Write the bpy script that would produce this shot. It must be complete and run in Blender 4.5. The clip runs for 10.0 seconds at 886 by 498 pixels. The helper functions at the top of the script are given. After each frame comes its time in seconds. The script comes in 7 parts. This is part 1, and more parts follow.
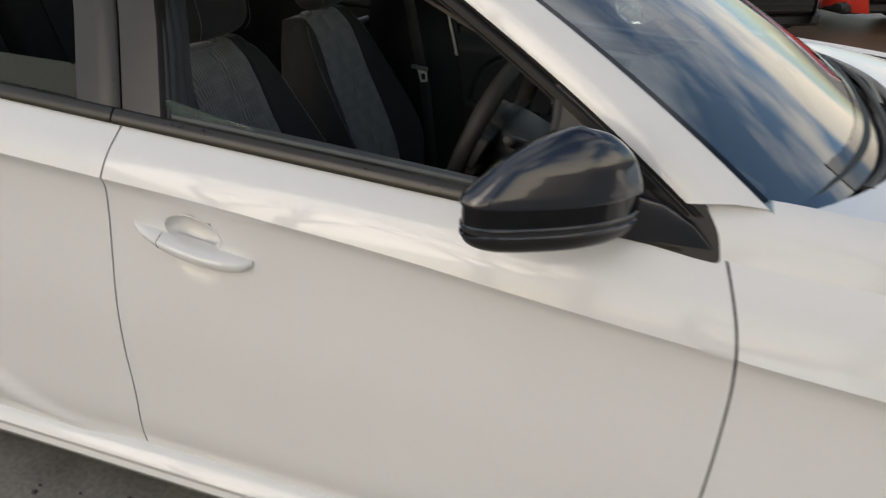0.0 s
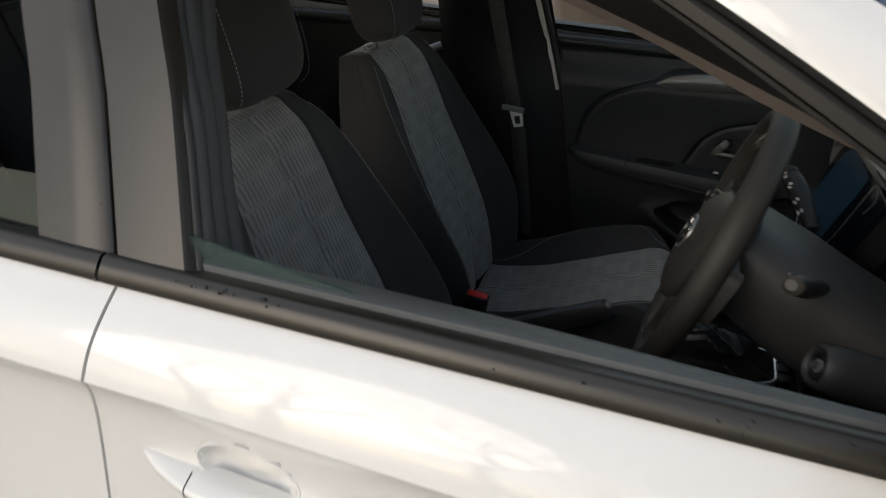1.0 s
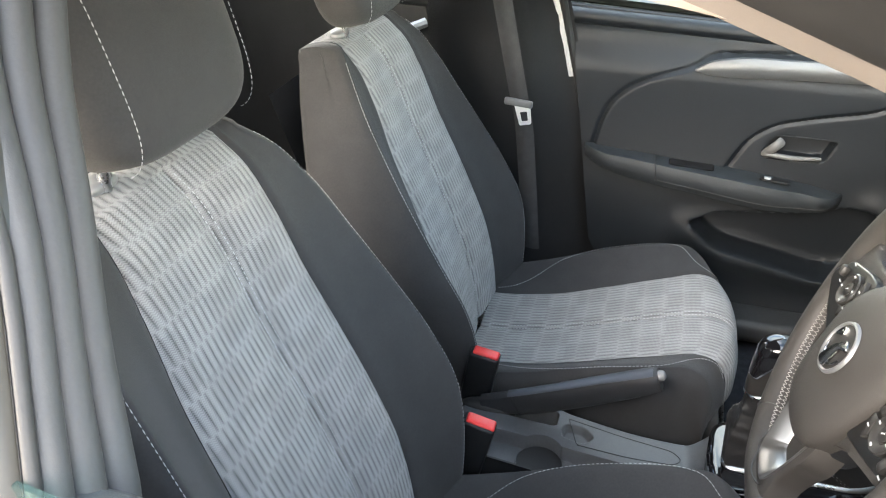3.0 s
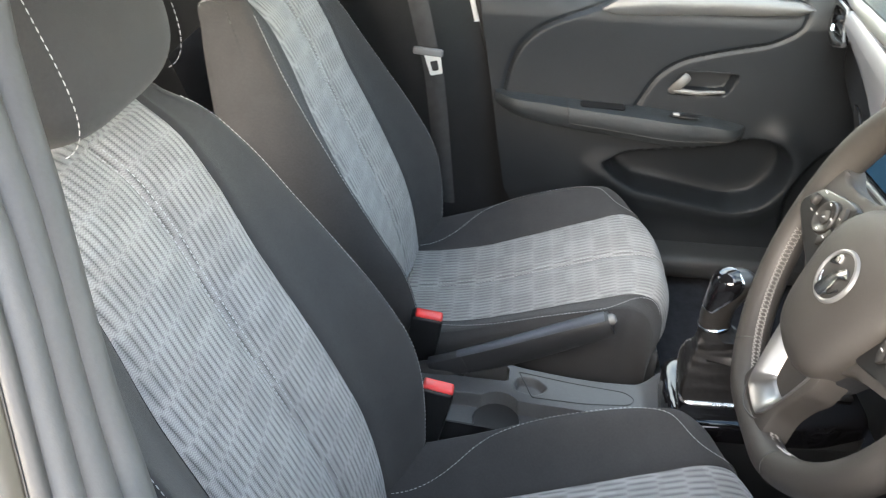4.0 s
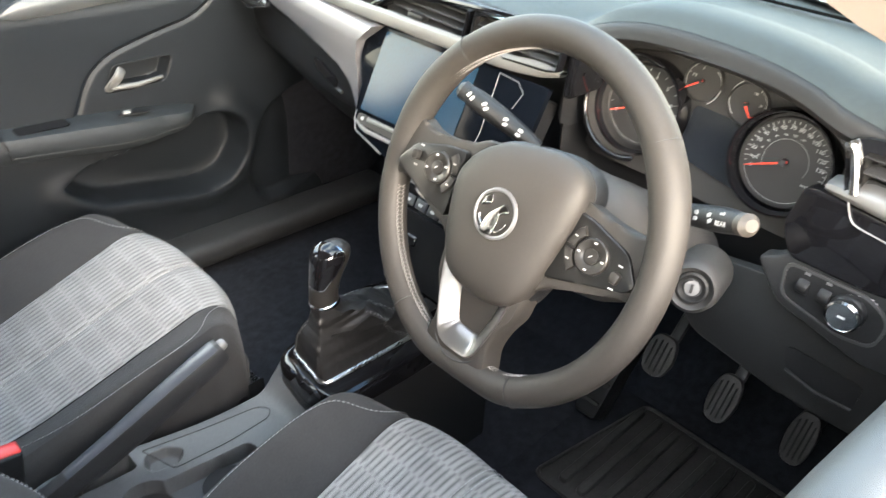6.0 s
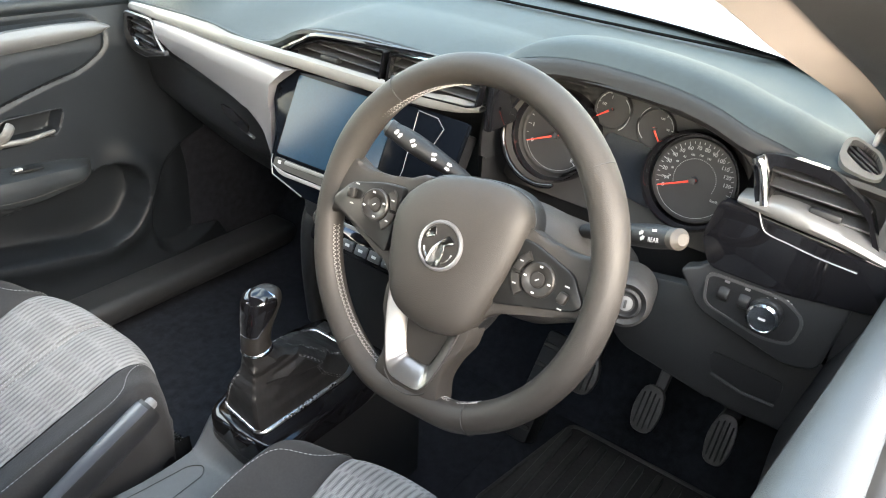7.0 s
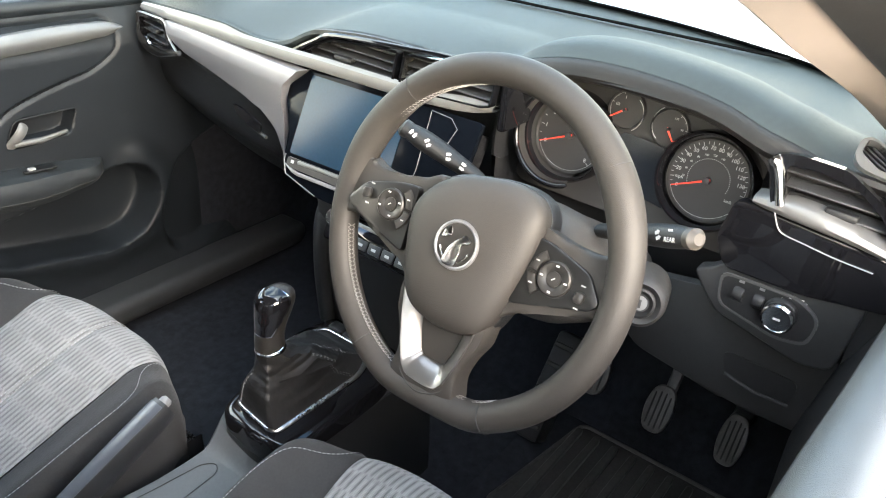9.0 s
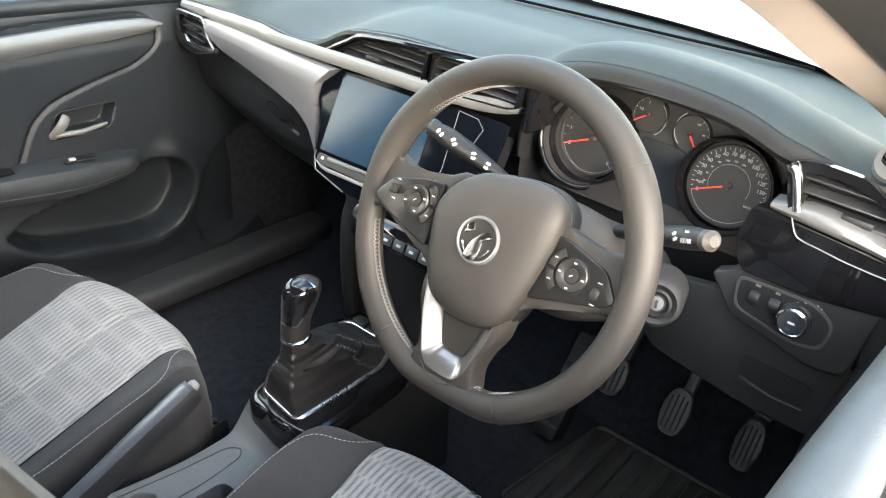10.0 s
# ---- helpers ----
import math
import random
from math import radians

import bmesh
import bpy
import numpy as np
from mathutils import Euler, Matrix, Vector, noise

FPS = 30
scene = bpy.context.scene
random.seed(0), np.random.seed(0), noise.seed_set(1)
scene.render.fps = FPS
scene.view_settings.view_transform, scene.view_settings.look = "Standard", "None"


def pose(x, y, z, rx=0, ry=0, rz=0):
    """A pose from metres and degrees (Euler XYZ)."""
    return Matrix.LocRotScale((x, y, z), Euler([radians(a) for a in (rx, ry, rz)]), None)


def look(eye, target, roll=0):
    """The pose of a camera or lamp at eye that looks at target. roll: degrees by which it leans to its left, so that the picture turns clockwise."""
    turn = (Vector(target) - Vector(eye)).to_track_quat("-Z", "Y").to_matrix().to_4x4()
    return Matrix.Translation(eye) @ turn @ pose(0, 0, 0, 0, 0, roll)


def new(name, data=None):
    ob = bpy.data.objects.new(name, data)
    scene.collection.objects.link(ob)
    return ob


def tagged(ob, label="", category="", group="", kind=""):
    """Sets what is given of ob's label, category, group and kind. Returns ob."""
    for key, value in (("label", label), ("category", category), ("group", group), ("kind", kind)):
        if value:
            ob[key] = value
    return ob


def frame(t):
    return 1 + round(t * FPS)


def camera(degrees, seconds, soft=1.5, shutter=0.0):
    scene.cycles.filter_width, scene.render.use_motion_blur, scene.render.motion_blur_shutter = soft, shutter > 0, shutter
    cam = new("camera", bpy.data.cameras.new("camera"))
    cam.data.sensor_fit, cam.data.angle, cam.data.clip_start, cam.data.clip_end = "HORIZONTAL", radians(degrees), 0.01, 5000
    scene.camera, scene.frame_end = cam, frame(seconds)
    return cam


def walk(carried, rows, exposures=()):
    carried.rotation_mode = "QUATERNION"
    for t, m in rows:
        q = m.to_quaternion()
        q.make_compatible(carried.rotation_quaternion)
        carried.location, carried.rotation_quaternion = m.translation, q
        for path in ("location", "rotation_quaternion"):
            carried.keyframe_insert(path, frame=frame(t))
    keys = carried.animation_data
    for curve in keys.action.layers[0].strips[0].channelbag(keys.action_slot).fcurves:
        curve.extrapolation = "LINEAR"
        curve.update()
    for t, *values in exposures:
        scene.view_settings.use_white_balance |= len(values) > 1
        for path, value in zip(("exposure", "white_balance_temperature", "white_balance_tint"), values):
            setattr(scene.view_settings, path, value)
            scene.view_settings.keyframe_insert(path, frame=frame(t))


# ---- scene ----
cam = camera(58.9, 10.0, soft=1.1, shutter=0.3)
PATH = [
    (0, (1.072, -1.976, 1.429), (0.543, -0.271, 0.527), 3.3),
    (0.5, (0.853, -1.701, 1.388), (0.241, -0.008, 0.517), 1.8),
    (1, (0.62, -1.392, 1.355), (0.059, 0.304, 0.456), 1.1),
    (1.5, (0.504, -1.179, 1.327), (0.023, 0.522, 0.391), 1.4),
    (2, (0.464, -1.05, 1.324), (-0.028, 0.632, 0.361), 1.1),
    (2.2, (0.45, -1.039, 1.326), (-0.044, 0.642, 0.362), 1.1),
    (3.3, (0.438, -0.986, 1.32), (-0.006, 0.671, 0.291), 0.8),
    (3.5, (0.427, -0.981, 1.315), (0.029, 0.676, 0.268), 1.0),
    (4, (0.324, -0.964, 1.295), (0.184, 0.705, 0.202), 1.7),
    (4.5, (0.295, -0.936, 1.291), (0.409, 0.686, 0.126), 1.8),
    (5, (0.21, -0.853, 1.274), (0.73, 0.615, 0.019), 2.0),
    (5.5, (0.166, -0.827, 1.281), (1.028, 0.49, 0.047), 3.5),
    (6, (0.097, -0.782, 1.294), (1.316, 0.367, 0.201), 5.1),
    (6.2, (0.069, -0.77, 1.294), (1.389, 0.318, 0.257), 5.4),
    (7.3, (0.045, -0.745, 1.291), (1.489, 0.227, 0.306), 5.7),
    (7.5, (0.045, -0.746, 1.293), (1.486, 0.229, 0.306), 5.6),
    (8, (0.045, -0.744, 1.293), (1.482, 0.235, 0.305), 5.5),
    (8.5, (0.042, -0.742, 1.293), (1.474, 0.243, 0.304), 5.4),
    (9, (0.036, -0.739, 1.291), (1.471, 0.246, 0.305), 5.6),
    (9.5, (0.029, -0.743, 1.291), (1.459, 0.25, 0.307), 5.7),
    (10, (0.015, -0.76, 1.297), (1.412, 0.28, 0.313), 6.2),
]
walk(cam, [(t, look(eye, target, roll)) for t, eye, target, roll in PATH],
     exposures=[(0, 0.05, 6350, 10), (0.5, 0.08, 6350, 10), (1.0, 0.52, 6350, 10), (1.5, 2.55, 6300, 10), (2.0, 3.65, 6350, 10), (3.5, 3.98, 6350, 10), (4.5, 4.26, 6600, 10), (5.5, 4.62, 6800, 10), (6.2, 4.40, 6550, 10), (7.3, 4.26, 6500, 10), (10, 4.26, 6500, 10)])

# ---- world, sun and exposure ----
world = bpy.data.worlds.new("sky")
scene.world = world
world.use_nodes = True
wn, wl = world.node_tree.nodes, world.node_tree.links
sky = wn.new("ShaderNodeTexSky")
sky.sky_type, sky.sun_disc = "NISHITA", False
sky.sun_elevation, sky.sun_rotation = radians(25), radians(201)
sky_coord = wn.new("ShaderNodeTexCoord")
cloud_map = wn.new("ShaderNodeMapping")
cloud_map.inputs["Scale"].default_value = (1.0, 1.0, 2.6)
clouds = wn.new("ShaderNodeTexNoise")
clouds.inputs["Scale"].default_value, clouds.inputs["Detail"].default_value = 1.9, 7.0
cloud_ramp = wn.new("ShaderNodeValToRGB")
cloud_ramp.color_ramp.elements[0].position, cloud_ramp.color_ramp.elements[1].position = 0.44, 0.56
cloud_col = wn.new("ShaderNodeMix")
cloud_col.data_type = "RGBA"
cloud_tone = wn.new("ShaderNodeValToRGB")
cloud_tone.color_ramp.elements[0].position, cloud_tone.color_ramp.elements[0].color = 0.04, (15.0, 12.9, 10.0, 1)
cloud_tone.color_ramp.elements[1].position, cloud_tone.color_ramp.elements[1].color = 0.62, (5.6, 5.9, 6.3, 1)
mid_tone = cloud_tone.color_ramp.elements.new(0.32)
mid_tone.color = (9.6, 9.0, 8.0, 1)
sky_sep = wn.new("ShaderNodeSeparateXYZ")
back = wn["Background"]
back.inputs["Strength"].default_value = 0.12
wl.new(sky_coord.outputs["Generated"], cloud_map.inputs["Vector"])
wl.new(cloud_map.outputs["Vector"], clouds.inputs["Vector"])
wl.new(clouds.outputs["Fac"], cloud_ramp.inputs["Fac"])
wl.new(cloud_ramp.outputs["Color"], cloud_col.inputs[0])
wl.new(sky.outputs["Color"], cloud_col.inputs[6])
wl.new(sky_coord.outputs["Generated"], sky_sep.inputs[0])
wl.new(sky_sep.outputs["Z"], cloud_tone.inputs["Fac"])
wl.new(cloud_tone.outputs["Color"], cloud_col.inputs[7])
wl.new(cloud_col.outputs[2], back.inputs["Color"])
sun_data = bpy.data.lights.new("sun", "SUN")
sun_data.energy, sun_data.angle, sun_data.color = 0.95, radians(36), (1.0, 0.86, 0.70)
sun = new("sun", sun_data)
sun.matrix_world = look((-1.9, -4.9, 3.0), (0, 0, 0.5))

# ---- materials ----
MATS = {}


def mat(name, col, rough=0.5, metal=0.0, var=0.12, scale=18.0, bump=0.0, bscale=900.0, coat=0.0, spec=0.5, cells=False, rvar=0.08):
    """A surface with tone variation at two scales and a fine relief."""
    m = bpy.data.materials.new(name)
    m.use_nodes = True
    n, l = m.node_tree.nodes, m.node_tree.links
    b = n["Principled BSDF"]
    tc = n.new("ShaderNodeTexCoord")
    big, fine = n.new("ShaderNodeTexNoise"), n.new("ShaderNodeTexNoise")
    big.inputs["Scale"].default_value, big.inputs["Detail"].default_value = scale, 4.0
    fine.inputs["Scale"].default_value, fine.inputs["Detail"].default_value = scale * 14, 3.0
    mixn = n.new("ShaderNodeMath")
    mixn.operation = "ADD"
    half = n.new("ShaderNodeMath")
    half.operation, half.inputs[1].default_value = "MULTIPLY", 0.5
    l.new(tc.outputs["Object"], big.inputs["Vector"])
    l.new(tc.outputs["Object"], fine.inputs["Vector"])
    l.new(big.outputs["Fac"], mixn.inputs[0])
    l.new(fine.outputs["Fac"], mixn.inputs[1])
    l.new(mixn.outputs[0], half.inputs[0])
    ramp = n.new("ShaderNodeValToRGB")
    ramp.color_ramp.elements[0].position, ramp.color_ramp.elements[1].position = 0.3, 0.7
    ramp.color_ramp.elements[0].color = (*[c * (1 - var) for c in col], 1)
    ramp.color_ramp.elements[1].color = (*[min(1, c * (1 + var)) for c in col], 1)
    l.new(half.outputs[0], ramp.inputs["Fac"])
    l.new(ramp.outputs["Color"], b.inputs["Base Color"])
    rr = n.new("ShaderNodeMapRange")
    rr.inputs["To Min"].default_value, rr.inputs["To Max"].default_value = max(0.0, rough - rvar), min(1, rough + rvar)
    l.new(half.outputs[0], rr.inputs["Value"])
    l.new(rr.outputs["Result"], b.inputs["Roughness"])
    b.inputs["Metallic"].default_value = metal
    b.inputs["Specular IOR Level"].default_value = spec
    b.inputs["Coat Weight"].default_value, b.inputs["Coat Roughness"].default_value = coat, 0.04
    if bump:
        bn = n.new("ShaderNodeBump")
        bn.inputs["Strength"].default_value, bn.inputs["Distance"].default_value = bump, 0.0006
        if cells:
            tx = n.new("ShaderNodeTexVoronoi")
            tx.inputs["Scale"].default_value = bscale
            l.new(tx.outputs["Distance"], bn.inputs["Height"])
        else:
            tx = n.new("ShaderNodeTexNoise")
            tx.inputs["Scale"].default_value, tx.inputs["Detail"].default_value = bscale, 2.0
            l.new(tx.outputs["Fac"], bn.inputs["Height"])
        l.new(tc.outputs["Object"], tx.inputs["Vector"])
        l.new(bn.outputs["Normal"], b.inputs["Normal"])
    MATS[name] = m
    return m


def fabric(name, groove, crown, pitch=0.0098, block=0.040):
    """Ribbed upholstery: ribs run along v, in blocks set half a rib apart, over a herringbone weave."""
    m = mat(name, crown, 0.85, var=0.14, scale=30, spec=0.25)
    n, l = m.node_tree.nodes, m.node_tree.links
    b = n["Principled BSDF"]

    def op(kind, a, c=0.0):
        k = n.new("ShaderNodeMath")
        k.operation = kind
        for i, x in enumerate((a, c)):
            if isinstance(x, (int, float)):
                k.inputs[i].default_value = x
            else:
                l.new(x, k.inputs[i])
        return k.outputs[0]

    uv = n.new("ShaderNodeUVMap")
    sep = n.new("ShaderNodeSeparateXYZ")
    l.new(uv.outputs["UV"], sep.inputs[0])
    wob = n.new("ShaderNodeTexNoise")
    wob.inputs["Scale"].default_value = 22.0
    l.new(uv.outputs["UV"], wob.inputs["Vector"])
    u = op("ADD", sep.outputs["X"], op("MULTIPLY", op("SUBTRACT", wob.outputs["Fac"], 0.5), 0.0006))
    v = op("ADD", sep.outputs["Y"], op("MULTIPLY", op("SUBTRACT", wob.outputs["Fac"], 0.5), 0.003))
    blk = op("FLOOR", op("DIVIDE", v, block))
    odd = op("ABSOLUTE", op("MODULO", blk, 2.0))
    us = op("ADD", u, op("MULTIPLY", odd, pitch * 0.5))
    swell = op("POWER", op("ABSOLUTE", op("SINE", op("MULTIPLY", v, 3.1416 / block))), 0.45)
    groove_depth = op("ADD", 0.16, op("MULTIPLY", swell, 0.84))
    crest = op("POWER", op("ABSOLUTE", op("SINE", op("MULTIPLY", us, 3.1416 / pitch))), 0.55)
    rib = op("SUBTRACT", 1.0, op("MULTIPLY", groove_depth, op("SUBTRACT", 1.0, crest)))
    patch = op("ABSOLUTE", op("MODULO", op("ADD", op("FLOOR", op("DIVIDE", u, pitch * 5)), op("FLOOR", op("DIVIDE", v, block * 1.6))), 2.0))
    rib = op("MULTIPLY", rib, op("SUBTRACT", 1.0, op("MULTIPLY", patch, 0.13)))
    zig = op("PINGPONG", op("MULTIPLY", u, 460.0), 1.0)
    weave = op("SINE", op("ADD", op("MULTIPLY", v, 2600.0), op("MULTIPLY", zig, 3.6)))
    # rib height also darkens the grooves, painting their shade into the colour
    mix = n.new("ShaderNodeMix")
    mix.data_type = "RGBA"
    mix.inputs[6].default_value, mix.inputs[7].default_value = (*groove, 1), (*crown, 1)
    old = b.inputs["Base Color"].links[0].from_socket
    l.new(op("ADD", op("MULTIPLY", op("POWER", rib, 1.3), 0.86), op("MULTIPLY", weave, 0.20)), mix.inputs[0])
    tone = n.new("ShaderNodeMix")
    tone.data_type, tone.blend_type = "RGBA", "MULTIPLY"
    tone.inputs[0].default_value = 0.35
    l.new(mix.outputs[2], tone.inputs[6])
    l.new(old, tone.inputs[7])
    l.new(mix.outputs[2], b.inputs["Base Color"])
    bn = n.new("ShaderNodeBump")
    bn.inputs["Strength"].default_value, bn.inputs["Distance"].default_value = 1.0, 0.0017
    l.new(op("ADD", rib, op("MULTIPLY", weave, 0.10)), bn.inputs["Height"])
    l.new(bn.outputs["Normal"], b.inputs["Normal"])
    b.inputs["Sheen Weight"].default_value = 0.15
    return m


def pane(name, tint, gloss=1.0, sky_veil=0.0):
    """Thin sheet glass: clear, with a gloss that grows towards grazing angles alike from both sides."""
    m = bpy.data.materials.new(name)
    m.use_nodes = True
    n, l = m.node_tree.nodes, m.node_tree.links
    n.remove(n["Principled BSDF"])
    tr, gl, mx, lw = (n.new("ShaderNode" + k) for k in ("BsdfTransparent", "BsdfGlossy", "MixShader", "LayerWeight"))
    tr.inputs["Color"].default_value = (*tint, 1)
    gl.inputs["Roughness"].default_value = 0.01 + sky_veil
    lw.inputs["Blend"].default_value = 0.5
    rise, amount = n.new("ShaderNodeMath"), n.new("ShaderNodeMath")
    rise.operation, rise.inputs[1].default_value = "POWER", 5.0
    amount.operation, amount.inputs[1].default_value, amount.inputs[2].default_value = "MULTIPLY_ADD", 0.85, 0.075 * gloss
    amount.use_clamp = True
    l.new(lw.outputs["Facing"], rise.inputs[0])
    l.new(rise.outputs[0], amount.inputs[0])
    l.new(amount.outputs[0], mx.inputs[0])
    l.new(tr.outputs[0], mx.inputs[1])
    l.new(gl.outputs[0], mx.inputs[2])
    # pale teal diffuse layer stands in for sky reflected in the glass
    film, sky_teal = n.new("ShaderNodeMixShader"), n.new("ShaderNodeBsdfDiffuse")
    film.inputs[0].default_value = sky_veil
    sky_teal.inputs["Color"].default_value = (0.13, 0.175, 0.175, 1)
    l.new(mx.outputs[0], film.inputs[1])
    l.new(sky_teal.outputs[0], film.inputs[2])
    l.new(film.outputs[0], n["Material Output"].inputs["Surface"])
    MATS[name] = m
    return m


mat("white_paint", (0.71, 0.71, 0.705), 0.32, var=0.015, scale=6, coat=1.0, rvar=0.03)
mat("satin_black", (0.020, 0.019, 0.018), 0.36, var=0.2, scale=25, bump=0.06, bscale=1500, spec=0.35)
mat("trim_film", (0.0225, 0.0200, 0.0160), 0.30, var=0.12, scale=25, bump=0.05, bscale=1500, spec=0.5, coat=0.0)
mat("pad_black", (0.008, 0.008, 0.008), 0.32, var=0.15)
mat("stalk_grey", (0.036, 0.032, 0.028), 0.5, var=0.06)
mat("pedal_rubber", (0.060, 0.058, 0.056), 0.45, var=0.45, scale=40, bump=0.3, bscale=500)
mat("gloss_black", (0.005, 0.005, 0.006), 0.04, var=0.2, rvar=0.02)
mat("mirror_black", (0.010, 0.012, 0.018), 0.16, var=0.2, coat=1.0, rvar=0.04)
mat("rubber", (0.018, 0.018, 0.018), 0.55, var=0.25, scale=30, bump=0.1)
mat("window_seal", (0.036, 0.0375, 0.039), 0.6, var=0.15, scale=30, bump=0.2)
mat("soft_plastic", (0.0195, 0.0205, 0.0215), 0.50, var=0.15, scale=14, bump=0.35, bscale=1400, cells=True, spec=0.28)
# black dash top, its base lightened to carry the windscreen's glare
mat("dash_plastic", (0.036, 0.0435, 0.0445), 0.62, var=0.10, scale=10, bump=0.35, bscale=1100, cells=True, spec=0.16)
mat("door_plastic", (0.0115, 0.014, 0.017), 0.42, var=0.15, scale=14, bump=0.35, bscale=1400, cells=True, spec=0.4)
# darker copy of the dash plastic for the shaded front roll
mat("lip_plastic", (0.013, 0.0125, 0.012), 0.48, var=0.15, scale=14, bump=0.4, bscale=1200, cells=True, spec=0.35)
mat("screen_bezel", (0.003, 0.004, 0.006), 0.12, var=0.1, spec=0.05)
mat("plug_dark", (0.045, 0.045, 0.046), 0.42, var=0.08)
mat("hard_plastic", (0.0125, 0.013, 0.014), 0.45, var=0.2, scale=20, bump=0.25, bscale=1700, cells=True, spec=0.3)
mat("column_plastic", (0.038, 0.038, 0.038), 0.48, var=0.12, scale=12, bump=0.3, bscale=1300, cells=True)
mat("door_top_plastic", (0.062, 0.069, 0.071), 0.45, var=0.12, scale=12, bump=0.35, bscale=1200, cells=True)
mat("console_plastic", (0.033, 0.034, 0.0355), 0.46, var=0.12, scale=16, bump=0.3, bscale=1500, cells=True, spec=0.35)
mat("tray_plastic", (0.078, 0.080, 0.083), 0.40, var=0.12, scale=16, bump=0.3, bscale=1500, cells=True, spec=0.4)
# door plastic lightened to paint the light on the armrest's upper face
mat("armrest_plastic", (0.026, 0.0295, 0.032), 0.48, var=0.12, scale=14, bump=0.35, bscale=1400, cells=True, spec=0.4)
mat("wheel_leather", (0.027, 0.0245, 0.022), 0.56, var=0.14, scale=22, bump=0.25, bscale=1300, cells=True, spec=0.35)
mat("boot_leather", (0.014, 0.014, 0.0145), 0.42, var=0.25, scale=22, bump=0.6, bscale=45)
MATS["boot_leather"].node_tree.nodes["Bump"].inputs["Distance"].default_value = 0.0025
mat("bolster_cloth", (0.038, 0.0378, 0.0385), 0.78, var=0.16, scale=24, bump=0.5, bscale=1900, spec=0.15)
cloth = MATS["bolster_cloth"].node_tree.nodes["Principled BSDF"]
cloth.inputs["Sheen Weight"].default_value, cloth.inputs["Sheen Roughness"].default_value = 0.08, 0.5
mat("carpet", (0.019, 0.0205, 0.025), 0.95, var=0.5, scale=60, bump=1.0, bscale=700, spec=0.08)
mat("mat_rubber", (0.040, 0.039, 0.038), 0.36, var=0.4, scale=12, bump=0.3, bscale=500)
mat("headliner", (0.175, 0.148, 0.128), 0.85, var=0.06, scale=40, bump=0.4, bscale=1500)
mat("satin_silver", (0.170, 0.166, 0.158), 0.50, metal=0.30, var=0.04, scale=15, rvar=0.05)
mat("accent_silver", (0.150, 0.150, 0.148), 0.42, metal=0.5, var=0.04, scale=15, rvar=0.05)
mat("pearl_trim", (0.170, 0.162, 0.168), 0.45, metal=0.25, var=0.05, scale=20, bump=0.08, bscale=2200)
mat("dark_silver", (0.22, 0.22, 0.225), 0.38, metal=0.7, var=0.06, scale=20)
mat("badge_metal", (0.30, 0.30, 0.305), 0.22, metal=1.0, var=0.05)
mat("insert_silver", (0.22, 0.215, 0.21), 0.30, metal=0.85, var=0.02, scale=15, rvar=0.03)
mat("grip_plastic", (0.022, 0.023, 0.025), 0.38, var=0.15, scale=20, bump=0.2, bscale=1700, cells=True, spec=0.45)
mat("grip_sheen", (0.060, 0.066, 0.078), 0.30, var=0.10, scale=14, spec=0.6)
mat("chrome", (0.72, 0.73, 0.74), 0.12, metal=1.0, var=0.03, rvar=0.04)
mat("steel", (0.55, 0.55, 0.56), 0.28, metal=1.0, var=0.06)
mat("red_plastic", (0.62, 0.022, 0.020), 0.35, var=0.1, scale=40)
mat("needle_red", (0.80, 0.06, 0.03), 0.35, var=0.03)
mat("dial_face", (0.022, 0.021, 0.020), 0.55, var=0.08, scale=60)
mat("white_print", (0.40, 0.40, 0.395), 0.5, var=0.02)
mat("tongue_steel", (0.74, 0.74, 0.73), 0.35, metal=0.3, var=0.05)
mat("lace_thread", (0.30, 0.29, 0.28), 0.7, var=0.1, scale=200)
mat("thread", (0.40, 0.40, 0.405), 0.7, var=0.1, scale=200)
mat("plug_grey", (0.15, 0.152, 0.155), 0.4, var=0.06)
mat("screen_glass", (0.010, 0.030, 0.052), 0.16, var=0.1, rvar=0.03, spec=0.17)
mat("slot_shade", (0.004, 0.004, 0.004), 0.9, var=0.1, spec=0.0)
mat("trip_glass", (0.010, 0.012, 0.016), 0.2, var=0.1, rvar=0.03)
mat("webbing", (0.050, 0.051, 0.053), 0.8, var=0.2, scale=60, bump=0.5, bscale=1200, spec=0.2)
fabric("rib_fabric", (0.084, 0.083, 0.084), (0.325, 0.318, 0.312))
pane("tinted_glass", (0.84, 0.92, 0.90))
pane("door_glass", (0.60, 0.76, 0.73), 0.6, 0.16)
pane("rear_pane", (0.42, 0.56, 0.55), 0.45)
pane("screen_pane", (0.74, 0.84, 0.825), 4.2)
pane("lens", (0.97, 0.97, 0.97), 0.7)

# ---- mesh helpers ----


def part(name, vf, material, parent=None, label="", smooth=True, sharp=40, uv=None):
    """Links vertices and faces as one mesh object, under a thing or a part."""
    v, f = vf
    me = bpy.data.meshes.new(name)
    me.from_pydata([tuple(p) for p in v], [], [tuple(int(i) for i in q) for q in f])
    me.materials.append(MATS[material])
    if smooth:
        me.shade_smooth()
        me.set_sharp_from_angle(angle=radians(sharp))
    if uv is not None:
        lay = me.uv_layers.new(name="UVMap")
        idx = np.empty(len(me.loops), dtype=np.int32)
        me.loops.foreach_get("vertex_index", idx)
        lay.data.foreach_set("uv", np.asarray(uv, dtype=np.float32)[idx].ravel())
    ob = new(name, me)
    if parent is not None:
        ob.parent = parent
    if label:
        tagged(ob, label)
    return ob


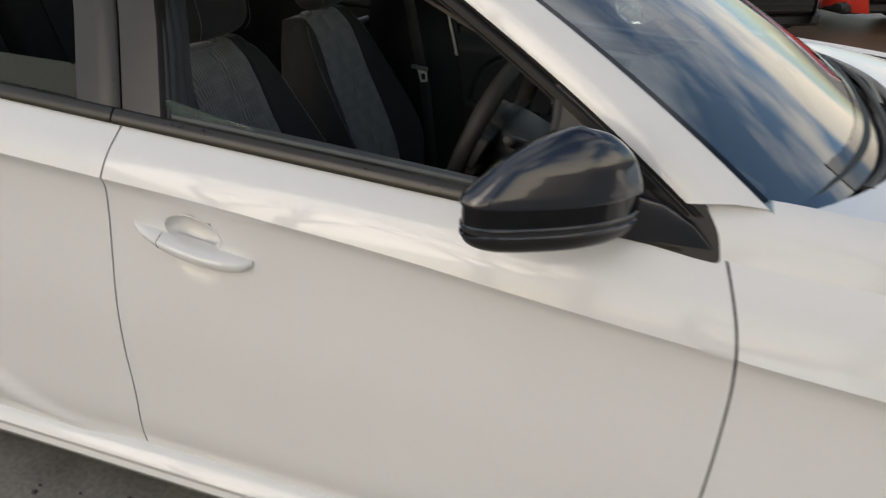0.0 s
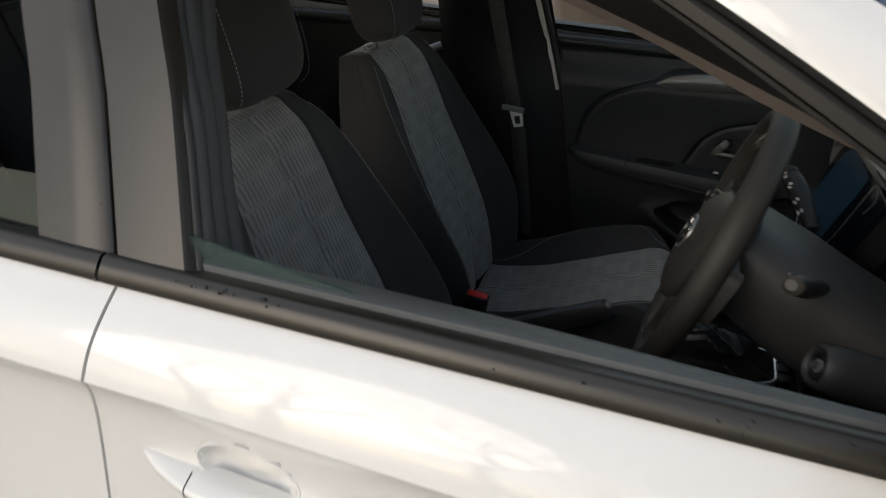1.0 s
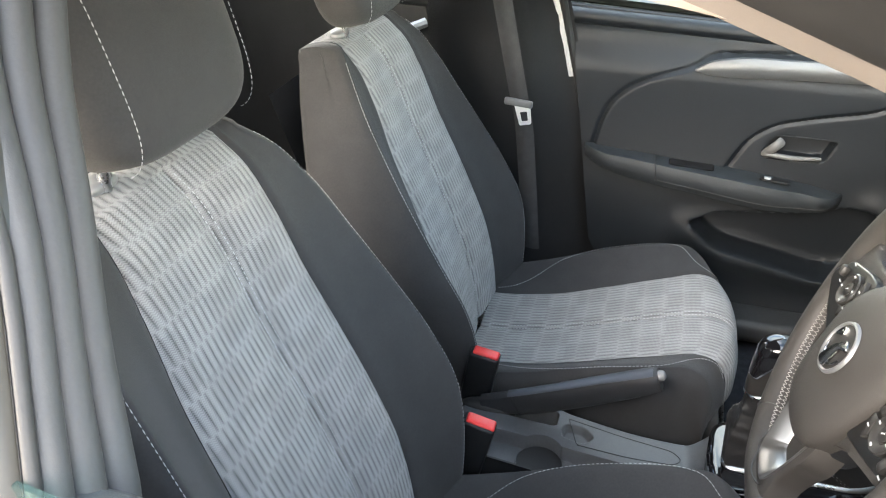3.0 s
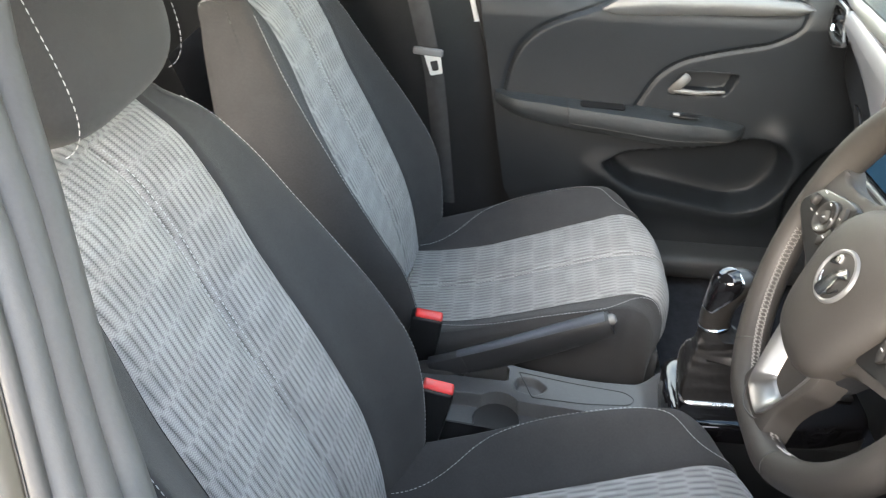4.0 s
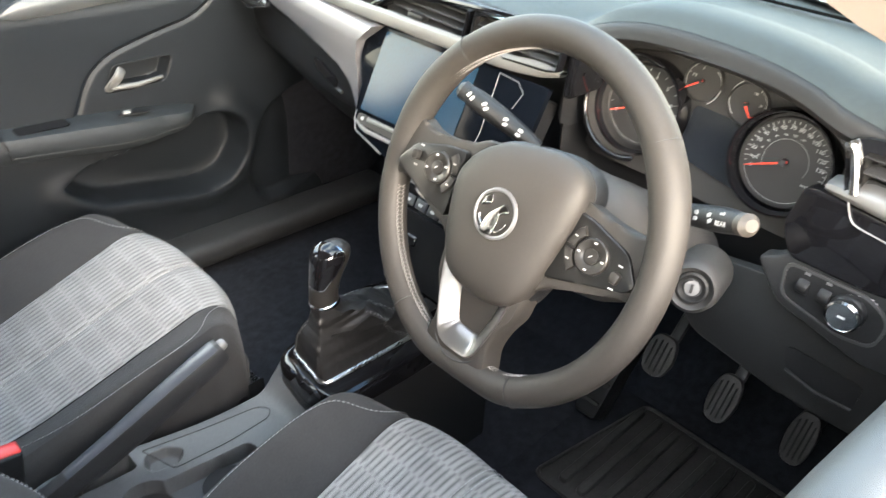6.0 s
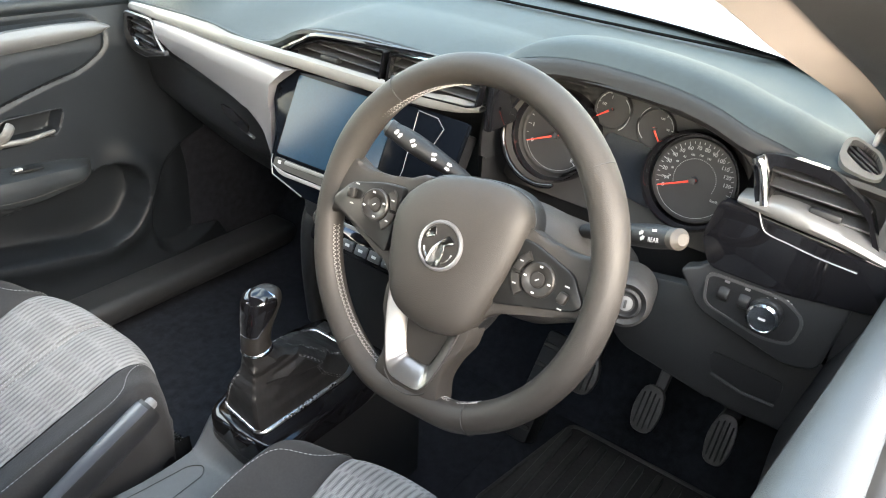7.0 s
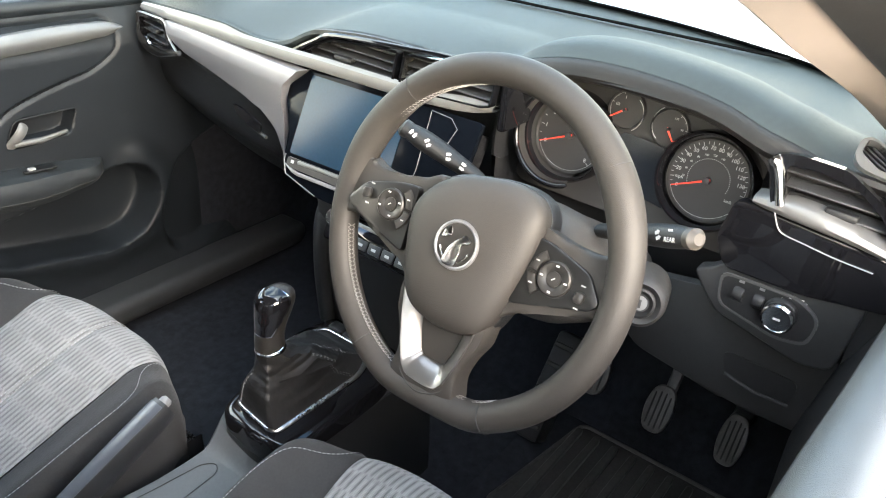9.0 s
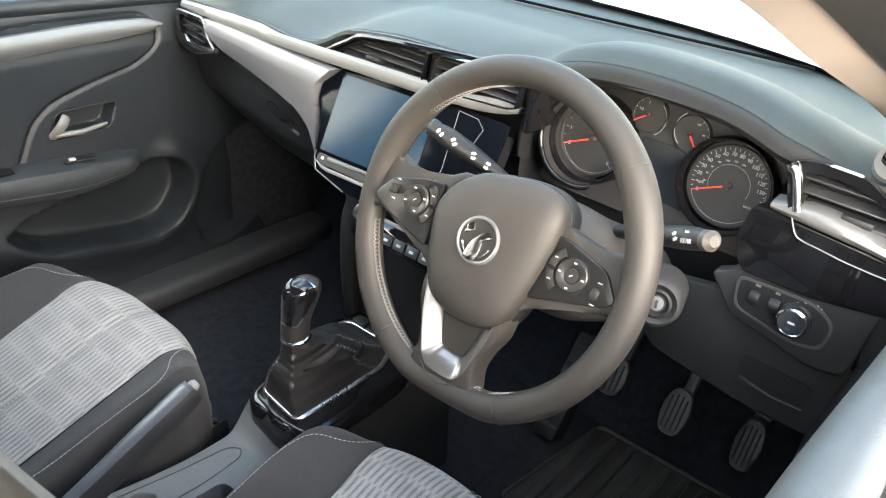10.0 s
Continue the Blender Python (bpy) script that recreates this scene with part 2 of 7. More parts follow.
def thing(name, label, category, group="", kind="", at=(0, 0, 0)):
    """An Empty at a thing's base, to parent its parts (whose meshes are in world places)."""
    ob = new(name)
    ob.empty_display_size = 0.05
    return tagged(ob, label, category, group, kind)


def join(*vfs):
    v, f, k = [], [], 0
    for a, b in vfs:
        v.extend([tuple(p) for p in a])
        f.extend([tuple(i + k for i in q) for q in b])
        k += len(a)
    return v, f


def moved(vf, m):
    return [tuple(m @ Vector(p)) for p in vf[0]], vf[1]


def basis(origin, xdir, ydir):
    """A frame with x along xdir, y near ydir and z across both."""
    x = Vector(xdir).normalized()
    z = x.cross(Vector(ydir)).normalized()
    y = z.cross(x)
    m = Matrix.Identity(4)
    for i, a in enumerate((x, y, z, Vector(origin))):
        for j in range(3):
            m[j][i] = a[j]
    return m


def grid(p, wrap=False, thick=0.0, roll=None):
    """Faces over an array of points (n, m, 3). thick: a second skin along the normals; roll: a border turned by this offset."""
    p = np.asarray(p, dtype=float)
    if roll is not None:
        p = np.pad(p, ((1, 1), (1, 1), (0, 0)), mode="edge")
        off = np.asarray(roll, dtype=float)
        p[0] += off
        p[-1] += off
        p[1:-1, 0] += off
        p[1:-1, -1] += off
    n, m = p.shape[:2]
    mm = m if wrap else m - 1
    f = [(i * m + j, i * m + (j + 1) % m, (i + 1) * m + (j + 1) % m, (i + 1) * m + j) for i in range(n - 1) for j in range(mm)]
    v = p.reshape(-1, 3)
    if thick:
        du, dv = np.gradient(p, axis=0), np.gradient(p, axis=1)
        nn = np.cross(du, dv)
        nn /= np.maximum(np.linalg.norm(nn, axis=2, keepdims=True), 1e-9)
        q = (p + nn * thick).reshape(-1, 3)
        k = len(v)
        f = f + [tuple(k + i for i in reversed(c)) for c in f]
        ring = [i for i in range(m)] + [i * m + m - 1 for i in range(1, n)] + [(n - 1) * m + j for j in range(m - 2, -1, -1)] + [i * m for i in range(n - 2, 0, -1)]
        f += [(ring[(i + 1) % len(ring)], ring[i], k + ring[i], k + ring[(i + 1) % len(ring)]) for i in range(len(ring))]
        v = np.vstack([v, q])
    return v, f


def spline(pts, n, closed=False):
    """Catmull-Rom through the points, n samples."""
    p = np.asarray(pts, dtype=float)
    k = len(p)
    segs = k if closed else k - 1
    out = []
    for s in np.linspace(0, segs, n, endpoint=not closed):
        i = min(int(s), segs - 1)
        t = s - i
        a, b, c, d = (p[(i + o) % k] if closed else p[min(max(i + o, 0), k - 1)] for o in (-1, 0, 1, 2))
        out.append(0.5 * ((2 * b) + (c - a) * t + (2 * a - 5 * b + 4 * c - d) * t * t + (3 * b - a - 3 * c + d) * t ** 3))
    return np.array(out)


def curve1(xs, ys, x):
    """Smooth one-dimensional interpolation."""
    xs, ys = np.asarray(xs, float), np.asarray(ys, float)
    x = np.clip(np.asarray(x, float), xs[0], xs[-1])
    i = np.clip(np.searchsorted(xs, x) - 1, 0, len(xs) - 2)
    sl = np.gradient(ys, xs)
    h = xs[i + 1] - xs[i]
    t = (x - xs[i]) / h
    return (2 * t ** 3 - 3 * t ** 2 + 1) * ys[i] + (t ** 3 - 2 * t ** 2 + t) * h * sl[i] + (-2 * t ** 3 + 3 * t ** 2) * ys[i + 1] + (t ** 3 - t ** 2) * h * sl[i + 1]


def step(a, b, x):
    t = np.clip((np.asarray(x, float) - a) / (b - a), 0, 1)
    return t * t * (3 - 2 * t)


def tube(pts, r, n=10, closed=False, flat=1.0, up=(0, 0, 1)):
    """A round bar along points; r may vary. flat squeezes it along up."""
    p = np.asarray(pts, dtype=float)
    k = len(p)
    r = np.broadcast_to(np.asarray(r, float), (k,))
    rings = []
    for i in range(k):
        t = p[(i + 1) % k] - p[i - 1] if closed else p[min(i + 1, k - 1)] - p[max(i - 1, 0)]
        t = t / max(np.linalg.norm(t), 1e-9)
        a = np.cross(t, up)
        if np.linalg.norm(a) < 1e-4:
            a = np.cross(t, (1, 0.1, 0))
        a /= np.linalg.norm(a)
        b = np.cross(a, t)
        ang = np.linspace(0, 2 * np.pi, n, endpoint=False)
        rings.append(p[i] + r[i] * (np.cos(ang)[:, None] * a + flat * np.sin(ang)[:, None] * b))
    if closed:
        rings.append(rings[0])
    v, f = grid(np.array(rings), wrap=True)
    if not closed:
        f = list(f) + [tuple(range(n - 1, -1, -1)), tuple((k - 1) * n + j for j in range(n))]
    return v, f


def rounded(poly, r, n=4):
    """A polygon with its corners turned into arcs of about radius r."""
    p = [Vector((*q, 0)) for q in poly]
    out = []
    for i in range(len(p)):
        a, b, c = p[i - 1], p[i], p[(i + 1) % len(p)]
        rr = r[i] if isinstance(r, (list, tuple)) else r
        d1, d2 = (a - b), (c - b)
        s = min(rr, d1.length * 0.48, d2.length * 0.48)
        q0, q1 = b + d1.normalized() * s, b + d2.normalized() * s
        for k in range(n + 1):
            t = k / n
            q = q0 * (1 - t) ** 2 + b * 2 * t * (1 - t) + q1 * t * t
            out.append((q.x, q.y))
    return out


def prism(poly, depth, m=None, bevel=0.0, seg=2, hole=None):
    """A plate of the outline poly, from z 0 to depth, with bevelled front edge."""
    bm = bmesh.new()
    vs = [bm.verts.new((x, y, 0)) for x, y in poly]
    face = bm.faces.new(vs)
    if face.normal.z > 0 or True:
        bmesh.ops.recalc_face_normals(bm, faces=[face])
    face.normal_update()
    if face.normal.z > 0:
        face.normal_flip()
    r = bmesh.ops.extrude_face_region(bm, geom=[face])
    top = [e for e in r["geom"] if isinstance(e, bmesh.types.BMVert)]
    for q in top:
        q.co.z = depth
    if bevel:
        ed = [e for e in bm.edges if all(abs(q.co.z - depth) < 1e-7 for q in e.verts)]
        bmesh.ops.bevel(bm, geom=ed, offset=bevel, segments=seg, affect="EDGES", profile=0.5, clamp_overlap=True)
    bmesh.ops.recalc_face_normals(bm, faces=bm.faces[:])
    bm.verts.index_update()
    vf = [tuple(q.co) for q in bm.verts], [[q.index for q in f.verts] for f in bm.faces]
    bm.free()
    return moved(vf, m) if m is not None else vf


def block(cx, cy, cz, sx, sy, sz, bevel=0.004, seg=2, m=None):
    """A box with rounded edges, given by its centre and sizes."""
    bm = bmesh.new()
    bmesh.ops.create_cube(bm, size=1.0)
    for q in bm.verts:
        q.co = Vector((cx + q.co.x * sx, cy + q.co.y * sy, cz + q.co.z * sz))
    if bevel:
        bmesh.ops.bevel(bm, geom=bm.edges[:], offset=min(bevel, 0.45 * min(sx, sy, sz)), segments=seg, affect="EDGES", profile=0.5, clamp_overlap=True)
    bm.verts.index_update()
    vf = [tuple(q.co) for q in bm.verts], [[q.index for q in f.verts] for f in bm.faces]
    bm.free()
    return moved(vf, m) if m is not None else vf


def lathe(profile, n=32, m=None):
    """A turned shape: (radius, height) pairs round z."""
    ang = np.linspace(0, 2 * np.pi, n, endpoint=False)
    p = np.array([[(r * math.cos(a), r * math.sin(a), z) for a in ang] for r, z in profile])
    v, f = grid(p, wrap=True)
    f = list(f) + [tuple(range(n - 1, -1, -1)), tuple((len(profile) - 1) * n + j for j in range(n))]
    return moved((v, f), m) if m is not None else (v, f)


def ringplate(outer, inner, depth, m=None):
    """A flat frame between two outlines of equal count, with thickness."""
    o, i = np.array(outer), np.array(inner)
    k = len(o)
    rows = [[(*q, 0) for q in o], [(*q, depth) for q in o], [(*q, depth) for q in i], [(*q, 0) for q in i]]
    vf = grid(np.array(rows + [rows[0]]), wrap=True)
    return moved(vf, m) if m is not None else vf


def blob(c, r, e=2.6, n=24, k=16, m=None):
    """A superellipsoid."""
    def pw(x, q):
        return math.copysign(abs(x) ** q, x)
    q = 2.0 / e
    rows = []
    for i in range(k + 1):
        a = -math.pi / 2 + math.pi * i / k
        rows.append([(c[0] + r[0] * pw(math.cos(a), q) * pw(math.cos(b), q), c[1] + r[1] * pw(math.cos(a), q) * pw(math.sin(b), q), c[2] + r[2] * pw(math.sin(a), q))
                     for b in np.linspace(0, 2 * math.pi, n, endpoint=False)])
    vf = grid(np.array(rows), wrap=True)
    return moved(vf, m) if m is not None else vf


def stitches(pts, length=0.0045, gap=0.0022, r=0.00050, lift=(0, 0, 0)):
    """A row of short thread stitches along a line."""
    p = np.asarray(pts, float) + np.asarray(lift, float)
    seg = np.linalg.norm(np.diff(p, axis=0), axis=1)
    s = np.concatenate([[0], np.cumsum(seg)])
    out, a = [], 0.0
    while a + length < s[-1]:
        q = [[np.interp(a + length * t, s, p[:, k]) for k in range(3)] for t in (0, 0.5, 1)]
        out.append(tube(q, [r * 0.6, r, r * 0.6], 5))
        a += length + gap
    return join(*out)


def letters(text, size, m, name, parent, material="white_print", align="CENTER", depth=0.0002):
    """Flat lettering in the built-in font."""
    cu = bpy.data.curves.new(name, "FONT")
    cu.body, cu.size, cu.align_x, cu.align_y, cu.extrude = text, size, align, "CENTER", depth
    tmp = bpy.data.objects.new("tmp", cu)
    me = bpy.data.meshes.new_from_object(tmp)
    bpy.data.objects.remove(tmp)
    bpy.data.curves.remove(cu)
    me.transform(m)
    me.materials.clear()
    me.materials.append(MATS[material])
    ob = new(name, me)
    ob.parent = parent
    return ob

# ---- outside ----
mat("wet_ground", (0.130, 0.074, 0.044), 0.42, var=0.5, scale=0.9, bump=0.6, bscale=70, rvar=0.24)
mat("bay_concrete", (0.17, 0.160, 0.140), 0.55, var=0.45, scale=5.0, bump=0.8, bscale=60, rvar=0.2)
mat("bark", (0.055, 0.045, 0.036), 0.85, var=0.3, scale=12, bump=0.6, bscale=90)
mat("kerb_stone", (0.34, 0.33, 0.20), 0.6, var=0.2, scale=8, bump=0.5, bscale=200)
mat("hedge_leaf", (0.055, 0.11, 0.030), 0.5, var=0.5, scale=9)
mat("grey_paint", (0.13, 0.135, 0.14), 0.35, var=0.03, scale=6, coat=1.0)
mat("red_paint", (0.55, 0.03, 0.015), 0.3, var=0.05, coat=1.0)
mat("tyre", (0.015, 0.015, 0.015), 0.75, var=0.25, bump=0.3)
mat("plate_white", (0.75, 0.75, 0.72), 0.4, var=0.03)


def ground_sheet():
    xs = np.concatenate([-np.geomspace(400, 12, 12), np.linspace(-10, 12, 23), np.geomspace(14, 400, 12)])
    p = np.array([[(x, y, 0.012 * noise.noise((x * 0.4, y * 0.4, 0)) * (abs(x) < 13 and abs(y) < 13) - 0.01) for y in xs] for x in xs])
    ob = part("ground", grid(p.transpose(1, 0, 2)), "wet_ground")
    return tagged(ob, "wet brown tarmac forecourt with damp patches", "ground", kind="structure")


ground_sheet()

bay = part("parking_bay", block(0.5, -3.0, -0.012, 18.0, 15.0, 0.05, 0.006, 1), "bay_concrete")
tagged(bay, "damp grey concrete parking bay speckled with grit", "parking bay", kind="structure")

rnd = random.Random(9)
grit = []
for k in range(420):
    r = rnd.uniform(0.002, 0.011) * rnd.random() ** 0.5
    grit.append(blob((rnd.uniform(-1.2, 1.6), rnd.uniform(-1.7, -0.86), 0.013 + r * 0.3), (r * rnd.uniform(0.8, 1.5), r, r * 0.6), 2.2, 7, 4))
tagged(part("grit", join(*grit), "bark"), "scattered grit and small dark leaf scraps", "grit", kind="stuff")


def bare_tree(x, y, h, seed):
    """A leafless tree: tapered trunk, forking limbs and fine twigs."""
    rnd = random.Random(seed)
    ob = thing("bare_tree", "tall leafless tree with dense thin branches", "tree", "bare trees by the drive")
    limbs, twigs = [], []

    def grow(p, d, r, length, depth):
        q = p
        pts, rad = [p], [r]
        for k in range(3):
            d = (d + Vector((rnd.uniform(-0.22, 0.22), rnd.uniform(-0.22, 0.22), rnd.uniform(-0.02, 0.20)))).normalized()
            q = q + d * (length / 3)
            pts.append(q)
            rad.append(r * (1 - 0.14 * (k + 1)))
        (limbs if depth < 3 else twigs).append(tube([tuple(a) for a in pts], rad, 7 if depth < 3 else 4 if depth < 6 else 3))
        if depth < 7:
            for k in range(3 if depth < 4 else 2):
                a = rnd.uniform(0, 2 * math.pi)
                side = Vector((math.cos(a), math.sin(a), 0.25))
                grow(pts[-1 if k < 2 else 2], (d * rnd.uniform(0.7, 1.1) + side * rnd.uniform(0.45, 0.8)).normalized(), rad[-1] * rnd.uniform(0.62, 0.80), length * rnd.uniform(0.62, 0.82), depth + 1)

    grow(Vector((x, y, -0.02)), Vector((0.03, 0.02, 1)), h * 0.020, h * 0.30, 0)
    part("trunk", join(*limbs), "bark", ob, "grey-brown trunk and limbs")
    part("branches", join(*twigs), "bark", ob, "fine bare branches")


for tx_, ty_, th_, sd_ in ((-5.5, -11.5, 13.0, 3), (-1.0, -13.5, 14.0, 8), (2.6, -12.0, 12.5, 14), (6.0, -13.0, 13.5, 21), (-3.4, -9.4, 11.5, 33), (0.7, -10.2, 11.8, 41), (3.9, -9.8, 11.0, 52)):
    bare_tree(tx_, ty_, th_, sd_)


def kerb():
    """A flush edging of long stones between bay and drive."""
    ob = thing("kerb", "low mossy stone edging across the forecourt", "kerb", kind="structure")
    me = None
    for k in range(16):
        if me is None:
            o = part("kerb_stone", block(0, 0, 0, 0.905, 0.14, 0.10, 0.012, 2), "kerb_stone", ob)
            me = o.data
        else:
            o = new("kerb_stone", me)
            o.parent = ob
        o.location = (-7.0 + k * 0.915, 4.62 + 0.006 * math.sin(k * 7.0), -0.018 + 0.004 * math.sin(k * 2.3))


kerb()


def hedge(x0, x1, y, h):
    """A clipped hedge: stems in a mass of small leaves."""
    ob = thing("hedge", "dense dark green clipped hedge behind the parking bay", "hedge")
    rnd = np.random.RandomState(4)
    n = 9000
    c = np.stack([rnd.uniform(x0, x1, n), y + rnd.uniform(-0.45, 0.45, n), h * rnd.uniform(0.02, 1, n) ** 0.8], 1)
    c[:, 1] += 0.15 * np.sin(c[:, 0] * 2.1) + 0.1 * np.sin(c[:, 2] * 5)
    c[:, 2] *= 1 + 0.08 * np.sin(c[:, 0] * 3.7)
    v, f = [], []
    for q in c:
        a, b = rnd.normal(size=3), rnd.normal(size=3)
        a *= 0.055 / np.linalg.norm(a)
        b *= 0.03 / np.linalg.norm(b)
        k = len(v)
        v += [q - a, q + b, q + a, q - b]
        f.append((k, k + 1, k + 2, k + 3))
    part("foliage", (v, f), "hedge_leaf", ob, smooth=False)
    stems = [tube([(x, y + 0.1 * math.sin(x * 9), 0.0), (x + 0.1 * math.cos(x * 5), y, h * 0.8)], [0.02, 0.008], 6) for x in np.arange(x0 + 0.2, x1, 0.35)]
    part("stems", join(*stems), "rubber", ob)


hedge(-9.5, -1.6, 8.2, 1.9)


def wheel_parts(parent, c, side, r=0.31):
    """A tyre with a ten-spoke alloy rim, on the axle along y."""
    m = Matrix.Translation(c) @ pose(0, 0, 0, 90 * side)
    ty = part("wheel", lathe([(r * 0.66, -0.10), (r * 0.95, -0.10), (r, -0.06), (r, 0.06), (r * 0.95, 0.10), (r * 0.66, 0.10), (r * 0.64, 0.0)], 36, m), "tyre", parent, "black tyre on an alloy rim")
    sp = []
    for i in range(10):
        a = 2 * math.pi * i / 10
        q = basis((0, 0, 0.075), (math.cos(a), math.sin(a), 0), (-math.sin(a), math.cos(a), 0))
        sp.append(block(r * 0.36, 0, 0, r * 0.6, 0.032, 0.02, 0.005, 1, m @ q))
    part("rim", join(lathe([(r * 0.60, 0.02), (r * 0.66, 0.03), (r * 0.67, 0.095), (r * 0.62, 0.095), (r * 0.60, 0.03)], 36, m),
                     lathe([(0.001, 0.06), (0.05, 0.06), (0.045, 0.09), (0.001, 0.092)], 20, m), *sp), "chrome", ty, "silver multi-spoke alloy rim")
    return ty


def parked_car(name, x, y, yaw, paint, label):
    """A parked hatchback: sculpted body, glasshouse, bumper, grille, lights, plate and wheels. Its nose points along +x of its own frame."""
    ob = thing(name, label, "car")
    m = Matrix.Translation((x, y, 0)) @ pose(0, 0, 0, 0, 0, yaw)
    xs = [-2.0, -1.97, -1.7, -1.0, -0.3, 0.4, 0.95, 1.5, 1.9, 2.02, 2.05]
    top = [0.70, 0.85, 0.93, 0.95, 0.96, 0.96, 0.94, 0.86, 0.76, 0.66, 0.60]
    wid = [0.60, 0.74, 0.83, 0.87, 0.88, 0.88, 0.87, 0.84, 0.74, 0.62, 0.55]
    rows = []
    for a in np.linspace(-2.0, 2.05, 34):
        t, w = float(curve1(xs, top, a)), float(curve1(xs, wid, a))
        rows.append([(a, s * ww, z) for s, ww, z in [(-1, w * 0.9, 0.2), (-1, w, 0.32), (-1, w, t - 0.22), (-1, w * 0.95, t - 0.05), (-1, w * 0.7, t), (0, 0, t + 0.03), (1, w * 0.7, t), (1, w * 0.95, t - 0.05), (1, w, t - 0.22), (1, w, 0.32), (1, w * 0.9, 0.2)]])
    part("body", moved(grid(np.array(rows)), m), paint, ob)
    part("underside", block(0, 0, 0.24, 3.9, 1.5, 0.12, 0.03, 1, m), "rubber", ob)
    rows = []
    for z, x0, x1, w in [(0.93, -1.85, 1.05, 0.80), (1.2, -1.65, 0.55, 0.70), (1.40, -1.35, 0.12, 0.60), (1.45, -1.1, -0.1, 0.5)]:
        rows.append([(q[0], q[1], z) for q in rounded([(x0, -w), (x1, -w * 0.9), (x1 + 0.1, 0), (x1, w * 0.9), (x0, w)], 0.2, 3)])
    part("glasshouse", moved(grid(np.array(rows), wrap=True), m), "gloss_black", ob, "dark tinted windows")
    part("roof", moved(prism([(q[0], q[1]) for q in rounded([(-1.32, -0.58), (0.1, -0.52), (0.1, 0.52), (-1.32, 0.58)], 0.15)], 0.05, None, 0.03), m @ Matrix.Translation((0, 0, 1.41))), paint, ob)
    part("grille", block(2.02, 0, 0.42, 0.1, 1.0, 0.2, 0.02, 1, m), "hard_plastic", ob, "black lower grille")
    for k in range(4):
        part("grille_bar", block(2.075, 0, 0.35 + k * 0.05, 0.02, 0.96, 0.012, 0.004, 1, m), "satin_black", ob)
    pl = part("number_plate", block(2.085, 0, 0.56, 0.02, 0.52, 0.11, 0.006, 1, m), "plate_white", ob, "white number plate with dark characters")
    for k in range(7):
        part("plate_bar", block(2.098, -0.19 + k * 0.063, 0.56, 0.004, 0.036, 0.065, 0.001, 1, m), "hard_plastic", pl)
    for s in (-1, 1):
        part("headlight", blob((1.80, s * 0.66, 0.72), (0.22, 0.16, 0.07), 2.4, 16, 8, m), "lens", ob, "clear headlight")
        for a in (-1.25, 1.28):
            wheel_parts(ob, m @ Vector((a, s * 0.80, 0.31)), -s if abs(yaw) < 400 else s)
    return ob


parked_car("parked_car", 0.23, 7.15, -50, "grey_paint", "grey hatchback parked at an angle across the forecourt")
parked_car("parked_car", 1.65, 8.95, -50, "red_paint", "bright red hatchback parked beside a grey car")

# ---- the car's shell ----
SHELL = thing("car", "white hatchback with satin black pillars and a lowered window", "car")


def belt(x):
    return 0.938 - 0.045 * np.asarray(x, float)


def crease(x):
    return curve1([-1.0, -0.19, 0.05, 0.20, 0.43, 0.645, 0.85, 1.02, 1.18, 2.0], [0.885, 0.860, 0.848, 0.841, 0.825, 0.808, 0.786, 0.769, 0.754, 0.70], x)


def side_y(x, z):
    """The right flank's distance from the middle, as y."""
    x, z = np.asarray(x, float), np.asarray(z, float)
    zc, zb = crease(x), belt(x)
    t = np.clip((z - zc) / (zb - zc), 0, 1.2)
    up = -0.868 + 0.062 * t - 0.010 * np.sin(np.pi * np.clip(t, 0, 1))
    d = np.maximum(zc - z, 0)
    low = -0.868 + 0.015 * (1 - np.exp(-d / 0.018)) - 0.014 * step(0.06, 0.34, d) + 0.035 * np.maximum(0, 0.30 - z) ** 2 / 0.02
    y = np.where(z >= zc, up, low)
    y = y + 0.012 * step(0.9, 1.9, x) - 0.012 * np.exp(-((x - 1.75) / 0.4) ** 2) * (z < 0.75)
    low_line = 0.2 + 0.106 * np.clip((0.045 - x) / 0.373, 0, 1.6) ** 2
    y = y - 0.014 * step(0.0, 0.035, low_line - z) * step(0.06, -0.05, x)
    cup = ((x - 0.228) / 0.0575) ** 2 + ((z - 0.764 + 0.10 * (x - 0.228)) / 0.0305) ** 2
    scoop = ((x - 0.236) / 0.056) ** 2 + ((z - 0.702 + 0.10 * (x - 0.236)) / 0.032) ** 2
    return y + 0.044 * np.clip(1 - cup, 0, 1) ** 0.5 + 0.007 * np.clip(1 - scoop, 0, 1) ** 0.6


SHUT_B = ([0.10, 0.20, 0.34, 0.45, 0.70, 0.85, 0.95], [0.03, 0.046, 0.050, 0.040, 0.037, 0.046, 0.060])
SHUT_A = ([0.10, 0.30, 0.46, 0.59, 0.70, 0.79, 0.91, 1.00], [1.16, 1.195, 1.213, 1.219, 1.218, 1.205, 1.160, 1.120])


def flank(x_of0, x_of1, nx, z0=0.185, low=46, up=16):
    """A door or wing skin between two edges given as functions of height."""
    rows = []
    for k in range(low + up):
        row = []
        for u in np.linspace(0, 1, nx):
            zc = float(crease(0.5))
            x = 0.5
            for _ in range(3):
                zc, zb = float(crease(x)), float(belt(x))
                z = z0 + (zc - z0) * k / low if k <= low else zc + (zb - zc) * (k - low) / (up - 1)
                x = float(x_of0(z)) * (1 - u) + float(x_of1(z)) * u
            row.append((x, float(side_y(x, z)), z))
        rows.append(row)
    return np.array(rows)


def b_edge(g):
    return lambda z: float(curve1(*SHUT_B, z)) + g


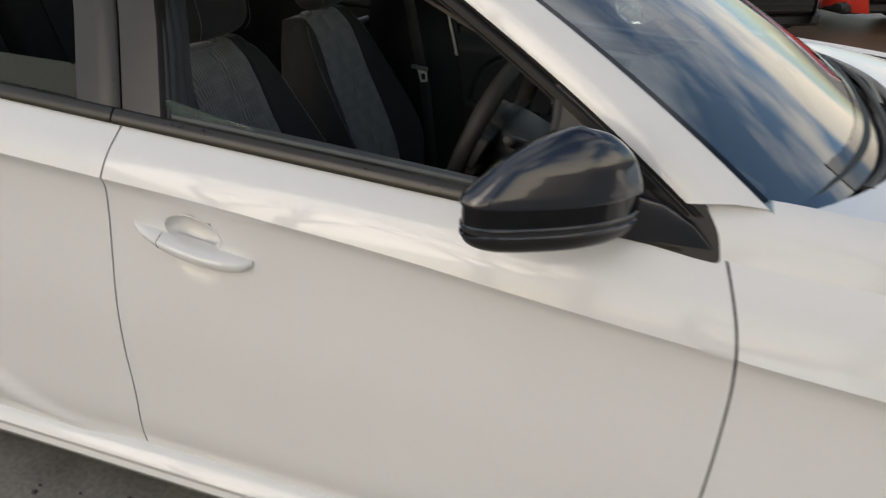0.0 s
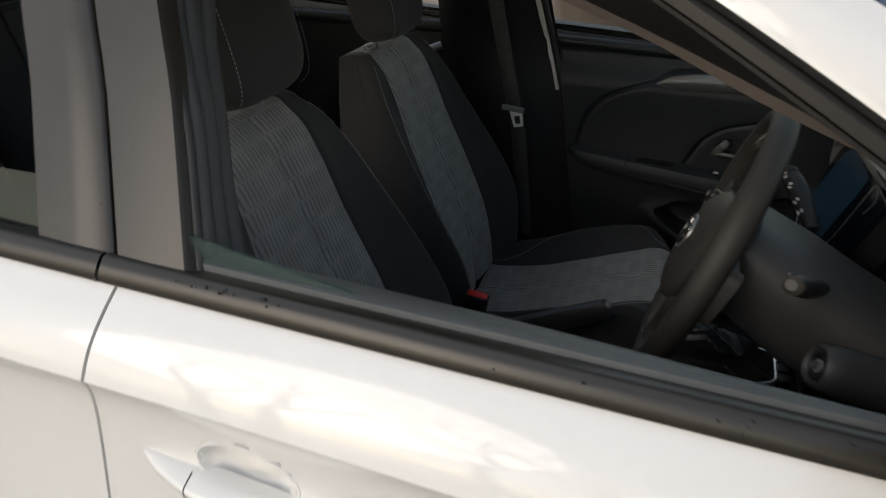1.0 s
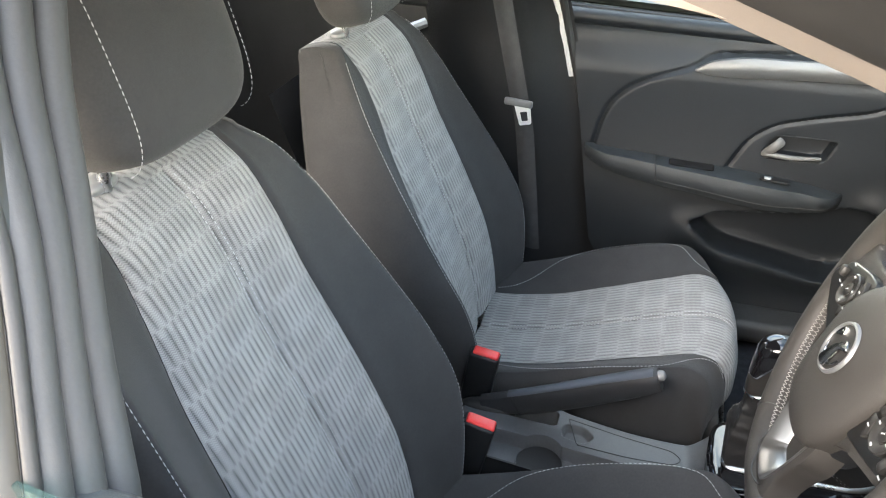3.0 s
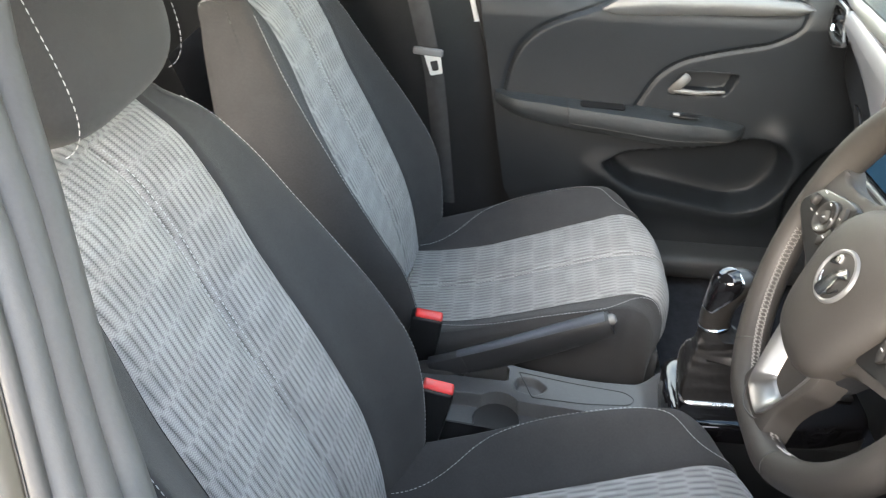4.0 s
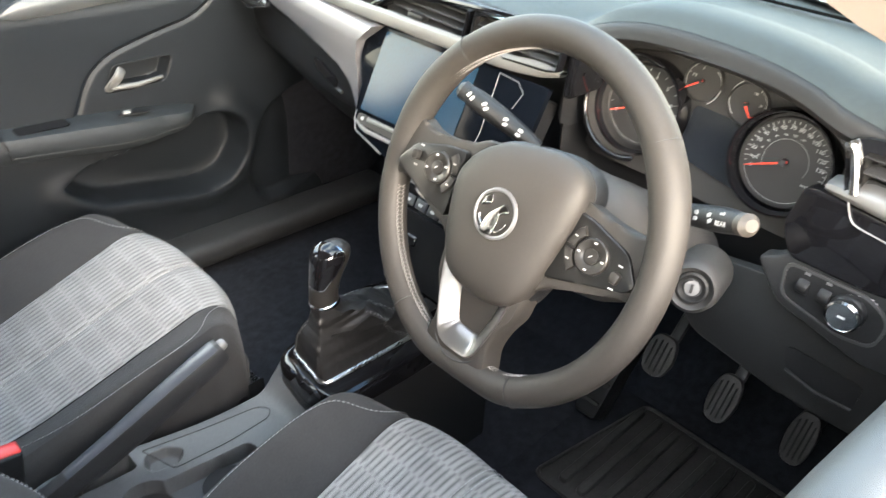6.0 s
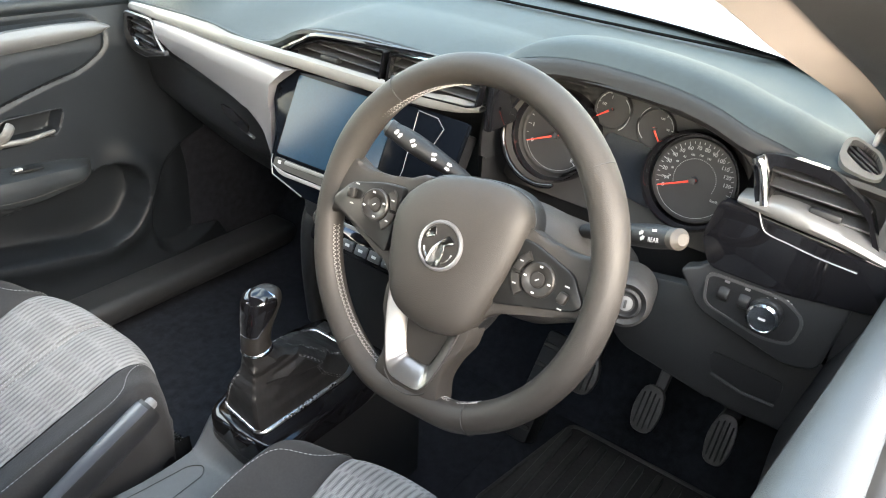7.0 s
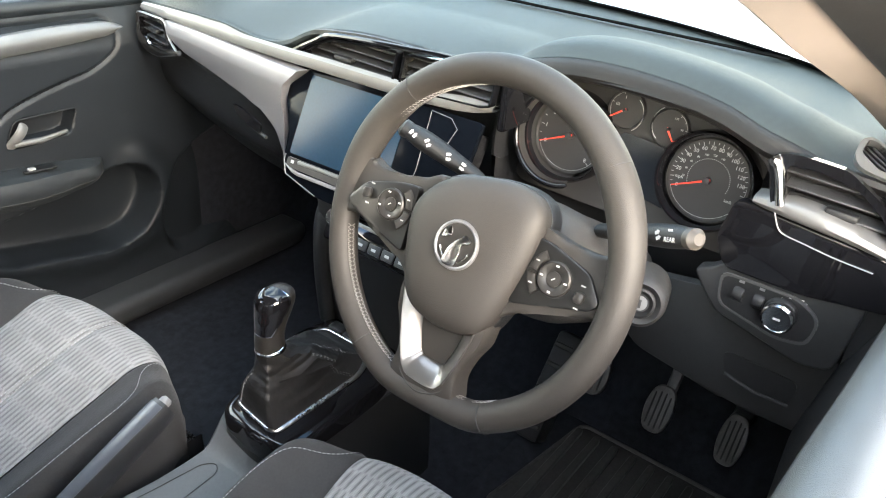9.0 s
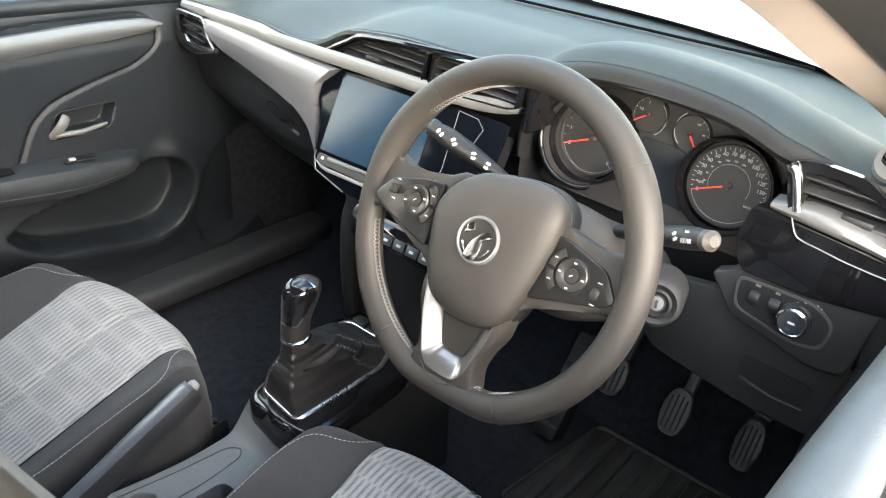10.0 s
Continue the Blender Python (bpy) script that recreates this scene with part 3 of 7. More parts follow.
def a_edge(g):
    return lambda z: float(curve1(*SHUT_A, z)) + g


MIRROR_Y = np.array([1, -1, 1])


def both_sides(p):
    """The same skin on the far side."""
    return p[:, ::-1] * MIRROR_Y


rear_skin = flank(lambda z: -0.95, b_edge(-0.0022), 60)
part("rear_door_skin", grid(rear_skin, roll=(0, 0.02, 0)), "white_paint", SHELL, "white rear door panel")
wing_skin = flank(a_edge(0.0022), lambda z: 2.0, 60)
part("front_wing", grid(wing_skin, roll=(0, 0.02, 0)), "white_paint", SHELL, "white front wing")
part("far_rear_door_skin", grid(both_sides(rear_skin), roll=(0, -0.02, 0)), "white_paint", SHELL)
part("far_front_door_skin", grid(both_sides(flank(b_edge(0.002), a_edge(-0.002), 40)), roll=(0, -0.02, 0)), "white_paint", SHELL)
part("far_front_wing", grid(both_sides(wing_skin), roll=(0, -0.02, 0)), "white_paint", SHELL)
# sill with a stepped upper ledge
sill = [[(x, y, z) for y, z in [(-0.80, 0.215), (-0.845, 0.198), (-0.872, 0.176), (-0.880, 0.160), (-0.876, 0.146), (-0.868, 0.140), (-0.872, 0.122), (-0.85, 0.09), (-0.76, 0.08)]] for x in np.linspace(-0.95, 1.35, 24)]
part("sill", grid(np.array(sill)), "white_paint", SHELL, "white side skirt below the doors")
part("far_sill", grid(both_sides(np.array(sill))), "white_paint", SHELL)
part("under_skin", block(0.4, 0, 0.06, 3.6, 1.5, 0.06, 0.01, 1), "rubber", SHELL)


def glass_y(z):
    return -0.79 + 0.34 * (np.asarray(z, float) - 0.95) + 0.14 * np.maximum(0, np.asarray(z, float) - 1.15) ** 2 * 2


def pillar_y(z):
    """The near B-pillar leans in more than the glass ahead of it."""
    return -0.79 + 0.58 * (np.asarray(z, float) - 0.95)


def pillar_edge(z):
    """Front edge of the near B-pillar cover."""
    z = np.asarray(z, float)
    return 0.1385 - 0.36 * (z - 0.963) - 0.010 * step(1.10, 1.22, z)


# white A-pillar with the windscreen's edge
ts = np.linspace(0, 1, 20)


def a_line(t, shift):
    """Along the A-pillar from its foot to the roof."""
    x = 1.150 - 0.75 * t - 0.09 * t * (1 - t) * -0.3 + shift
    z = 0.945 + 0.425 * t + 0.09 * t * (1 - t)
    return x, z


rows = []
for t in np.linspace(0.035, 1, 20):
    x0, z0 = a_line(t, -0.030)
    x1, z1 = a_line(t, 0.088)
    y0 = float(glass_y(z0)) - 0.004
    rows.append([(x0 - 0.01, y0 + 0.03, z0 - 0.005), (x0, y0, z0), (x0 + 0.03, y0 - 0.003, z0 + 0.006), (x0 + 0.07, y0 + 0.004, z0 + 0.010), (x1, y0 + 0.016, z1 + 0.006), (x1 + 0.012, y0 + 0.028, z1 + 0.0), (x1 + 0.01, y0 + 0.045, z1 - 0.012)])
apil = np.array(rows)
part("a_pillar", grid(apil), "white_paint", SHELL, "white windscreen pillar")
part("far_a_pillar", grid(both_sides(apil)), "white_paint", SHELL)
# windscreen between the two pillars
rows = []
for t in ts:
    x1, z1 = a_line(t, 0.094)
    e = np.array([x1, float(glass_y(a_line(t, 0)[1])) + 0.014, z1 + 0.002])
    bow = 0.215 - 0.09 * t
    rows.append([(e[0] + bow * (1 - abs(s) ** 2.8), e[1] * s, e[2] + 0.012 * (1 - s * s)) for s in np.linspace(-1, 1, 25)])
ws = np.array(rows)
ws[:, :, 1] = np.linspace(-1, 1, 25)[None, :] * np.abs(ws[:, :1, 1])
wind = part("windscreen", grid(ws), "screen_pane", SHELL, "clear raked windscreen")
rows = []
for t in ts[1:]:
    i = int(round(t * 19))
    rows.append([ws[i, 0] + (0, 0, 0.0015), ws[i, 1] * 0.2 + ws[i, 0] * 0.8 + (0.0, 0, 0.0015)])
part("windscreen_border", grid(np.array(rows)), "gloss_black", wind, "black ceramic border")
rows = [[ws[int(k), j] * (1 - k + int(k)) + ws[int(k) + 1, j] * (k - int(k)) + (0, 0, 0.0015) for j in range(3, 22)] for k in (0, 0.5, 1.0, 1.4)]
part("windscreen_foot", grid(np.array(rows)), "gloss_black", wind, "black ceramic border")
# cowl, bonnet
rows = []
for j in range(25):
    q = ws[0, j]
    rows.append([q + (-0.01, 0, -0.01), q + (0.02, 0, -0.012), q + (0.04, 0, -0.026), q + (0.072, 0, -0.024), q + (0.075, 0, -0.05)])
part("cowl", grid(np.array(rows)), "hard_plastic", SHELL, "black plastic cowl below the windscreen")
rows = []
for s in np.linspace(-1, 1, 25):
    j = int(round((s + 1) * 12))
    q = ws[0, j]
    rows.append([(q[0] + 0.06 - 0.042 * s * s + (2.25 - q[0] - 0.25 * s * s - 0.06) * k, s * 0.745, q[2] + 0.012 * s ** 4 + 0.02 * math.sin(k * 2) - 0.19 * k * k + 0.012 * (1 - s ** 4)) for k in np.linspace(0, 1, 14)])
bon = np.array(rows)
part("bonnet", grid(bon, roll=(0, 0, -0.02)), "white_paint", SHELL, "white bonnet")
rows = []
for x in np.linspace(1.165, 2.0, 24):
    zb, yb = float(belt(x)), float(side_y(x, float(belt(x))))
    zt = 0.975 - 0.06 * max(0, x - 1.25) - 0.10 * max(0, x - 1.5) ** 2
    rows.append([(x, yb, zb), (x, yb + 0.010, zb + (zt - zb) * 0.45), (x, yb + 0.03, zb + (zt - zb) * 0.85), (x, yb + 0.055, zt), (x, yb + 0.063, zt - 0.012)])
wt = np.array(rows)
wt[0, :, 0] += (-0.006, -0.020, -0.042, -0.055, -0.055)
part("wing_top", grid(wt), "white_paint", SHELL)
part("far_wing_top", grid(both_sides(wt)), "white_paint", SHELL)
for y0, y1 in ((-0.62, -0.02), (0.05, 0.55)):
    wp = part("wiper_arm", tube(spline([tuple(ws[0, 12 + int(y1 * 15)] + (0.06, 0, -0.012)), tuple(ws[0, 12 + int((y0 + y1) * 7)] + (0.035, 0, 0.004)), tuple(ws[0, 12 + int(y0 * 15)] + (0.02, 0, 0.006))], 14), 0.008, 8), "satin_black", SHELL, "black wiper arm")
    part("wiper_blade", tube([tuple(ws[0, j] + (0.012, 0, 0.008)) for j in range(12 + int(min(y0, y1) * 16), 12 + int(max(y0, y1) * 16) + 1)], 0.007, 6), "rubber", wp, "black rubber blade")
# roof and its lining
rows = []
for x in np.linspace(-1.75, 0.47, 22):
    z = 1.425 - 0.09 * ((x + 0.45) / 1.0) ** 2 if x > -0.45 else 1.425 - 0.10 * ((x + 0.45) / 1.3) ** 2
    rows.append([(x + 0.06 * (1 - s * s), s * 0.60, z - 0.055 * s * s - (0.03 if abs(s) > 0.99 else 0)) for s in np.linspace(-1, 1, 21)])
roof = np.array(rows)
part("roof", grid(roof), "white_paint", SHELL, "white roof")
part("roof_lining", grid(roof * (1, 0.97, 1) - (0.0, 0, 0.035)), "headliner", SHELL, "pale beige headliner")
for s, nm in ((1, "door_rail"), (-1, "far_door_rail")):
    # window frame rail from the A-pillar over the door
    pts = []
    for t in np.linspace(0.05, 1.0, 16):
        x, z = a_line(t, -0.062)
        pts.append((x, (float(glass_y(z)) - 0.002) * s, z - 0.004))
    pts += [(x, (-0.632) * s, 1.372) for x in (0.22, 0.02, -0.2, -0.5, -0.9)]
    if s < 0:
        part(nm, tube(spline(pts, 50), 0.024, 10, up=(0, 1, 0.3)), "satin_black", SHELL, "black window frame")
# B-pillar covers on the near side (rear door half), rear window and its frame
rows = []
for z in np.linspace(float(belt(0)) + 0.012, 1.37, 14):
    sh = float(pillar_edge(z)) - 0.094
    y = float(pillar_y(z)) - 0.006
    rows.append([(sh - 0.105, y + 0.012, z), (sh - 0.100, y, z), (sh - 0.05, y - 0.002, z), (sh - 0.006, y, z), (sh - 0.0022, y + 0.004, z), (sh - 0.002, y + 0.02, z)])
bp = np.array(rows)
part("b_pillar_cover", grid(bp), "trim_film", SHELL, "satin black pillar cover on the rear door")
part("far_b_pillar_cover", grid(both_sides(bp)), "trim_film", SHELL)
rows = [[(x, float(glass_y(z)) + 0.012, z) for x in np.linspace(-0.80, -0.05, 10)] for z in np.linspace(0.93, 1.025, 3)]
part("rear_glass", grid(np.array(rows), thick=0.004), "rear_pane", SHELL, "greenish rear door glass lowered most of the way")
part("b_pillar_inner", block(-0.03, -0.665, 0.58, 0.15, 0.03, 0.72, 0.012, 2, pose(0, 0, 0)), "hard_plastic", SHELL, "black inner pillar trim")
rows = []
for z in np.linspace(0.22, 1.36, 20):
    y = 0.735 if z < 0.9 else 0.735 - 0.34 * (z - 0.9)
    w0, w1 = -0.10 + 0.04 * step(0.5, 0.2, z), float(curve1([0.22, 0.36, 0.61, 0.9, 1.36], [0.44, 0.385, 0.322, 0.238, 0.165], z))
    rows.append([(w0 + (w1 - w0) * u, y - 0.055 * math.sin(math.pi * min(max(u * 1.15, 0), 1)) ** 0.7, z) for u in np.linspace(0, 1, 12)])
part("far_b_pillar_inner", grid(np.array(rows)), "hard_plastic", SHELL, "black inner pillar trim")
# black door-seal edge along the far pillar with a paler body edge behind it
pts = [(0.178, 0.66, 1.10), (0.205, 0.70, 0.98), (0.222, 0.732, 0.90), (0.255, 0.735, 0.78), (0.295, 0.735, 0.63), (0.335, 0.73, 0.48), (0.38, 0.72, 0.35), (0.46, 0.71, 0.25)]
part("far_door_seal", tube(spline(pts, 40), 0.009, 8), "rubber", SHELL, "black rubber door seal")
pts2 = [(p[0] - 0.012, p[1] + 0.012, p[2]) for p in pts[:4]]
part("far_body_edge", tube(spline(pts2, 16), 0.016, 8), "white_paint", SHELL)
# belt mouldings
def moulding(x0, x1, s=1):
    rows = []
    for x in np.linspace(x0, x1, 30):
        z, y = float(belt(x)), -0.803
        rows.append([(x, s * (y + dy), z + dz) for dy, dz in [(0.03, -0.004), (0.0, -0.002), (-0.008, 0.002), (-0.009, 0.010), (-0.003, 0.020), (0.004, 0.027), (0.010, 0.028), (0.03, 0.022)]])
    return grid(np.array(rows))


part("rear_belt_moulding", moulding(-0.95, 0.036), "trim_film", SHELL, "black window moulding")
part("far_belt_moulding", moulding(-0.95, 1.1, -1), "satin_black", SHELL)
# inner floor, bulkhead, tunnel sides and tail
part("floor_pan", block(0.3, 0, 0.185, 2.6, 1.44, 0.05, 0.01, 1), "carpet", SHELL, "black carpeted floor")
rows = [[(x, y, z) for y in np.linspace(-0.72, 0.72, 10)] for x, z in [(1.22, 0.205), (1.32, 0.24), (1.42, 0.34), (1.48, 0.5), (1.5, 0.8), (1.48, 0.945)]]
part("bulkhead", grid(np.array(rows)), "carpet", SHELL)
for s in (-1, 1):
    rows = [[(x, s * (0.735 - 0.03 * (x > 1.3)), z) for x in np.linspace(1.08, 1.56, 6)] for z in np.linspace(0.18, 0.89, 5)]
    part("kick_panel", grid(np.array(rows), thick=0.008 * s), "carpet", SHELL, "black footwell side panel")
part("tail_wall", grid(np.array([[(-1.85, y, z) for y in np.linspace(-0.75, 0.75, 4)] for z in np.linspace(0.2, 1.05, 4)])), "hard_plastic", SHELL)
rows = [[(-1.80 + 0.35 * t, y, 1.0 + 0.36 * t) for y in np.linspace(-0.55, 0.55, 6)] for t in np.linspace(0, 1, 5)]
part("tailgate_glass", grid(np.array(rows)), "tinted_glass", SHELL, "tailgate window")
for s in (-1, 1):
    rows = [[(x, s * (0.70 - 0.30 * (z - 0.95)), z) for x in np.linspace(-1.8, -0.72 - 0.25 * (z - 0.95), 6)] for z in np.linspace(0.93, 1.38, 5)]
    part("c_pillar_trim", grid(np.array(rows), thick=0.01), "hard_plastic", SHELL)
    rows = [[(x, s * 0.73, z) for x in np.linspace(-1.8, -0.05, 8)] for z in np.linspace(0.2, 0.93, 5)]
    part("rear_side_trim", grid(np.array(rows), thick=0.012), "hard_plastic", SHELL, "dark grey rear door trim")
    part("rear_trim_top", tube([(x, s * 0.735, 0.925) for x in np.linspace(-0.9, -0.05, 10)], 0.018, 10), "soft_plastic", SHELL)
part("rear_grab", tube(spline([(-0.36, 0.70, 0.76), (-0.26, 0.672, 0.80), (-0.14, 0.672, 0.86), (-0.09, 0.70, 0.88)], 16), 0.011, 8), "dark_silver", SHELL, "grey pull handle")

# ---- driver's door ----
DOOR = thing("driver_door", "white front door with its window lowered and a body-coloured handle", "car door")
door_skin = flank(b_edge(0.0022), a_edge(-0.0022), 200, low=72)
part("door_skin", grid(door_skin, roll=(0, 0.02, 0)), "white_paint", DOOR, "glossy white door panel")
part("belt_moulding", moulding(0.040, 1.10), "trim_film", DOOR, "satin black window moulding")
hx = np.linspace(0, 1, 40)
h_out = curve1([0, 0.06, 0.2, 0.45, 0.7, 0.88, 0.97, 1.0], [0.001, 0.010, 0.022, 0.031, 0.031, 0.022, 0.010, 0.001], hx)
h_tall = curve1([0, 0.08, 0.3, 0.6, 0.85, 0.96, 1.0], [0.002, 0.010, 0.021, 0.025, 0.021, 0.013, 0.005], hx)
rows = []
for a, o, h in zip(hx, h_out, h_tall):
    x, zt = 0.099 + 0.257 * a, 0.763 - 0.030 * a
    zr, zl, sk = zt - 0.006 - 0.004 * math.sin(math.pi * a), zt - 0.008 - h, -0.856
    rows.append([(x, sk + 0.012, zt), (x, sk - 0.25 * o, zt), (x, sk - 0.85 * o, zr + 0.002), (x, sk - o, zr - 0.001), (x, sk - 1.02 * o, zr - 0.006), (x, sk - 0.98 * o, (zr + zl) / 2), (x, sk - 0.86 * o, zl + 0.003), (x, sk - 0.62 * o, zl), (x, sk + 0.012, zl + 0.004)])
cup_out = np.array([(0.060 * math.cos(a), 0.0325 * math.sin(a)) for a in np.linspace(0, 2 * math.pi, 40, endpoint=False)])
rows_c = [[(0.228 + q[0] * k, y, 0.764 + q[1] * k - 0.10 * q[0] * k) for q in cup_out] for k, y in ((1.07, -0.8525), (1.04, -0.8548), (1.0, -0.8545), (0.95, -0.846), (0.86, -0.836), (0.6, -0.828), (0.02, -0.825))]
part("handle_cup", grid(np.array(rows_c), wrap=True), "white_paint", DOOR, "oval finger recess")
handle = part("door_handle", grid(np.array(rows)[:, ::-1]), "white_paint", DOOR, "white pull handle", sharp=60)
part("handle_joint", tube([r[k] * 1.0 + np.array((0, -0.0004, 0)) for r in np.array(rows)[10:11] for k in range(1, 8)], 0.0008, 5), "rubber", handle)
# front half of the pillar cover
rows = []
for z in np.linspace(float(belt(0)) + 0.012, 1.37, 14):
    sh = float(pillar_edge(z)) - 0.094
    y = float(pillar_y(z)) - 0.006
    rows.append([(sh + 0.002, y + 0.02, z), (sh + 0.0022, y + 0.004, z), (sh + 0.006, y, z), (sh + 0.05, y - 0.001, z), (sh + 0.088, y + 0.002, z), (sh + 0.092, y + 0.010, z), (sh + 0.093, y + 0.03, z)])
part("pillar_cover", grid(np.array(rows)), "trim_film", DOOR, "satin black pillar cover")
# window channel rubbers beside the glass
rows, spots = [], []
for z in np.linspace(0.90, 1.37, 16):
    a = np.array((float(pillar_edge(z)), float(pillar_y(z)) + 0.008, z))
    b = np.array((float(curve1([0.88, 0.93, 0.995, 1.105, 1.19, 1.30, 1.40], [0.165, 0.147, 0.114, 0.073, 0.052, 0.026, 0.0], z)) - 0.006, float(pillar_y(z)) + 0.105, z))
    a[0] -= 0.014 * step(1.06, 1.18, z)
    b[0] -= 0.012 * step(1.06, 1.18, z)
    rows.append([a, a * 0.6 + b * 0.4, b, b - (0.06, 0.0, 0)])
    spots.append((a, b))
part("pillar_reveal", grid(np.array(rows)), "hard_plastic", DOOR, "black pillar reveal")
for f, r, mt in ((0.08, 0.006, "rubber"), (0.26, 0.012, "window_seal"), (0.55, 0.014, "window_seal"), (0.88, 0.014, "window_seal")):
    part("window_channel", tube([a * (1 - f) + b * f for a, b in spots], r, 12, up=(0, 1, 0)), mt, DOOR, "grey rubber window channel" if mt == "window_seal" else "")
# lowered glass: a low wedge that falls towards the mirror
xs = np.linspace(0.128, 0.95, 24)
rows = [[(x, -0.776 + 0.34 * (k * 0.03), float(belt(x)) - 0.02 + k * (0.022 + max(0.0, 0.054 - 0.13 * (x - 0.128)))) for x in xs] for k in (0, 0.5, 1)]
part("window_glass", grid(np.array(rows), thick=0.004), "door_glass", DOOR, "greenish door glass wound down")
# upper frame of the door window: outer black, seals, and pale inner flange
def frame_band(name, cuts, material, label=""):
    """A strip of the window frame: (shift, depth) pairs across it, swept up the pillar and along the roof."""
    rows = []
    for t in np.linspace(0.0, 1.0, 30):
        rows.append([(lambda q: (q[0], float(glass_y(q[1])) + d, q[1]))(a_line(t, sh)) for sh, d in cuts])
    for x in (0.28, 0.14, 0.0, -0.10):
        rows.append([(x + (sh + 0.03) * 0.3, -0.648 + d, 1.372 + (sh + 0.03) * 0.62) for sh, d in cuts])
    part(name, grid(np.array(rows)), material, DOOR, label)


frame_band("frame_seal", [(-0.022, 0.02), (-0.026, 0.004), (-0.034, -0.003), (-0.044, 0.002), (-0.048, 0.014)], "rubber", "black rubber seal")
frame_band("window_frame", [(-0.046, 0.012), (-0.049, 0.000), (-0.056, -0.003), (-0.078, 0.001), (-0.082, 0.008)], "satin_black", "satin black window frame")
TRIM_OUT = ([0.0, 0.2, 0.33, 0.45, 0.56, 0.66, 0.8, 1.0], [0.02, -0.035, -0.072, -0.120, -0.158, -0.198, -0.250, -0.305])
TRIM_IN = ([0.0, 0.05, 0.28, 0.43, 0.56, 0.62, 0.8, 1.0], [0.02, 0.0, -0.086, -0.160, -0.200, -0.232, -0.302, -0.37])
rows = []
for t in np.linspace(0.0, 1.0, 30):
    f = float(curve1(*TRIM_OUT, t))
    cut = [(-0.080, 0.014), (-0.084, 0.006)] + [(-0.092 + (f + 0.092) * k, 0.008 + 0.070 * k ** 0.8) for k in (0, 0.25, 0.5, 0.75, 0.95, 1.0)] + [(f + 0.012, 0.084)]
    rows.append([(lambda q: (q[0], float(glass_y(q[1])) + d, q[1]))(a_line(t, sh)) for sh, d in cut])
for x in (0.16, 0.0, -0.10):
    rows.append([(x + (sh + 0.09) * 0.3, -0.648 + d, 1.374) for sh, d in cut])
part("frame_inner", grid(np.array(rows)), "satin_black", DOOR, "satin black inner frame")
# sail panel in front of the glass
m = basis((0.0, -0.802, 0.0), (1, 0, 0), (0, 0.34, 1))
poly = rounded([(0.868, 0.895), (1.162, 0.880), (1.150, 0.925), (1.105, 0.985), (0.905, 1.15), (0.868, 1.135)], 0.012)
poly = [(a, (b - 0.0) * 1.0) for a, b in poly]
sail = [(a, -0.786 + 0.33 * (b - 0.95), b) for a, b in poly]
k = len(sail)
part("sail_panel", (sail + [(a, y + 0.02, z) for a, y, z in sail], [tuple(range(k - 1, -1, -1)), tuple(range(k, 2 * k))] + [(i, (i + 1) % k, k + (i + 1) % k, k + i) for i in range(k)]), "satin_black", DOOR, "satin black triangular panel")
part("sail_post", tube([(0.868, -0.792, 0.90), (0.872, -0.742, 1.06), (0.865, -0.722, 1.12)], 0.010, 8), "rubber", DOOR)
# mirror: cap, gloss band and lower shell on a short arm
MIR = thing("door_mirror", "gloss black door mirror with a two-piece shell", "car mirror")


OUT = spline([(0.835, -0.838), (0.806, -0.92), (0.796, -1.0), (0.806, -1.034), (0.842, -1.036), (0.905, -1.002), (0.968, -0.955), (1.015, -0.895), (1.022, -0.850), (0.94, -0.832)], 60, closed=True)


def mirror_rings(levels, n=1):
    """Level outlines of the mirror shell: (height, scale) pairs from below; the upper ones lean forwards."""
    c = np.array((0.915, -0.925))
    lv = np.array(levels)
    if n > 1:
        lv = spline(lv, n)
    return np.array([[(c[0] + (o[0] - c[0]) * s + 0.28 * max(0.0, z - 1.0), c[1] + (o[1] - c[1]) * s, z + 0.008 - 0.03 * (o[1] - c[1])) for o in OUT] for z, s in lv])


part("mirror_cap", grid(mirror_rings([(0.991, 1.005), (0.993, 1.02), (1.003, 0.995), (1.016, 0.925), (1.030, 0.845), (1.045, 0.755), (1.059, 0.64), (1.072, 0.50), (1.083, 0.35), (1.090, 0.20), (1.093, 0.09), (1.0935, 0.01)], 44), wrap=True), "mirror_black", MIR, "gloss black upper cap")
part("mirror_band", grid(mirror_rings([(0.957, 0.985), (0.975, 0.992), (0.992, 0.995)], 6), wrap=True), "gloss_black", MIR, "gloss black band")
part("mirror_lip", grid(mirror_rings([(0.963, 0.985), (0.961, 1.008), (0.958, 1.010), (0.956, 0.985)]), wrap=True), "mirror_black", MIR, "glossy ridge round the shell")
part("mirror_groove", grid(mirror_rings([(0.957, 0.978), (0.949, 0.978)]), wrap=True), "rubber", MIR)
part("mirror_rim", grid(mirror_rings([(0.951, 0.980), (0.949, 1.006), (0.946, 1.006), (0.944, 0.985)]), wrap=True), "mirror_black", MIR)
part("mirror_lower", grid(mirror_rings([(0.945, 0.992), (0.936, 0.965), (0.927, 0.90), (0.920, 0.78), (0.916, 0.55), (0.915, 0.02)], 18), wrap=True), "satin_black", MIR, "satin black lower shell")
foot = rounded([(0.965, 0.893), (1.146, 0.902), (1.110, 0.938), (1.062, 0.962), (0.965, 0.978)], 0.008, 3)
part("mirror_foot", prism(foot, 0.012, basis((0, -0.800, 0), (1, 0, 0), (0, 0, 1)), 0.003), "mirror_black", MIR, "gloss black mirror foot")
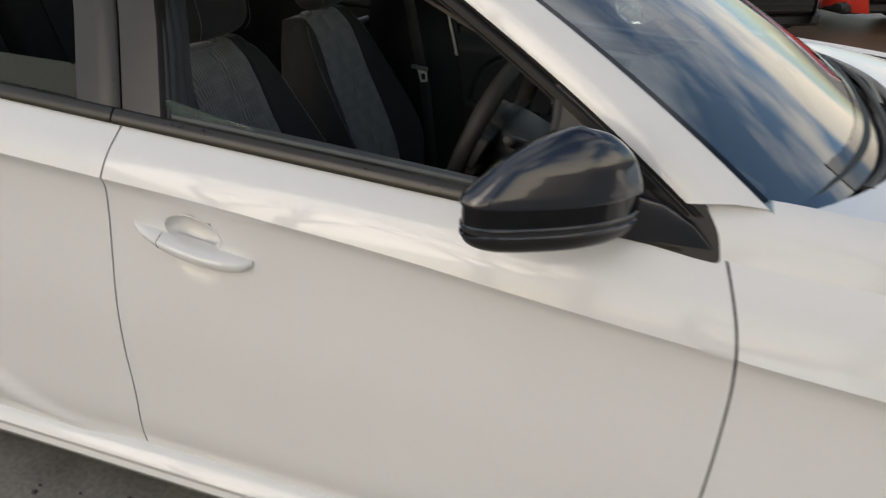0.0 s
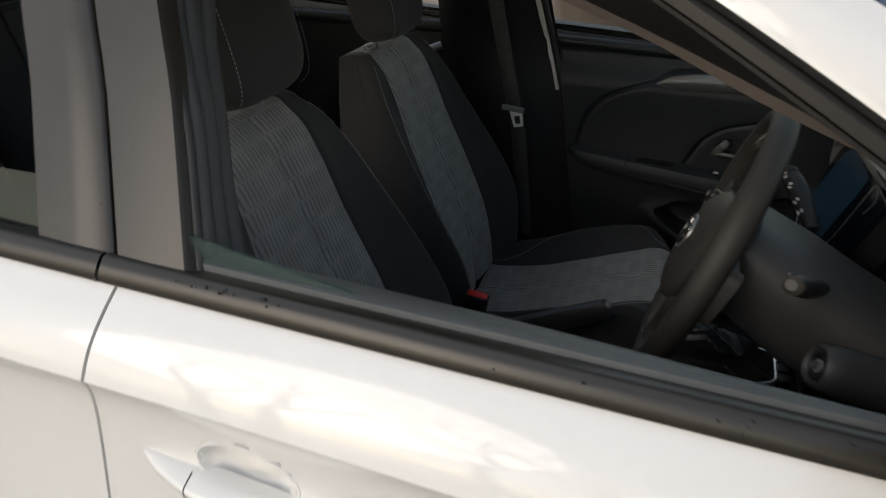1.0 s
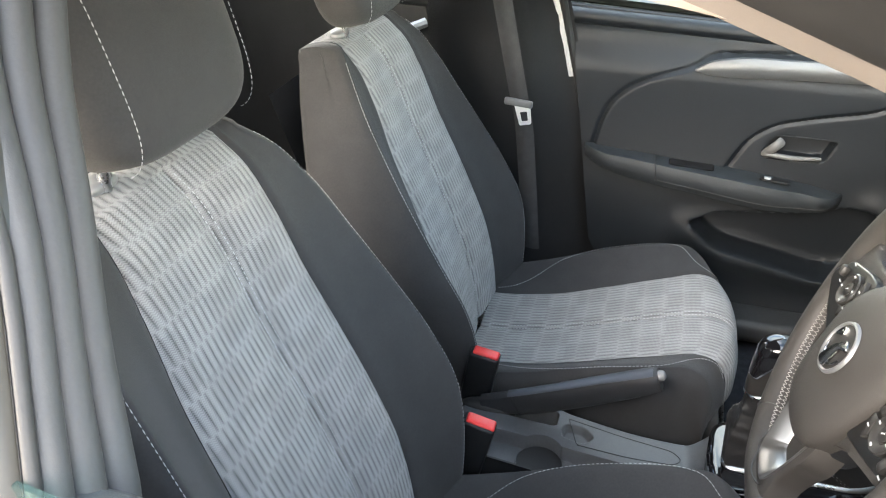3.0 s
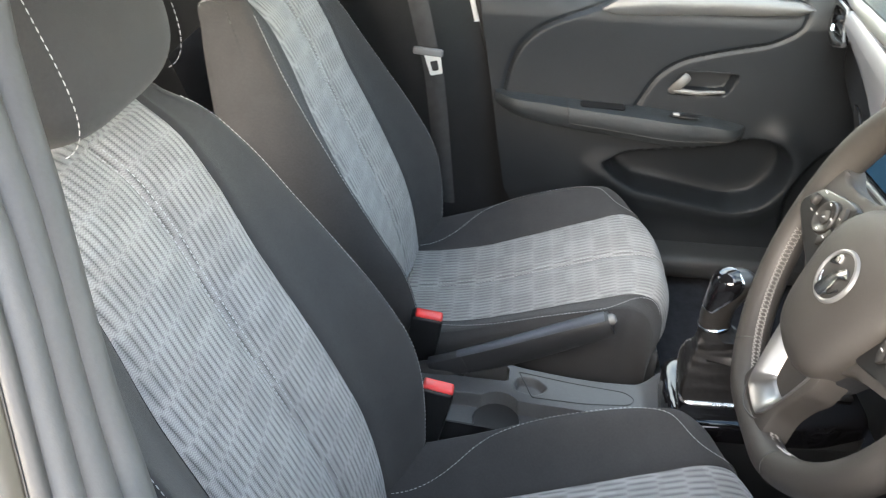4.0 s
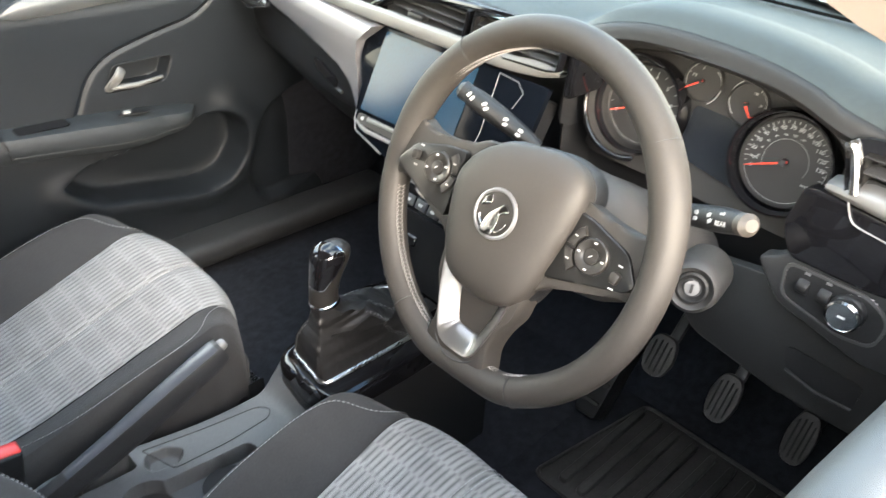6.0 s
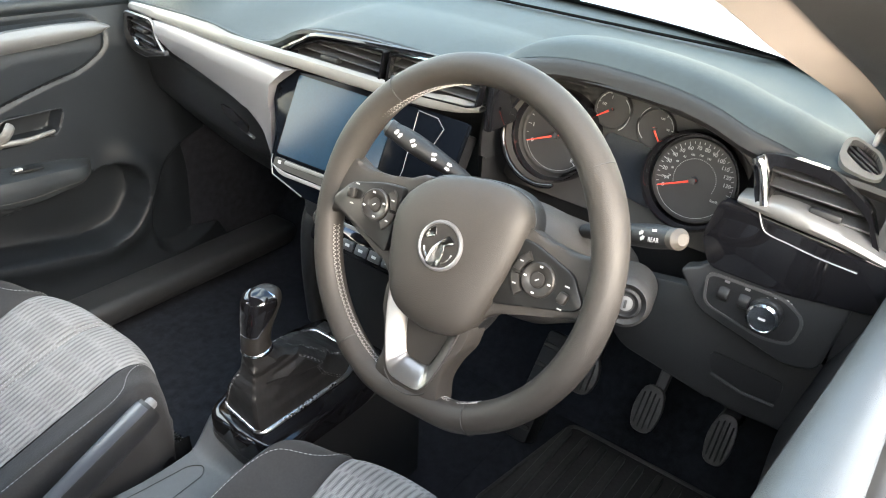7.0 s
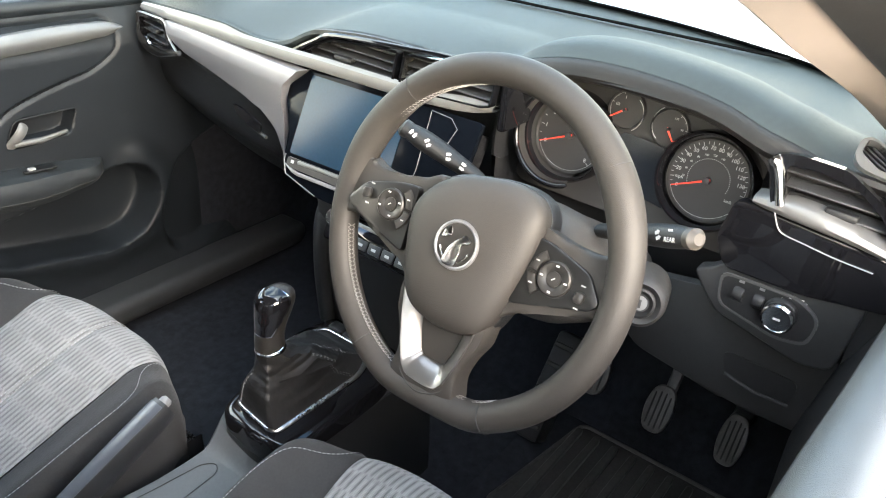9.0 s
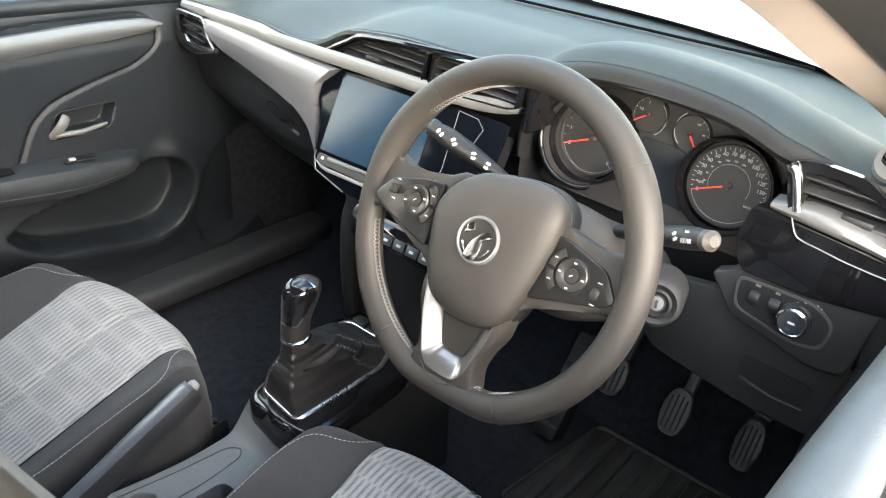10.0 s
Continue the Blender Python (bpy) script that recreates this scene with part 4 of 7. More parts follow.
part("mirror_arm", block(0.985, -0.845, 0.948, 0.055, 0.09, 0.034, 0.010, 3), "satin_black", MIR, "short black mirror arm")
# rain drops left on the moulding
rnd = random.Random(5)
drops = []
for k in range(46):
    x = rnd.choice((rnd.uniform(0.13, 0.26), rnd.uniform(0.1, 1.0)))
    r = rnd.uniform(0.0008, 0.0021)
    drops.append(blob((x, -0.8085 + rnd.uniform(0, 0.008), float(belt(x)) + rnd.uniform(0.012, 0.026)), (r * 1.3, r, r * 0.7), 2.0, 8, 5))
tagged(part("rain_drops", join(*drops), "gloss_black"), "small rain drops along the window moulding", "water drops", kind="stuff")
# inner side of the driver's door: rolled top and trim panel
rows, low_rows = [], []
for x in np.linspace(0.06, 1.12, 26):
    z = float(belt(x))
    s = float(curve1([0.0, 0.4, 0.5, 0.7, 0.9, 1.12], [0.0, 0.002, 0.004, 0.015, 0.024, 0.03], x))
    rows.append([(x, y, z + dz) for y, dz in [(-0.775, 0.018), (-0.771, 0.028), (-0.764, 0.031), (-0.748 - s * 0.5, 0.030), (-0.728 - s * 0.9, 0.022), (-0.714 - s, 0.006), (-0.709 - s, -0.02), (-0.711 - s, -0.032), (-0.720 - s, -0.036)]])
    f = float(step(0.70, 0.95, x))
    low_rows.append([(x, y, z + dz) for y, dz in [(-0.722 - s, -0.030), (-0.716 - s + 0.012 * f, -0.06), (-0.708 - s * 0.7 + 0.02 * f, -0.12), (-0.695 - s * 0.3 + 0.02 * f, -0.25), (-0.70, -0.70)]])
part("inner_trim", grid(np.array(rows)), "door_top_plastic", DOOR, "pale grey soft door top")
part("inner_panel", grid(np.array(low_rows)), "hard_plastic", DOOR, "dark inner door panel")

# ---- front seats ----


def front_seat(cx, cy, cz, label, seam=0.0):
    """A bucket seat: ribbed centre panels, dark bolsters with contrast stitching, headrest on two posts."""
    ob = thing("front_seat", label, "car seat", "front seats")
    rec = radians(20)
    tx, tz, nx, nz = -math.sin(rec), math.cos(rec), math.cos(rec), math.sin(rec)

    def back(u, s, d):
        """A place on the backrest: across, up the back, out of it."""
        return (cx + tx * s + nx * d, cy + u, cz + tz * s + nz * d)

    vs = [0.0, 0.10, 0.25, 0.40, 0.55, 0.70, 0.85, 0.95, 1.0]
    L = 0.630

    def wf(v):
        return curve1(vs, [0.128, 0.130, 0.132, 0.130, 0.124, 0.118, 0.114, 0.112, 0.110], v)

    def wr(v):
        return curve1(vs, [0.205, 0.222, 0.242, 0.246, 0.236, 0.220, 0.198, 0.168, 0.142], v)

    def dr(v):
        return curve1(vs, [0.050, 0.070, 0.085, 0.072, 0.052, 0.032, 0.014, 0.000, -0.012], v)

    near = 1.0 if seam else 0.0

    def wide(v, sgn):
        """Half width of the centre panel; the driver's outer half is broader."""
        return float(wf(v)) + ((1.0 if seam else 0.75) * float(curve1(vs, [0.030, 0.032, 0.036, 0.040, 0.039, 0.036, 0.026, 0.014, 0.006], v)) if sgn < 0 else 0.0)

    def ridge(v, sgn):
        """The bolster's stitched ridge: across and out."""
        k = near if sgn < 0 else 0.0
        return float(wr(v)) * (1 - k) + k * float(curve1(vs, [0.212, 0.232, 0.250, 0.254, 0.252, 0.249, 0.238, 0.212, 0.190], v)), float(dr(v)) * (1 - k) + k * float(curve1(vs, [0.050, 0.070, 0.085, 0.080, 0.074, 0.066, 0.050, 0.018, -0.008], v))

    def d0(v):
        return curve1(vs, [-0.008, 0.006, 0.018, 0.016, 0.010, 0.002, -0.002, -0.014, -0.03], v)

    n = 46
    vv = np.linspace(0, 1, n)
    # centre panel in two halves with a sunk seam, rolled over the top
    TOP_B = -0.085
    for sgn in (-1, 1):
        us = np.linspace(0.0, 1.0, 12)
        rows, uv = [], []
        for v in vv:
            w = wide(v, sgn)
            row = []
            for a in us:
                dd = float(d0(v)) + 0.010 * math.sin(math.pi * min(1, a * 1.0)) ** 0.6 - 0.004 * (a > 0.97) - 0.002 * (a < 0.03) + 0.012 * a * a
                row.append(back(seam * (1 - a) + sgn * w * a, v * L, dd))
                uv.append((sgn * w * a + 1.15, v * L))
            rows.append(row)
        last = float(d0(1.0)) + 0.008
        for k in range(1, 7):
            ph = k * math.pi / 12
            rows.append([back((seam * (1 - a) + sgn * wide(1.0, sgn) * a) * (1 - 0.06 * math.sin(ph)), L + 0.026 * math.sin(ph), TOP_B + (last - TOP_B) * math.cos(ph)) for a in us])
            uv += [(sgn * 0.11 * a + 1.15, L + 0.02 * k) for a in us]
        p = np.array(rows)
        if sgn < 0:
            p = p[:, ::-1]
            uv = np.array(uv).reshape(len(rows), 12, 2)[:, ::-1].reshape(-1, 2)
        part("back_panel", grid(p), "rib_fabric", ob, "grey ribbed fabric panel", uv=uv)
    # bolsters wrap round to the rear shell
    for sgn in (-1, 1):
        rows = []
        for v in vv:
            w, (r, d), c = wide(v, sgn), ridge(v, sgn), float(d0(v)) + 0.010
            sh = 1 - 0.8 * float(step(0.7, 1.0, v))
            bk = -0.145 + 0.05 * float(step(0.45, 1.0, v))
            pr = [(w - 0.001, c - 0.006), (w + 0.006, c + 0.002), (w + (r - w) * 0.35, c + (d - c) * 0.30), (w + (r - w) * 0.75, c + (d - c) * 0.80), (r - 0.006, d + 0.001), (r, d), (r + 0.010, d - 0.010), (r + 0.022 * sh, d - 0.035), (r + 0.028 * sh, d - 0.07 * (0.4 + 0.6 * sh)), (r + 0.026 * sh, bk + 0.045), (r + 0.004, bk), (r * 0.5, bk - 0.01)]
            rows.append([back(sgn * a, v * L, b) for a, b in spline(pr, 34)])
        for k in range(1, 7):
            ph = k * math.pi / 12
            rows.append([back(sgn * a * (1 - 0.06 * math.sin(ph)), L + 0.026 * math.sin(ph), TOP_B + (b - TOP_B) * math.cos(ph)) for a, b in spline(pr, 34)])
        p = np.array(rows)
        if sgn > 0:
            p = p[:, ::-1]
        part("back_bolster", grid(p[:, ::-1]), "bolster_cloth", ob, "dark charcoal cloth side bolster")
        raw = np.array(rows)
        mid = raw[:46].mean(1)
        line = [tuple(raw[q, 15] + (raw[q, 15] - mid[q]) / np.linalg.norm(raw[q, 15] - mid[q]) * 0.0016) for q in range(1, 45)]
        part("back_stitching", stitches(line), "thread", ob, "pale contrast stitching")
    for k in (-1, 1):
        line = [back(seam + 0.006 * k, v * L, float(d0(v)) + 0.0032) for v in np.linspace(0.02, 0.99, 60)]
        part("seam_stitching", stitches(line, 0.0036, 0.003, 0.0007), "thread", ob, "double grey seam stitching")
    part("back_shell", grid(np.array([[back(a, s, -0.150 - 0.02 * math.cos(a * 6)) for a in np.linspace(-0.17, 0.17, 12)] for s in np.linspace(-0.05, 0.60, 12)])), "hard_plastic", ob, "black plastic seat back")

    # cushion
    xo = [0.0, 0.06, 0.15, 0.25, 0.35, 0.42, 0.465, 0.495, 0.512, 0.515]
    zo = [-0.018, -0.012, 0.006, 0.040, 0.076, 0.098, 0.100, 0.086, 0.050, 0.0]
    prof = spline(np.stack([xo, zo], 1), 44)
    s_len = np.concatenate([[0], np.cumsum(np.linalg.norm(np.diff(prof, axis=0), axis=1))])

    def cw(x):
        return curve1([0, 0.1, 0.25, 0.4, 0.52], [0.125, 0.128, 0.134, 0.140, 0.144], x)

    def cr(x):
        return curve1([0, 0.1, 0.25, 0.4, 0.52], [0.205, 0.215, 0.225, 0.222, 0.200], x)

    def ch(x):
        return curve1([0, 0.1, 0.2, 0.3, 0.4, 0.46, 0.52], [0.030, 0.042, 0.050, 0.046, 0.030, 0.014, 0.0], x)

    for sgn in (-1, 1):
        us = np.linspace(0, 1, 12)
        rows, uv = [], []
        for (x, z), s in zip(prof, s_len):
            w = float(cw(x))
            rows.append([(cx + x - 0.026 * a ** 3 * float(step(0.36, 0.52, x)), cy + sgn * w * a, cz + z + 0.004 * math.sin(math.pi * a) ** 0.5 + 0.006 * a * a - 0.003 * (a < 0.03)) for a in us])
            uv += [(sgn * w * a + 1.15, s + 0.7) for a in us]
        p = np.array(rows)
        if sgn > 0:
            p = p[:, ::-1]
            uv = np.array(uv).reshape(len(rows), 12, 2)[:, ::-1].reshape(-1, 2)
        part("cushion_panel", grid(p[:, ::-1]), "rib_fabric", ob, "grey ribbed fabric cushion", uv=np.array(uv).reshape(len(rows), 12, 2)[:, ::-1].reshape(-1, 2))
        rows = []
        for x, z in prof:
            w, r, h = float(cw(x)), float(cr(x)), float(ch(x))
            pr = [(w - 0.001, 0.0), (w + 0.006, 0.009), (w + (r - w) * 0.4, 0.006 + h * 0.45), (w + (r - w) * 0.8, 0.006 + h * 0.92), (r - 0.004, h + 0.006), (r, h + 0.004), (r + 0.012, h - 0.010), (r + 0.020, h - 0.04), (r + 0.020, h - 0.085), (r + 0.010, -0.11 - max(0, z) * 0.7)]
            rows.append([(cx + x - (0.026 + 0.42 * max(0, a - w)) * float(step(0.36, 0.52, x)), cy + sgn * a, cz + z + b) for a, b in spline(pr, 30)])
        p = np.array(rows)
        part("cushion_bolster", grid(p if sgn > 0 else p[:, ::-1]), "bolster_cloth", ob, "dark charcoal cloth bolster")
        line = []
        for q in range(1, 38):
            col = 4.0 + 10.0 * float(step(0.0, 0.24, prof[q][0]) * step(0.50, 0.32, prof[q][0]))
            j0 = int(col)
            at = p[q, j0] * (1 - col + j0) + p[q, j0 + 1] * (col - j0)
            line.append((at[0], at[1], at[2] + 0.0022))
        part("cushion_stitching", stitches(line), "thread", ob, "pale contrast stitching")
    for k in (-1, 1):
        line = [(cx + x, cy + 0.0055 * k, cz + z + 0.0035) for x, z in prof[2:38]]
        part("cushion_seam", stitches(line, 0.0036, 0.003, 0.0007), "thread", ob)
    # plinth under the cushion
    rows = [[(cx + 0.02 + 0.47 * u, cy + s * 0.215, z) for u in np.linspace(0, 1, 8)] for s, z in ((-1, cz - 0.03), (-1.06, cz - 0.10), (-1.0, 0.26), (1.0, 0.26), (1.06, cz - 0.10), (1, cz - 0.03))]
    part("seat_base", grid(np.array(rows)), "hard_plastic", ob, "black plastic seat base")
    part("front_valance", block(cx + 0.462, cy, cz - 0.058, 0.05, 0.38, 0.13, 0.02, 3), "bolster_cloth", ob)
    for s in (-0.16, 0.16):
        part("seat_rail", block(cx + 0.24, cy + s, 0.235, 0.56, 0.05, 0.05, 0.008, 2), "steel", ob, "steel seat rail")
    part("release_bar", tube([(cx + 0.50, cy - 0.17, 0.27), (cx + 0.505, cy - 0.17, 0.275), (cx + 0.505, cy + 0.17, 0.275), (cx + 0.50, cy + 0.17, 0.27)], 0.006, 8), "steel", ob, "bare steel release bar")
    # headrest
    hm = Matrix.Translation(back(0.018 if seam else 0.004, L + 0.128, 0.002)) @ pose(0, 0, 0, 0, -16, 0)
    head = part("headrest", blob((0, 0, 0), (0.055, 0.132, 0.105), 3.6, 40, 26, hm), "bolster_cloth", ob, "dark padded headrest")
    for s in (-1, 1):
        loop = [hm @ Vector((0.0555 * abs(math.cos(a)) ** 0.56 + 0.0006, s * 0.102, 0.104 * math.copysign(abs(math.sin(a)) ** 0.56, math.sin(a)))) for a in np.linspace(-1.35, 1.35, 50)]
        part("headrest_stitching", stitches(loop), "thread", head, "pale contrast stitching")
        part("headrest_post", tube([back(s * 0.066, L - 0.02, -0.050), back(s * 0.066, L + 0.07, -0.010)], 0.0065, 12), "steel", ob, "steel headrest post")
        part("post_plug", blob(back(s * 0.066, L + 0.022, -0.042), (0.014, 0.024, 0.008), 2.6, 18, 8), "plug_grey", ob, "light grey post collar")
    return ob


front_seat(0.190, -0.362, 0.392, "driver's seat in grey ribbed fabric with stitched charcoal bolsters", 0.012)
front_seat(0.145, 0.345, 0.358, "passenger seat in grey ribbed fabric with stitched charcoal bolsters")


def rear_bench():
    ob = thing("rear_seat", "dark grey cloth rear bench with three headrests", "car seat")
    part("bench_cushion", block(-0.72, 0, 0.40, 0.52, 1.26, 0.18, 0.06, 4), "bolster_cloth", ob)
    m = Matrix.Translation((-1.02, 0, 0.70)) @ pose(0, 0, 0, 0, -22, 0)
    for y in (-0.33, 0.30):
        part("bench_back", block(0, y, 0, 0.14, 0.60, 0.62, 0.05, 4, m), "bolster_cloth", ob)
        part("bench_panel", block(0.072, y, 0.0, 0.012, 0.30, 0.56, 0.005, 2, m), "webbing", ob)
    for y in (-0.36, 0.0, 0.36):
        part("bench_headrest", blob((0.0, y, 0.36), (0.05, 0.12, 0.075), 3.2, 24, 14, m), "bolster_cloth", ob)
    part("parcel_shelf", block(-1.48, 0, 0.98, 0.55, 1.2, 0.03, 0.01, 2), "hard_plastic", ob)


rear_bench()


def buckle(x, y, z, lean, label):
    ob = thing("belt_buckle", label, "seat belt buckle", "front belt buckles")
    m = Matrix.Translation((x, y, z)) @ pose(0, 0, 0, 0, lean, 0)
    part("buckle_body", block(0, 0, -0.045, 0.054, 0.030, 0.110, 0.006, 3, m), "hard_plastic", ob, "black buckle housing")
    part("release_button", block(0.002, 0, 0.007, 0.047, 0.023, 0.012, 0.004, 3, m), "red_plastic", ob, "red release button")
    part("buckle_stalk", block(-0.005, 0, -0.13, 0.03, 0.012, 0.10, 0.004, 2, m), "rubber", ob)


buckle(0.247, -0.098, 0.474, 12, "black seat belt buckle with a red button beside the driver's seat")
buckle(0.212, 0.086, 0.463, 8, "black seat belt buckle with a red button beside the passenger seat")


def hanging_belt():
    ob = thing("seat_belt", "black seat belt hanging on the far pillar with a steel tongue", "seat belt")
    pts = spline([(0.045, 0.575, 1.30), (0.075, 0.590, 1.10), (0.110, 0.602, 0.93), (0.146, 0.612, 0.765), (0.160, 0.62, 0.70), (0.175, 0.64, 0.55), (0.19, 0.67, 0.36)], 40)
    rows = []
    for p in pts:
        rows.append([(p[0] + s * 0.021, p[1] + 0.006 * s * s - 0.004 * s, p[2]) for s in np.linspace(-1, 1, 6)])
    part("webbing", grid(np.array(rows), thick=0.0014), "webbing", ob, "black woven webbing")
    m = basis((0.150, 0.600, 0.752), (1, 0.05, -0.10), (0.12, 0, 1))
    part("tongue_grip", block(0, 0, 0, 0.062, 0.016, 0.010, 0.004, 3, m), "plug_grey", ob, "grey plastic tongue grip")
    o = rounded([(-0.013, -0.048), (0.013, -0.048), (0.017, 0.0), (-0.017, 0.0)], 0.004)
    i = rounded([(-0.007, -0.040), (0.007, -0.040), (0.008, -0.018), (-0.008, -0.018)], 0.003)
    part("tongue", ringplate(o, i, 0.003, m @ pose(0.008, 0, 0.0, 0, 0, 18)), "tongue_steel", ob, "bright steel tongue")


hanging_belt()

# ---- passenger door trim ----


def inside(poly, x, z):
    """Signed distance to a polygon in a plane, positive inside."""
    p = np.asarray(poly, float)
    d = np.full(x.shape, 1e9)
    c = np.zeros(x.shape, bool)
    for i in range(len(p)):
        a, b = p[i - 1], p[i]
        e = b - a
        t = np.clip(((x - a[0]) * e[0] + (z - a[1]) * e[1]) / (e @ e), 0, 1)
        d = np.minimum(d, np.hypot(x - a[0] - t * e[0], z - a[1] - t * e[1]))
        c ^= ((a[1] > z) != (b[1] > z)) & (x < (b[0] - a[0]) * (z - a[1]) / (b[1] - a[1] + 1e-12) + a[0])
    return np.where(c, d, -d)


def relief(poly, x, z, soft):
    return step(-soft, soft, inside(poly, x, z))


INSERT = rounded([(0.306, 0.618), (0.317, 0.690), (0.335, 0.738), (0.378, 0.781), (0.440, 0.809), (0.505, 0.832), (0.535, 0.858), (0.70, 0.868), (0.895, 0.864), (0.930, 0.848), (0.922, 0.803), (0.868, 0.769), (0.780, 0.751), (0.685, 0.724), (0.638, 0.688), (0.600, 0.610)], [0.01, 0.03, 0.03, 0.03, 0.03, 0.02, 0.03, 0.05, 0.03, 0.02, 0.03, 0.03, 0.04, 0.04, 0.03, 0.01], 4)
POCKET = rounded([(0.545, 0.480), (0.575, 0.450), (0.620, 0.420), (0.738, 0.398), (0.850, 0.376), (0.922, 0.394), (0.966, 0.455), (0.968, 0.520), (0.930, 0.556), (0.870, 0.562), (0.790, 0.535), (0.600, 0.512)], [0.01, 0.03, 0.04, 0.05, 0.05, 0.03, 0.03, 0.03, 0.03, 0.04, 0.05, 0.02], 4)
CUP = rounded([(0.668, 0.653), (0.694, 0.700), (0.814, 0.700), (0.794, 0.656)], 0.012, 4)
SPEAKER = rounded([(0.99, 0.30), (0.97, 0.45), (1.06, 0.56), (1.22, 0.56), (1.24, 0.32)], 0.06, 4)


def far_door():
    ob = thing("passenger_door", "black moulded inner door trim with a silver accent and an armrest", "car door")
    xs, zs = np.linspace(0.235, 1.26, 270), np.linspace(0.235, 0.915, 186)
    x, z = np.meshgrid(xs, zs)
    x = x + np.maximum(0, 0.40 - z) * 0.55 * (1 - (x - 0.235) / 1.025) + 0.09 * np.clip(0.9 - z, 0, 0.5) * (1 - (x - 0.235) / 1.025) * 2
    z = z - 0.03 * (x - 0.235) * (z - 0.235) / 0.68
    y = 0.742 - 0.028 * step(0.885, 0.80, z) - 0.02 * step(0.75, 0.45, z)
    y = y + 0.018 * step(0.88, 0.915, z) - 0.012 * step(0.33, 0.25, z)
    d = inside(INSERT, x, z)
    y = y - 0.004 * step(-0.003, 0.008, d) + 0.005 * np.exp(-(d / 0.0042) ** 2)
    dp = inside(POCKET, x, z)
    y = y + 0.065 * step(-0.003, 0.016, dp) - 0.014 * np.exp(-((dp + 0.012) / 0.030) ** 2) * np.maximum(step(0.53, 0.43, z), step(0.86, 0.95, x))
    y = y + 0.032 * relief(CUP, x, z, 0.004)
    y = y + 0.030 * relief(SPEAKER, x, z, 0.012)
    y = y + 0.06 * step(1.05, 1.26, x)
    part("door_panel", grid(np.stack([x, y, z], 2)), "door_plastic", ob, "black grained door panel")
    part("pocket_lip", tube([(a, 0.688, b) for a, b in spline([(0.552, 0.466, 0), (0.575, 0.441, 0), (0.620, 0.411, 0), (0.738, 0.388, 0), (0.850, 0.367, 0), (0.925, 0.384, 0)], 40)[:, :2]], 0.0045, 8), "door_plastic", ob, "rounded pocket lip")
    part("door_top", tube([(a, 0.752, 0.912 - 0.03 * (a - 0.235)) for a in np.linspace(0.225, 1.24, 24)], 0.017, 12), "door_plastic", ob, "rolled black window ledge")
    # silver accent
    a = np.linspace(0, 1, 48)
    top = curve1([0, 0.06, 0.14, 0.45, 0.85, 0.95, 1], [0.829, 0.846, 0.856, 0.865, 0.864, 0.860, 0.852], a)
    bot = curve1([0, 0.06, 0.14, 0.45, 0.85, 0.95, 1], [0.826, 0.8205, 0.820, 0.827, 0.834, 0.838, 0.848], a)
    xx = 0.503 + 0.424 * a
    rows = [[(xx[i], 0.704 - 0.010 * math.sin(math.pi * min(1, a[i] * 4 + 0.05) / 2) * math.sin(math.pi * (0.1 + 0.8 * k)), bot[i] + (top[i] - bot[i]) * k) for k in np.linspace(0, 1, 8)] for i in range(48)]
    part("door_accent", grid(np.array(rows), roll=(0, 0.012, 0)), "accent_silver", ob, "satin silver accent strip")
    # armrest: a shelf that rises out of the panel
    rows = []
    for s in np.linspace(0, 1, 48):
        px = 0.292 + 0.57 * s
        reach = curve1([0, 0.04, 0.2, 0.5, 0.8, 0.95, 1], [0.028, 0.050, 0.066, 0.082, 0.078, 0.050, 0.0], s)
        tp = curve1([0, 0.3, 0.6, 0.85, 1], [0.640, 0.630, 0.619, 0.604, 0.588], s)
        th = curve1([0, 0.1, 0.4, 0.8, 1], [0.034, 0.052, 0.066, 0.064, 0.026], s)
        rows.append([(px, 0.726 - reach * q, tp + th * w) for q, w in [(0, 0.0), (0.3, -0.02), (0.75, -0.04), (0.92, -0.10), (1.0, -0.30), (0.99, -0.62), (0.86, -0.86), (0.45, -0.95), (0, -1.1)]])
    arm = part("armrest", grid(np.array(rows)), "armrest_plastic", ob, "black armrest with a stitched-look edge line")
    part("armrest_line", tube([r[5] + np.array((0, -0.0006, 0)) for r in np.array(rows)[14:46]], 0.0007, 6), "stalk_grey", arm, "thin pale edge line")
    part("armrest_joint", tube([(0.450, 0.70, 0.6315), (0.452, 0.655, 0.628), (0.455, 0.6465, 0.612), (0.458, 0.648, 0.590)], 0.0015, 6), "rubber", arm)
    part("grab_cup", prism(rounded([(-0.050, -0.017), (0.047, -0.017), (0.047, 0.017), (-0.050, 0.017)], 0.008), 0.002, basis((0.530, 0.682, 0.6238), (1, 0, -0.03), (0, 1, 0))), "gloss_black", arm, "black grab recess")
    sw = part("window_switch", prism(rounded([(-0.028, -0.006), (0.034, -0.011), (0.034, 0.011), (-0.028, 0.006)], 0.005), 0.003, basis((0.70, 0.672, 0.6150), (1, 0, -0.04), (0, 1, 0)), 0.001), "hard_plastic", arm, "window switch")
    part("switch_tip", block(0.688, 0.672, 0.6195, 0.014, 0.010, 0.005, 0.0015, 2), "white_print", sw)
    # release lever in its cup
    lev = part("lever", tube(spline([(0.674, 0.715, 0.652), (0.682, 0.704, 0.668), (0.694, 0.699, 0.684), (0.706, 0.706, 0.696)], 20), [0.006] + [0.0105] * 17 + [0.009, 0.006], 14, flat=0.38, up=(0, 1, 0)), "satin_silver", ob, "silver inner door handle")
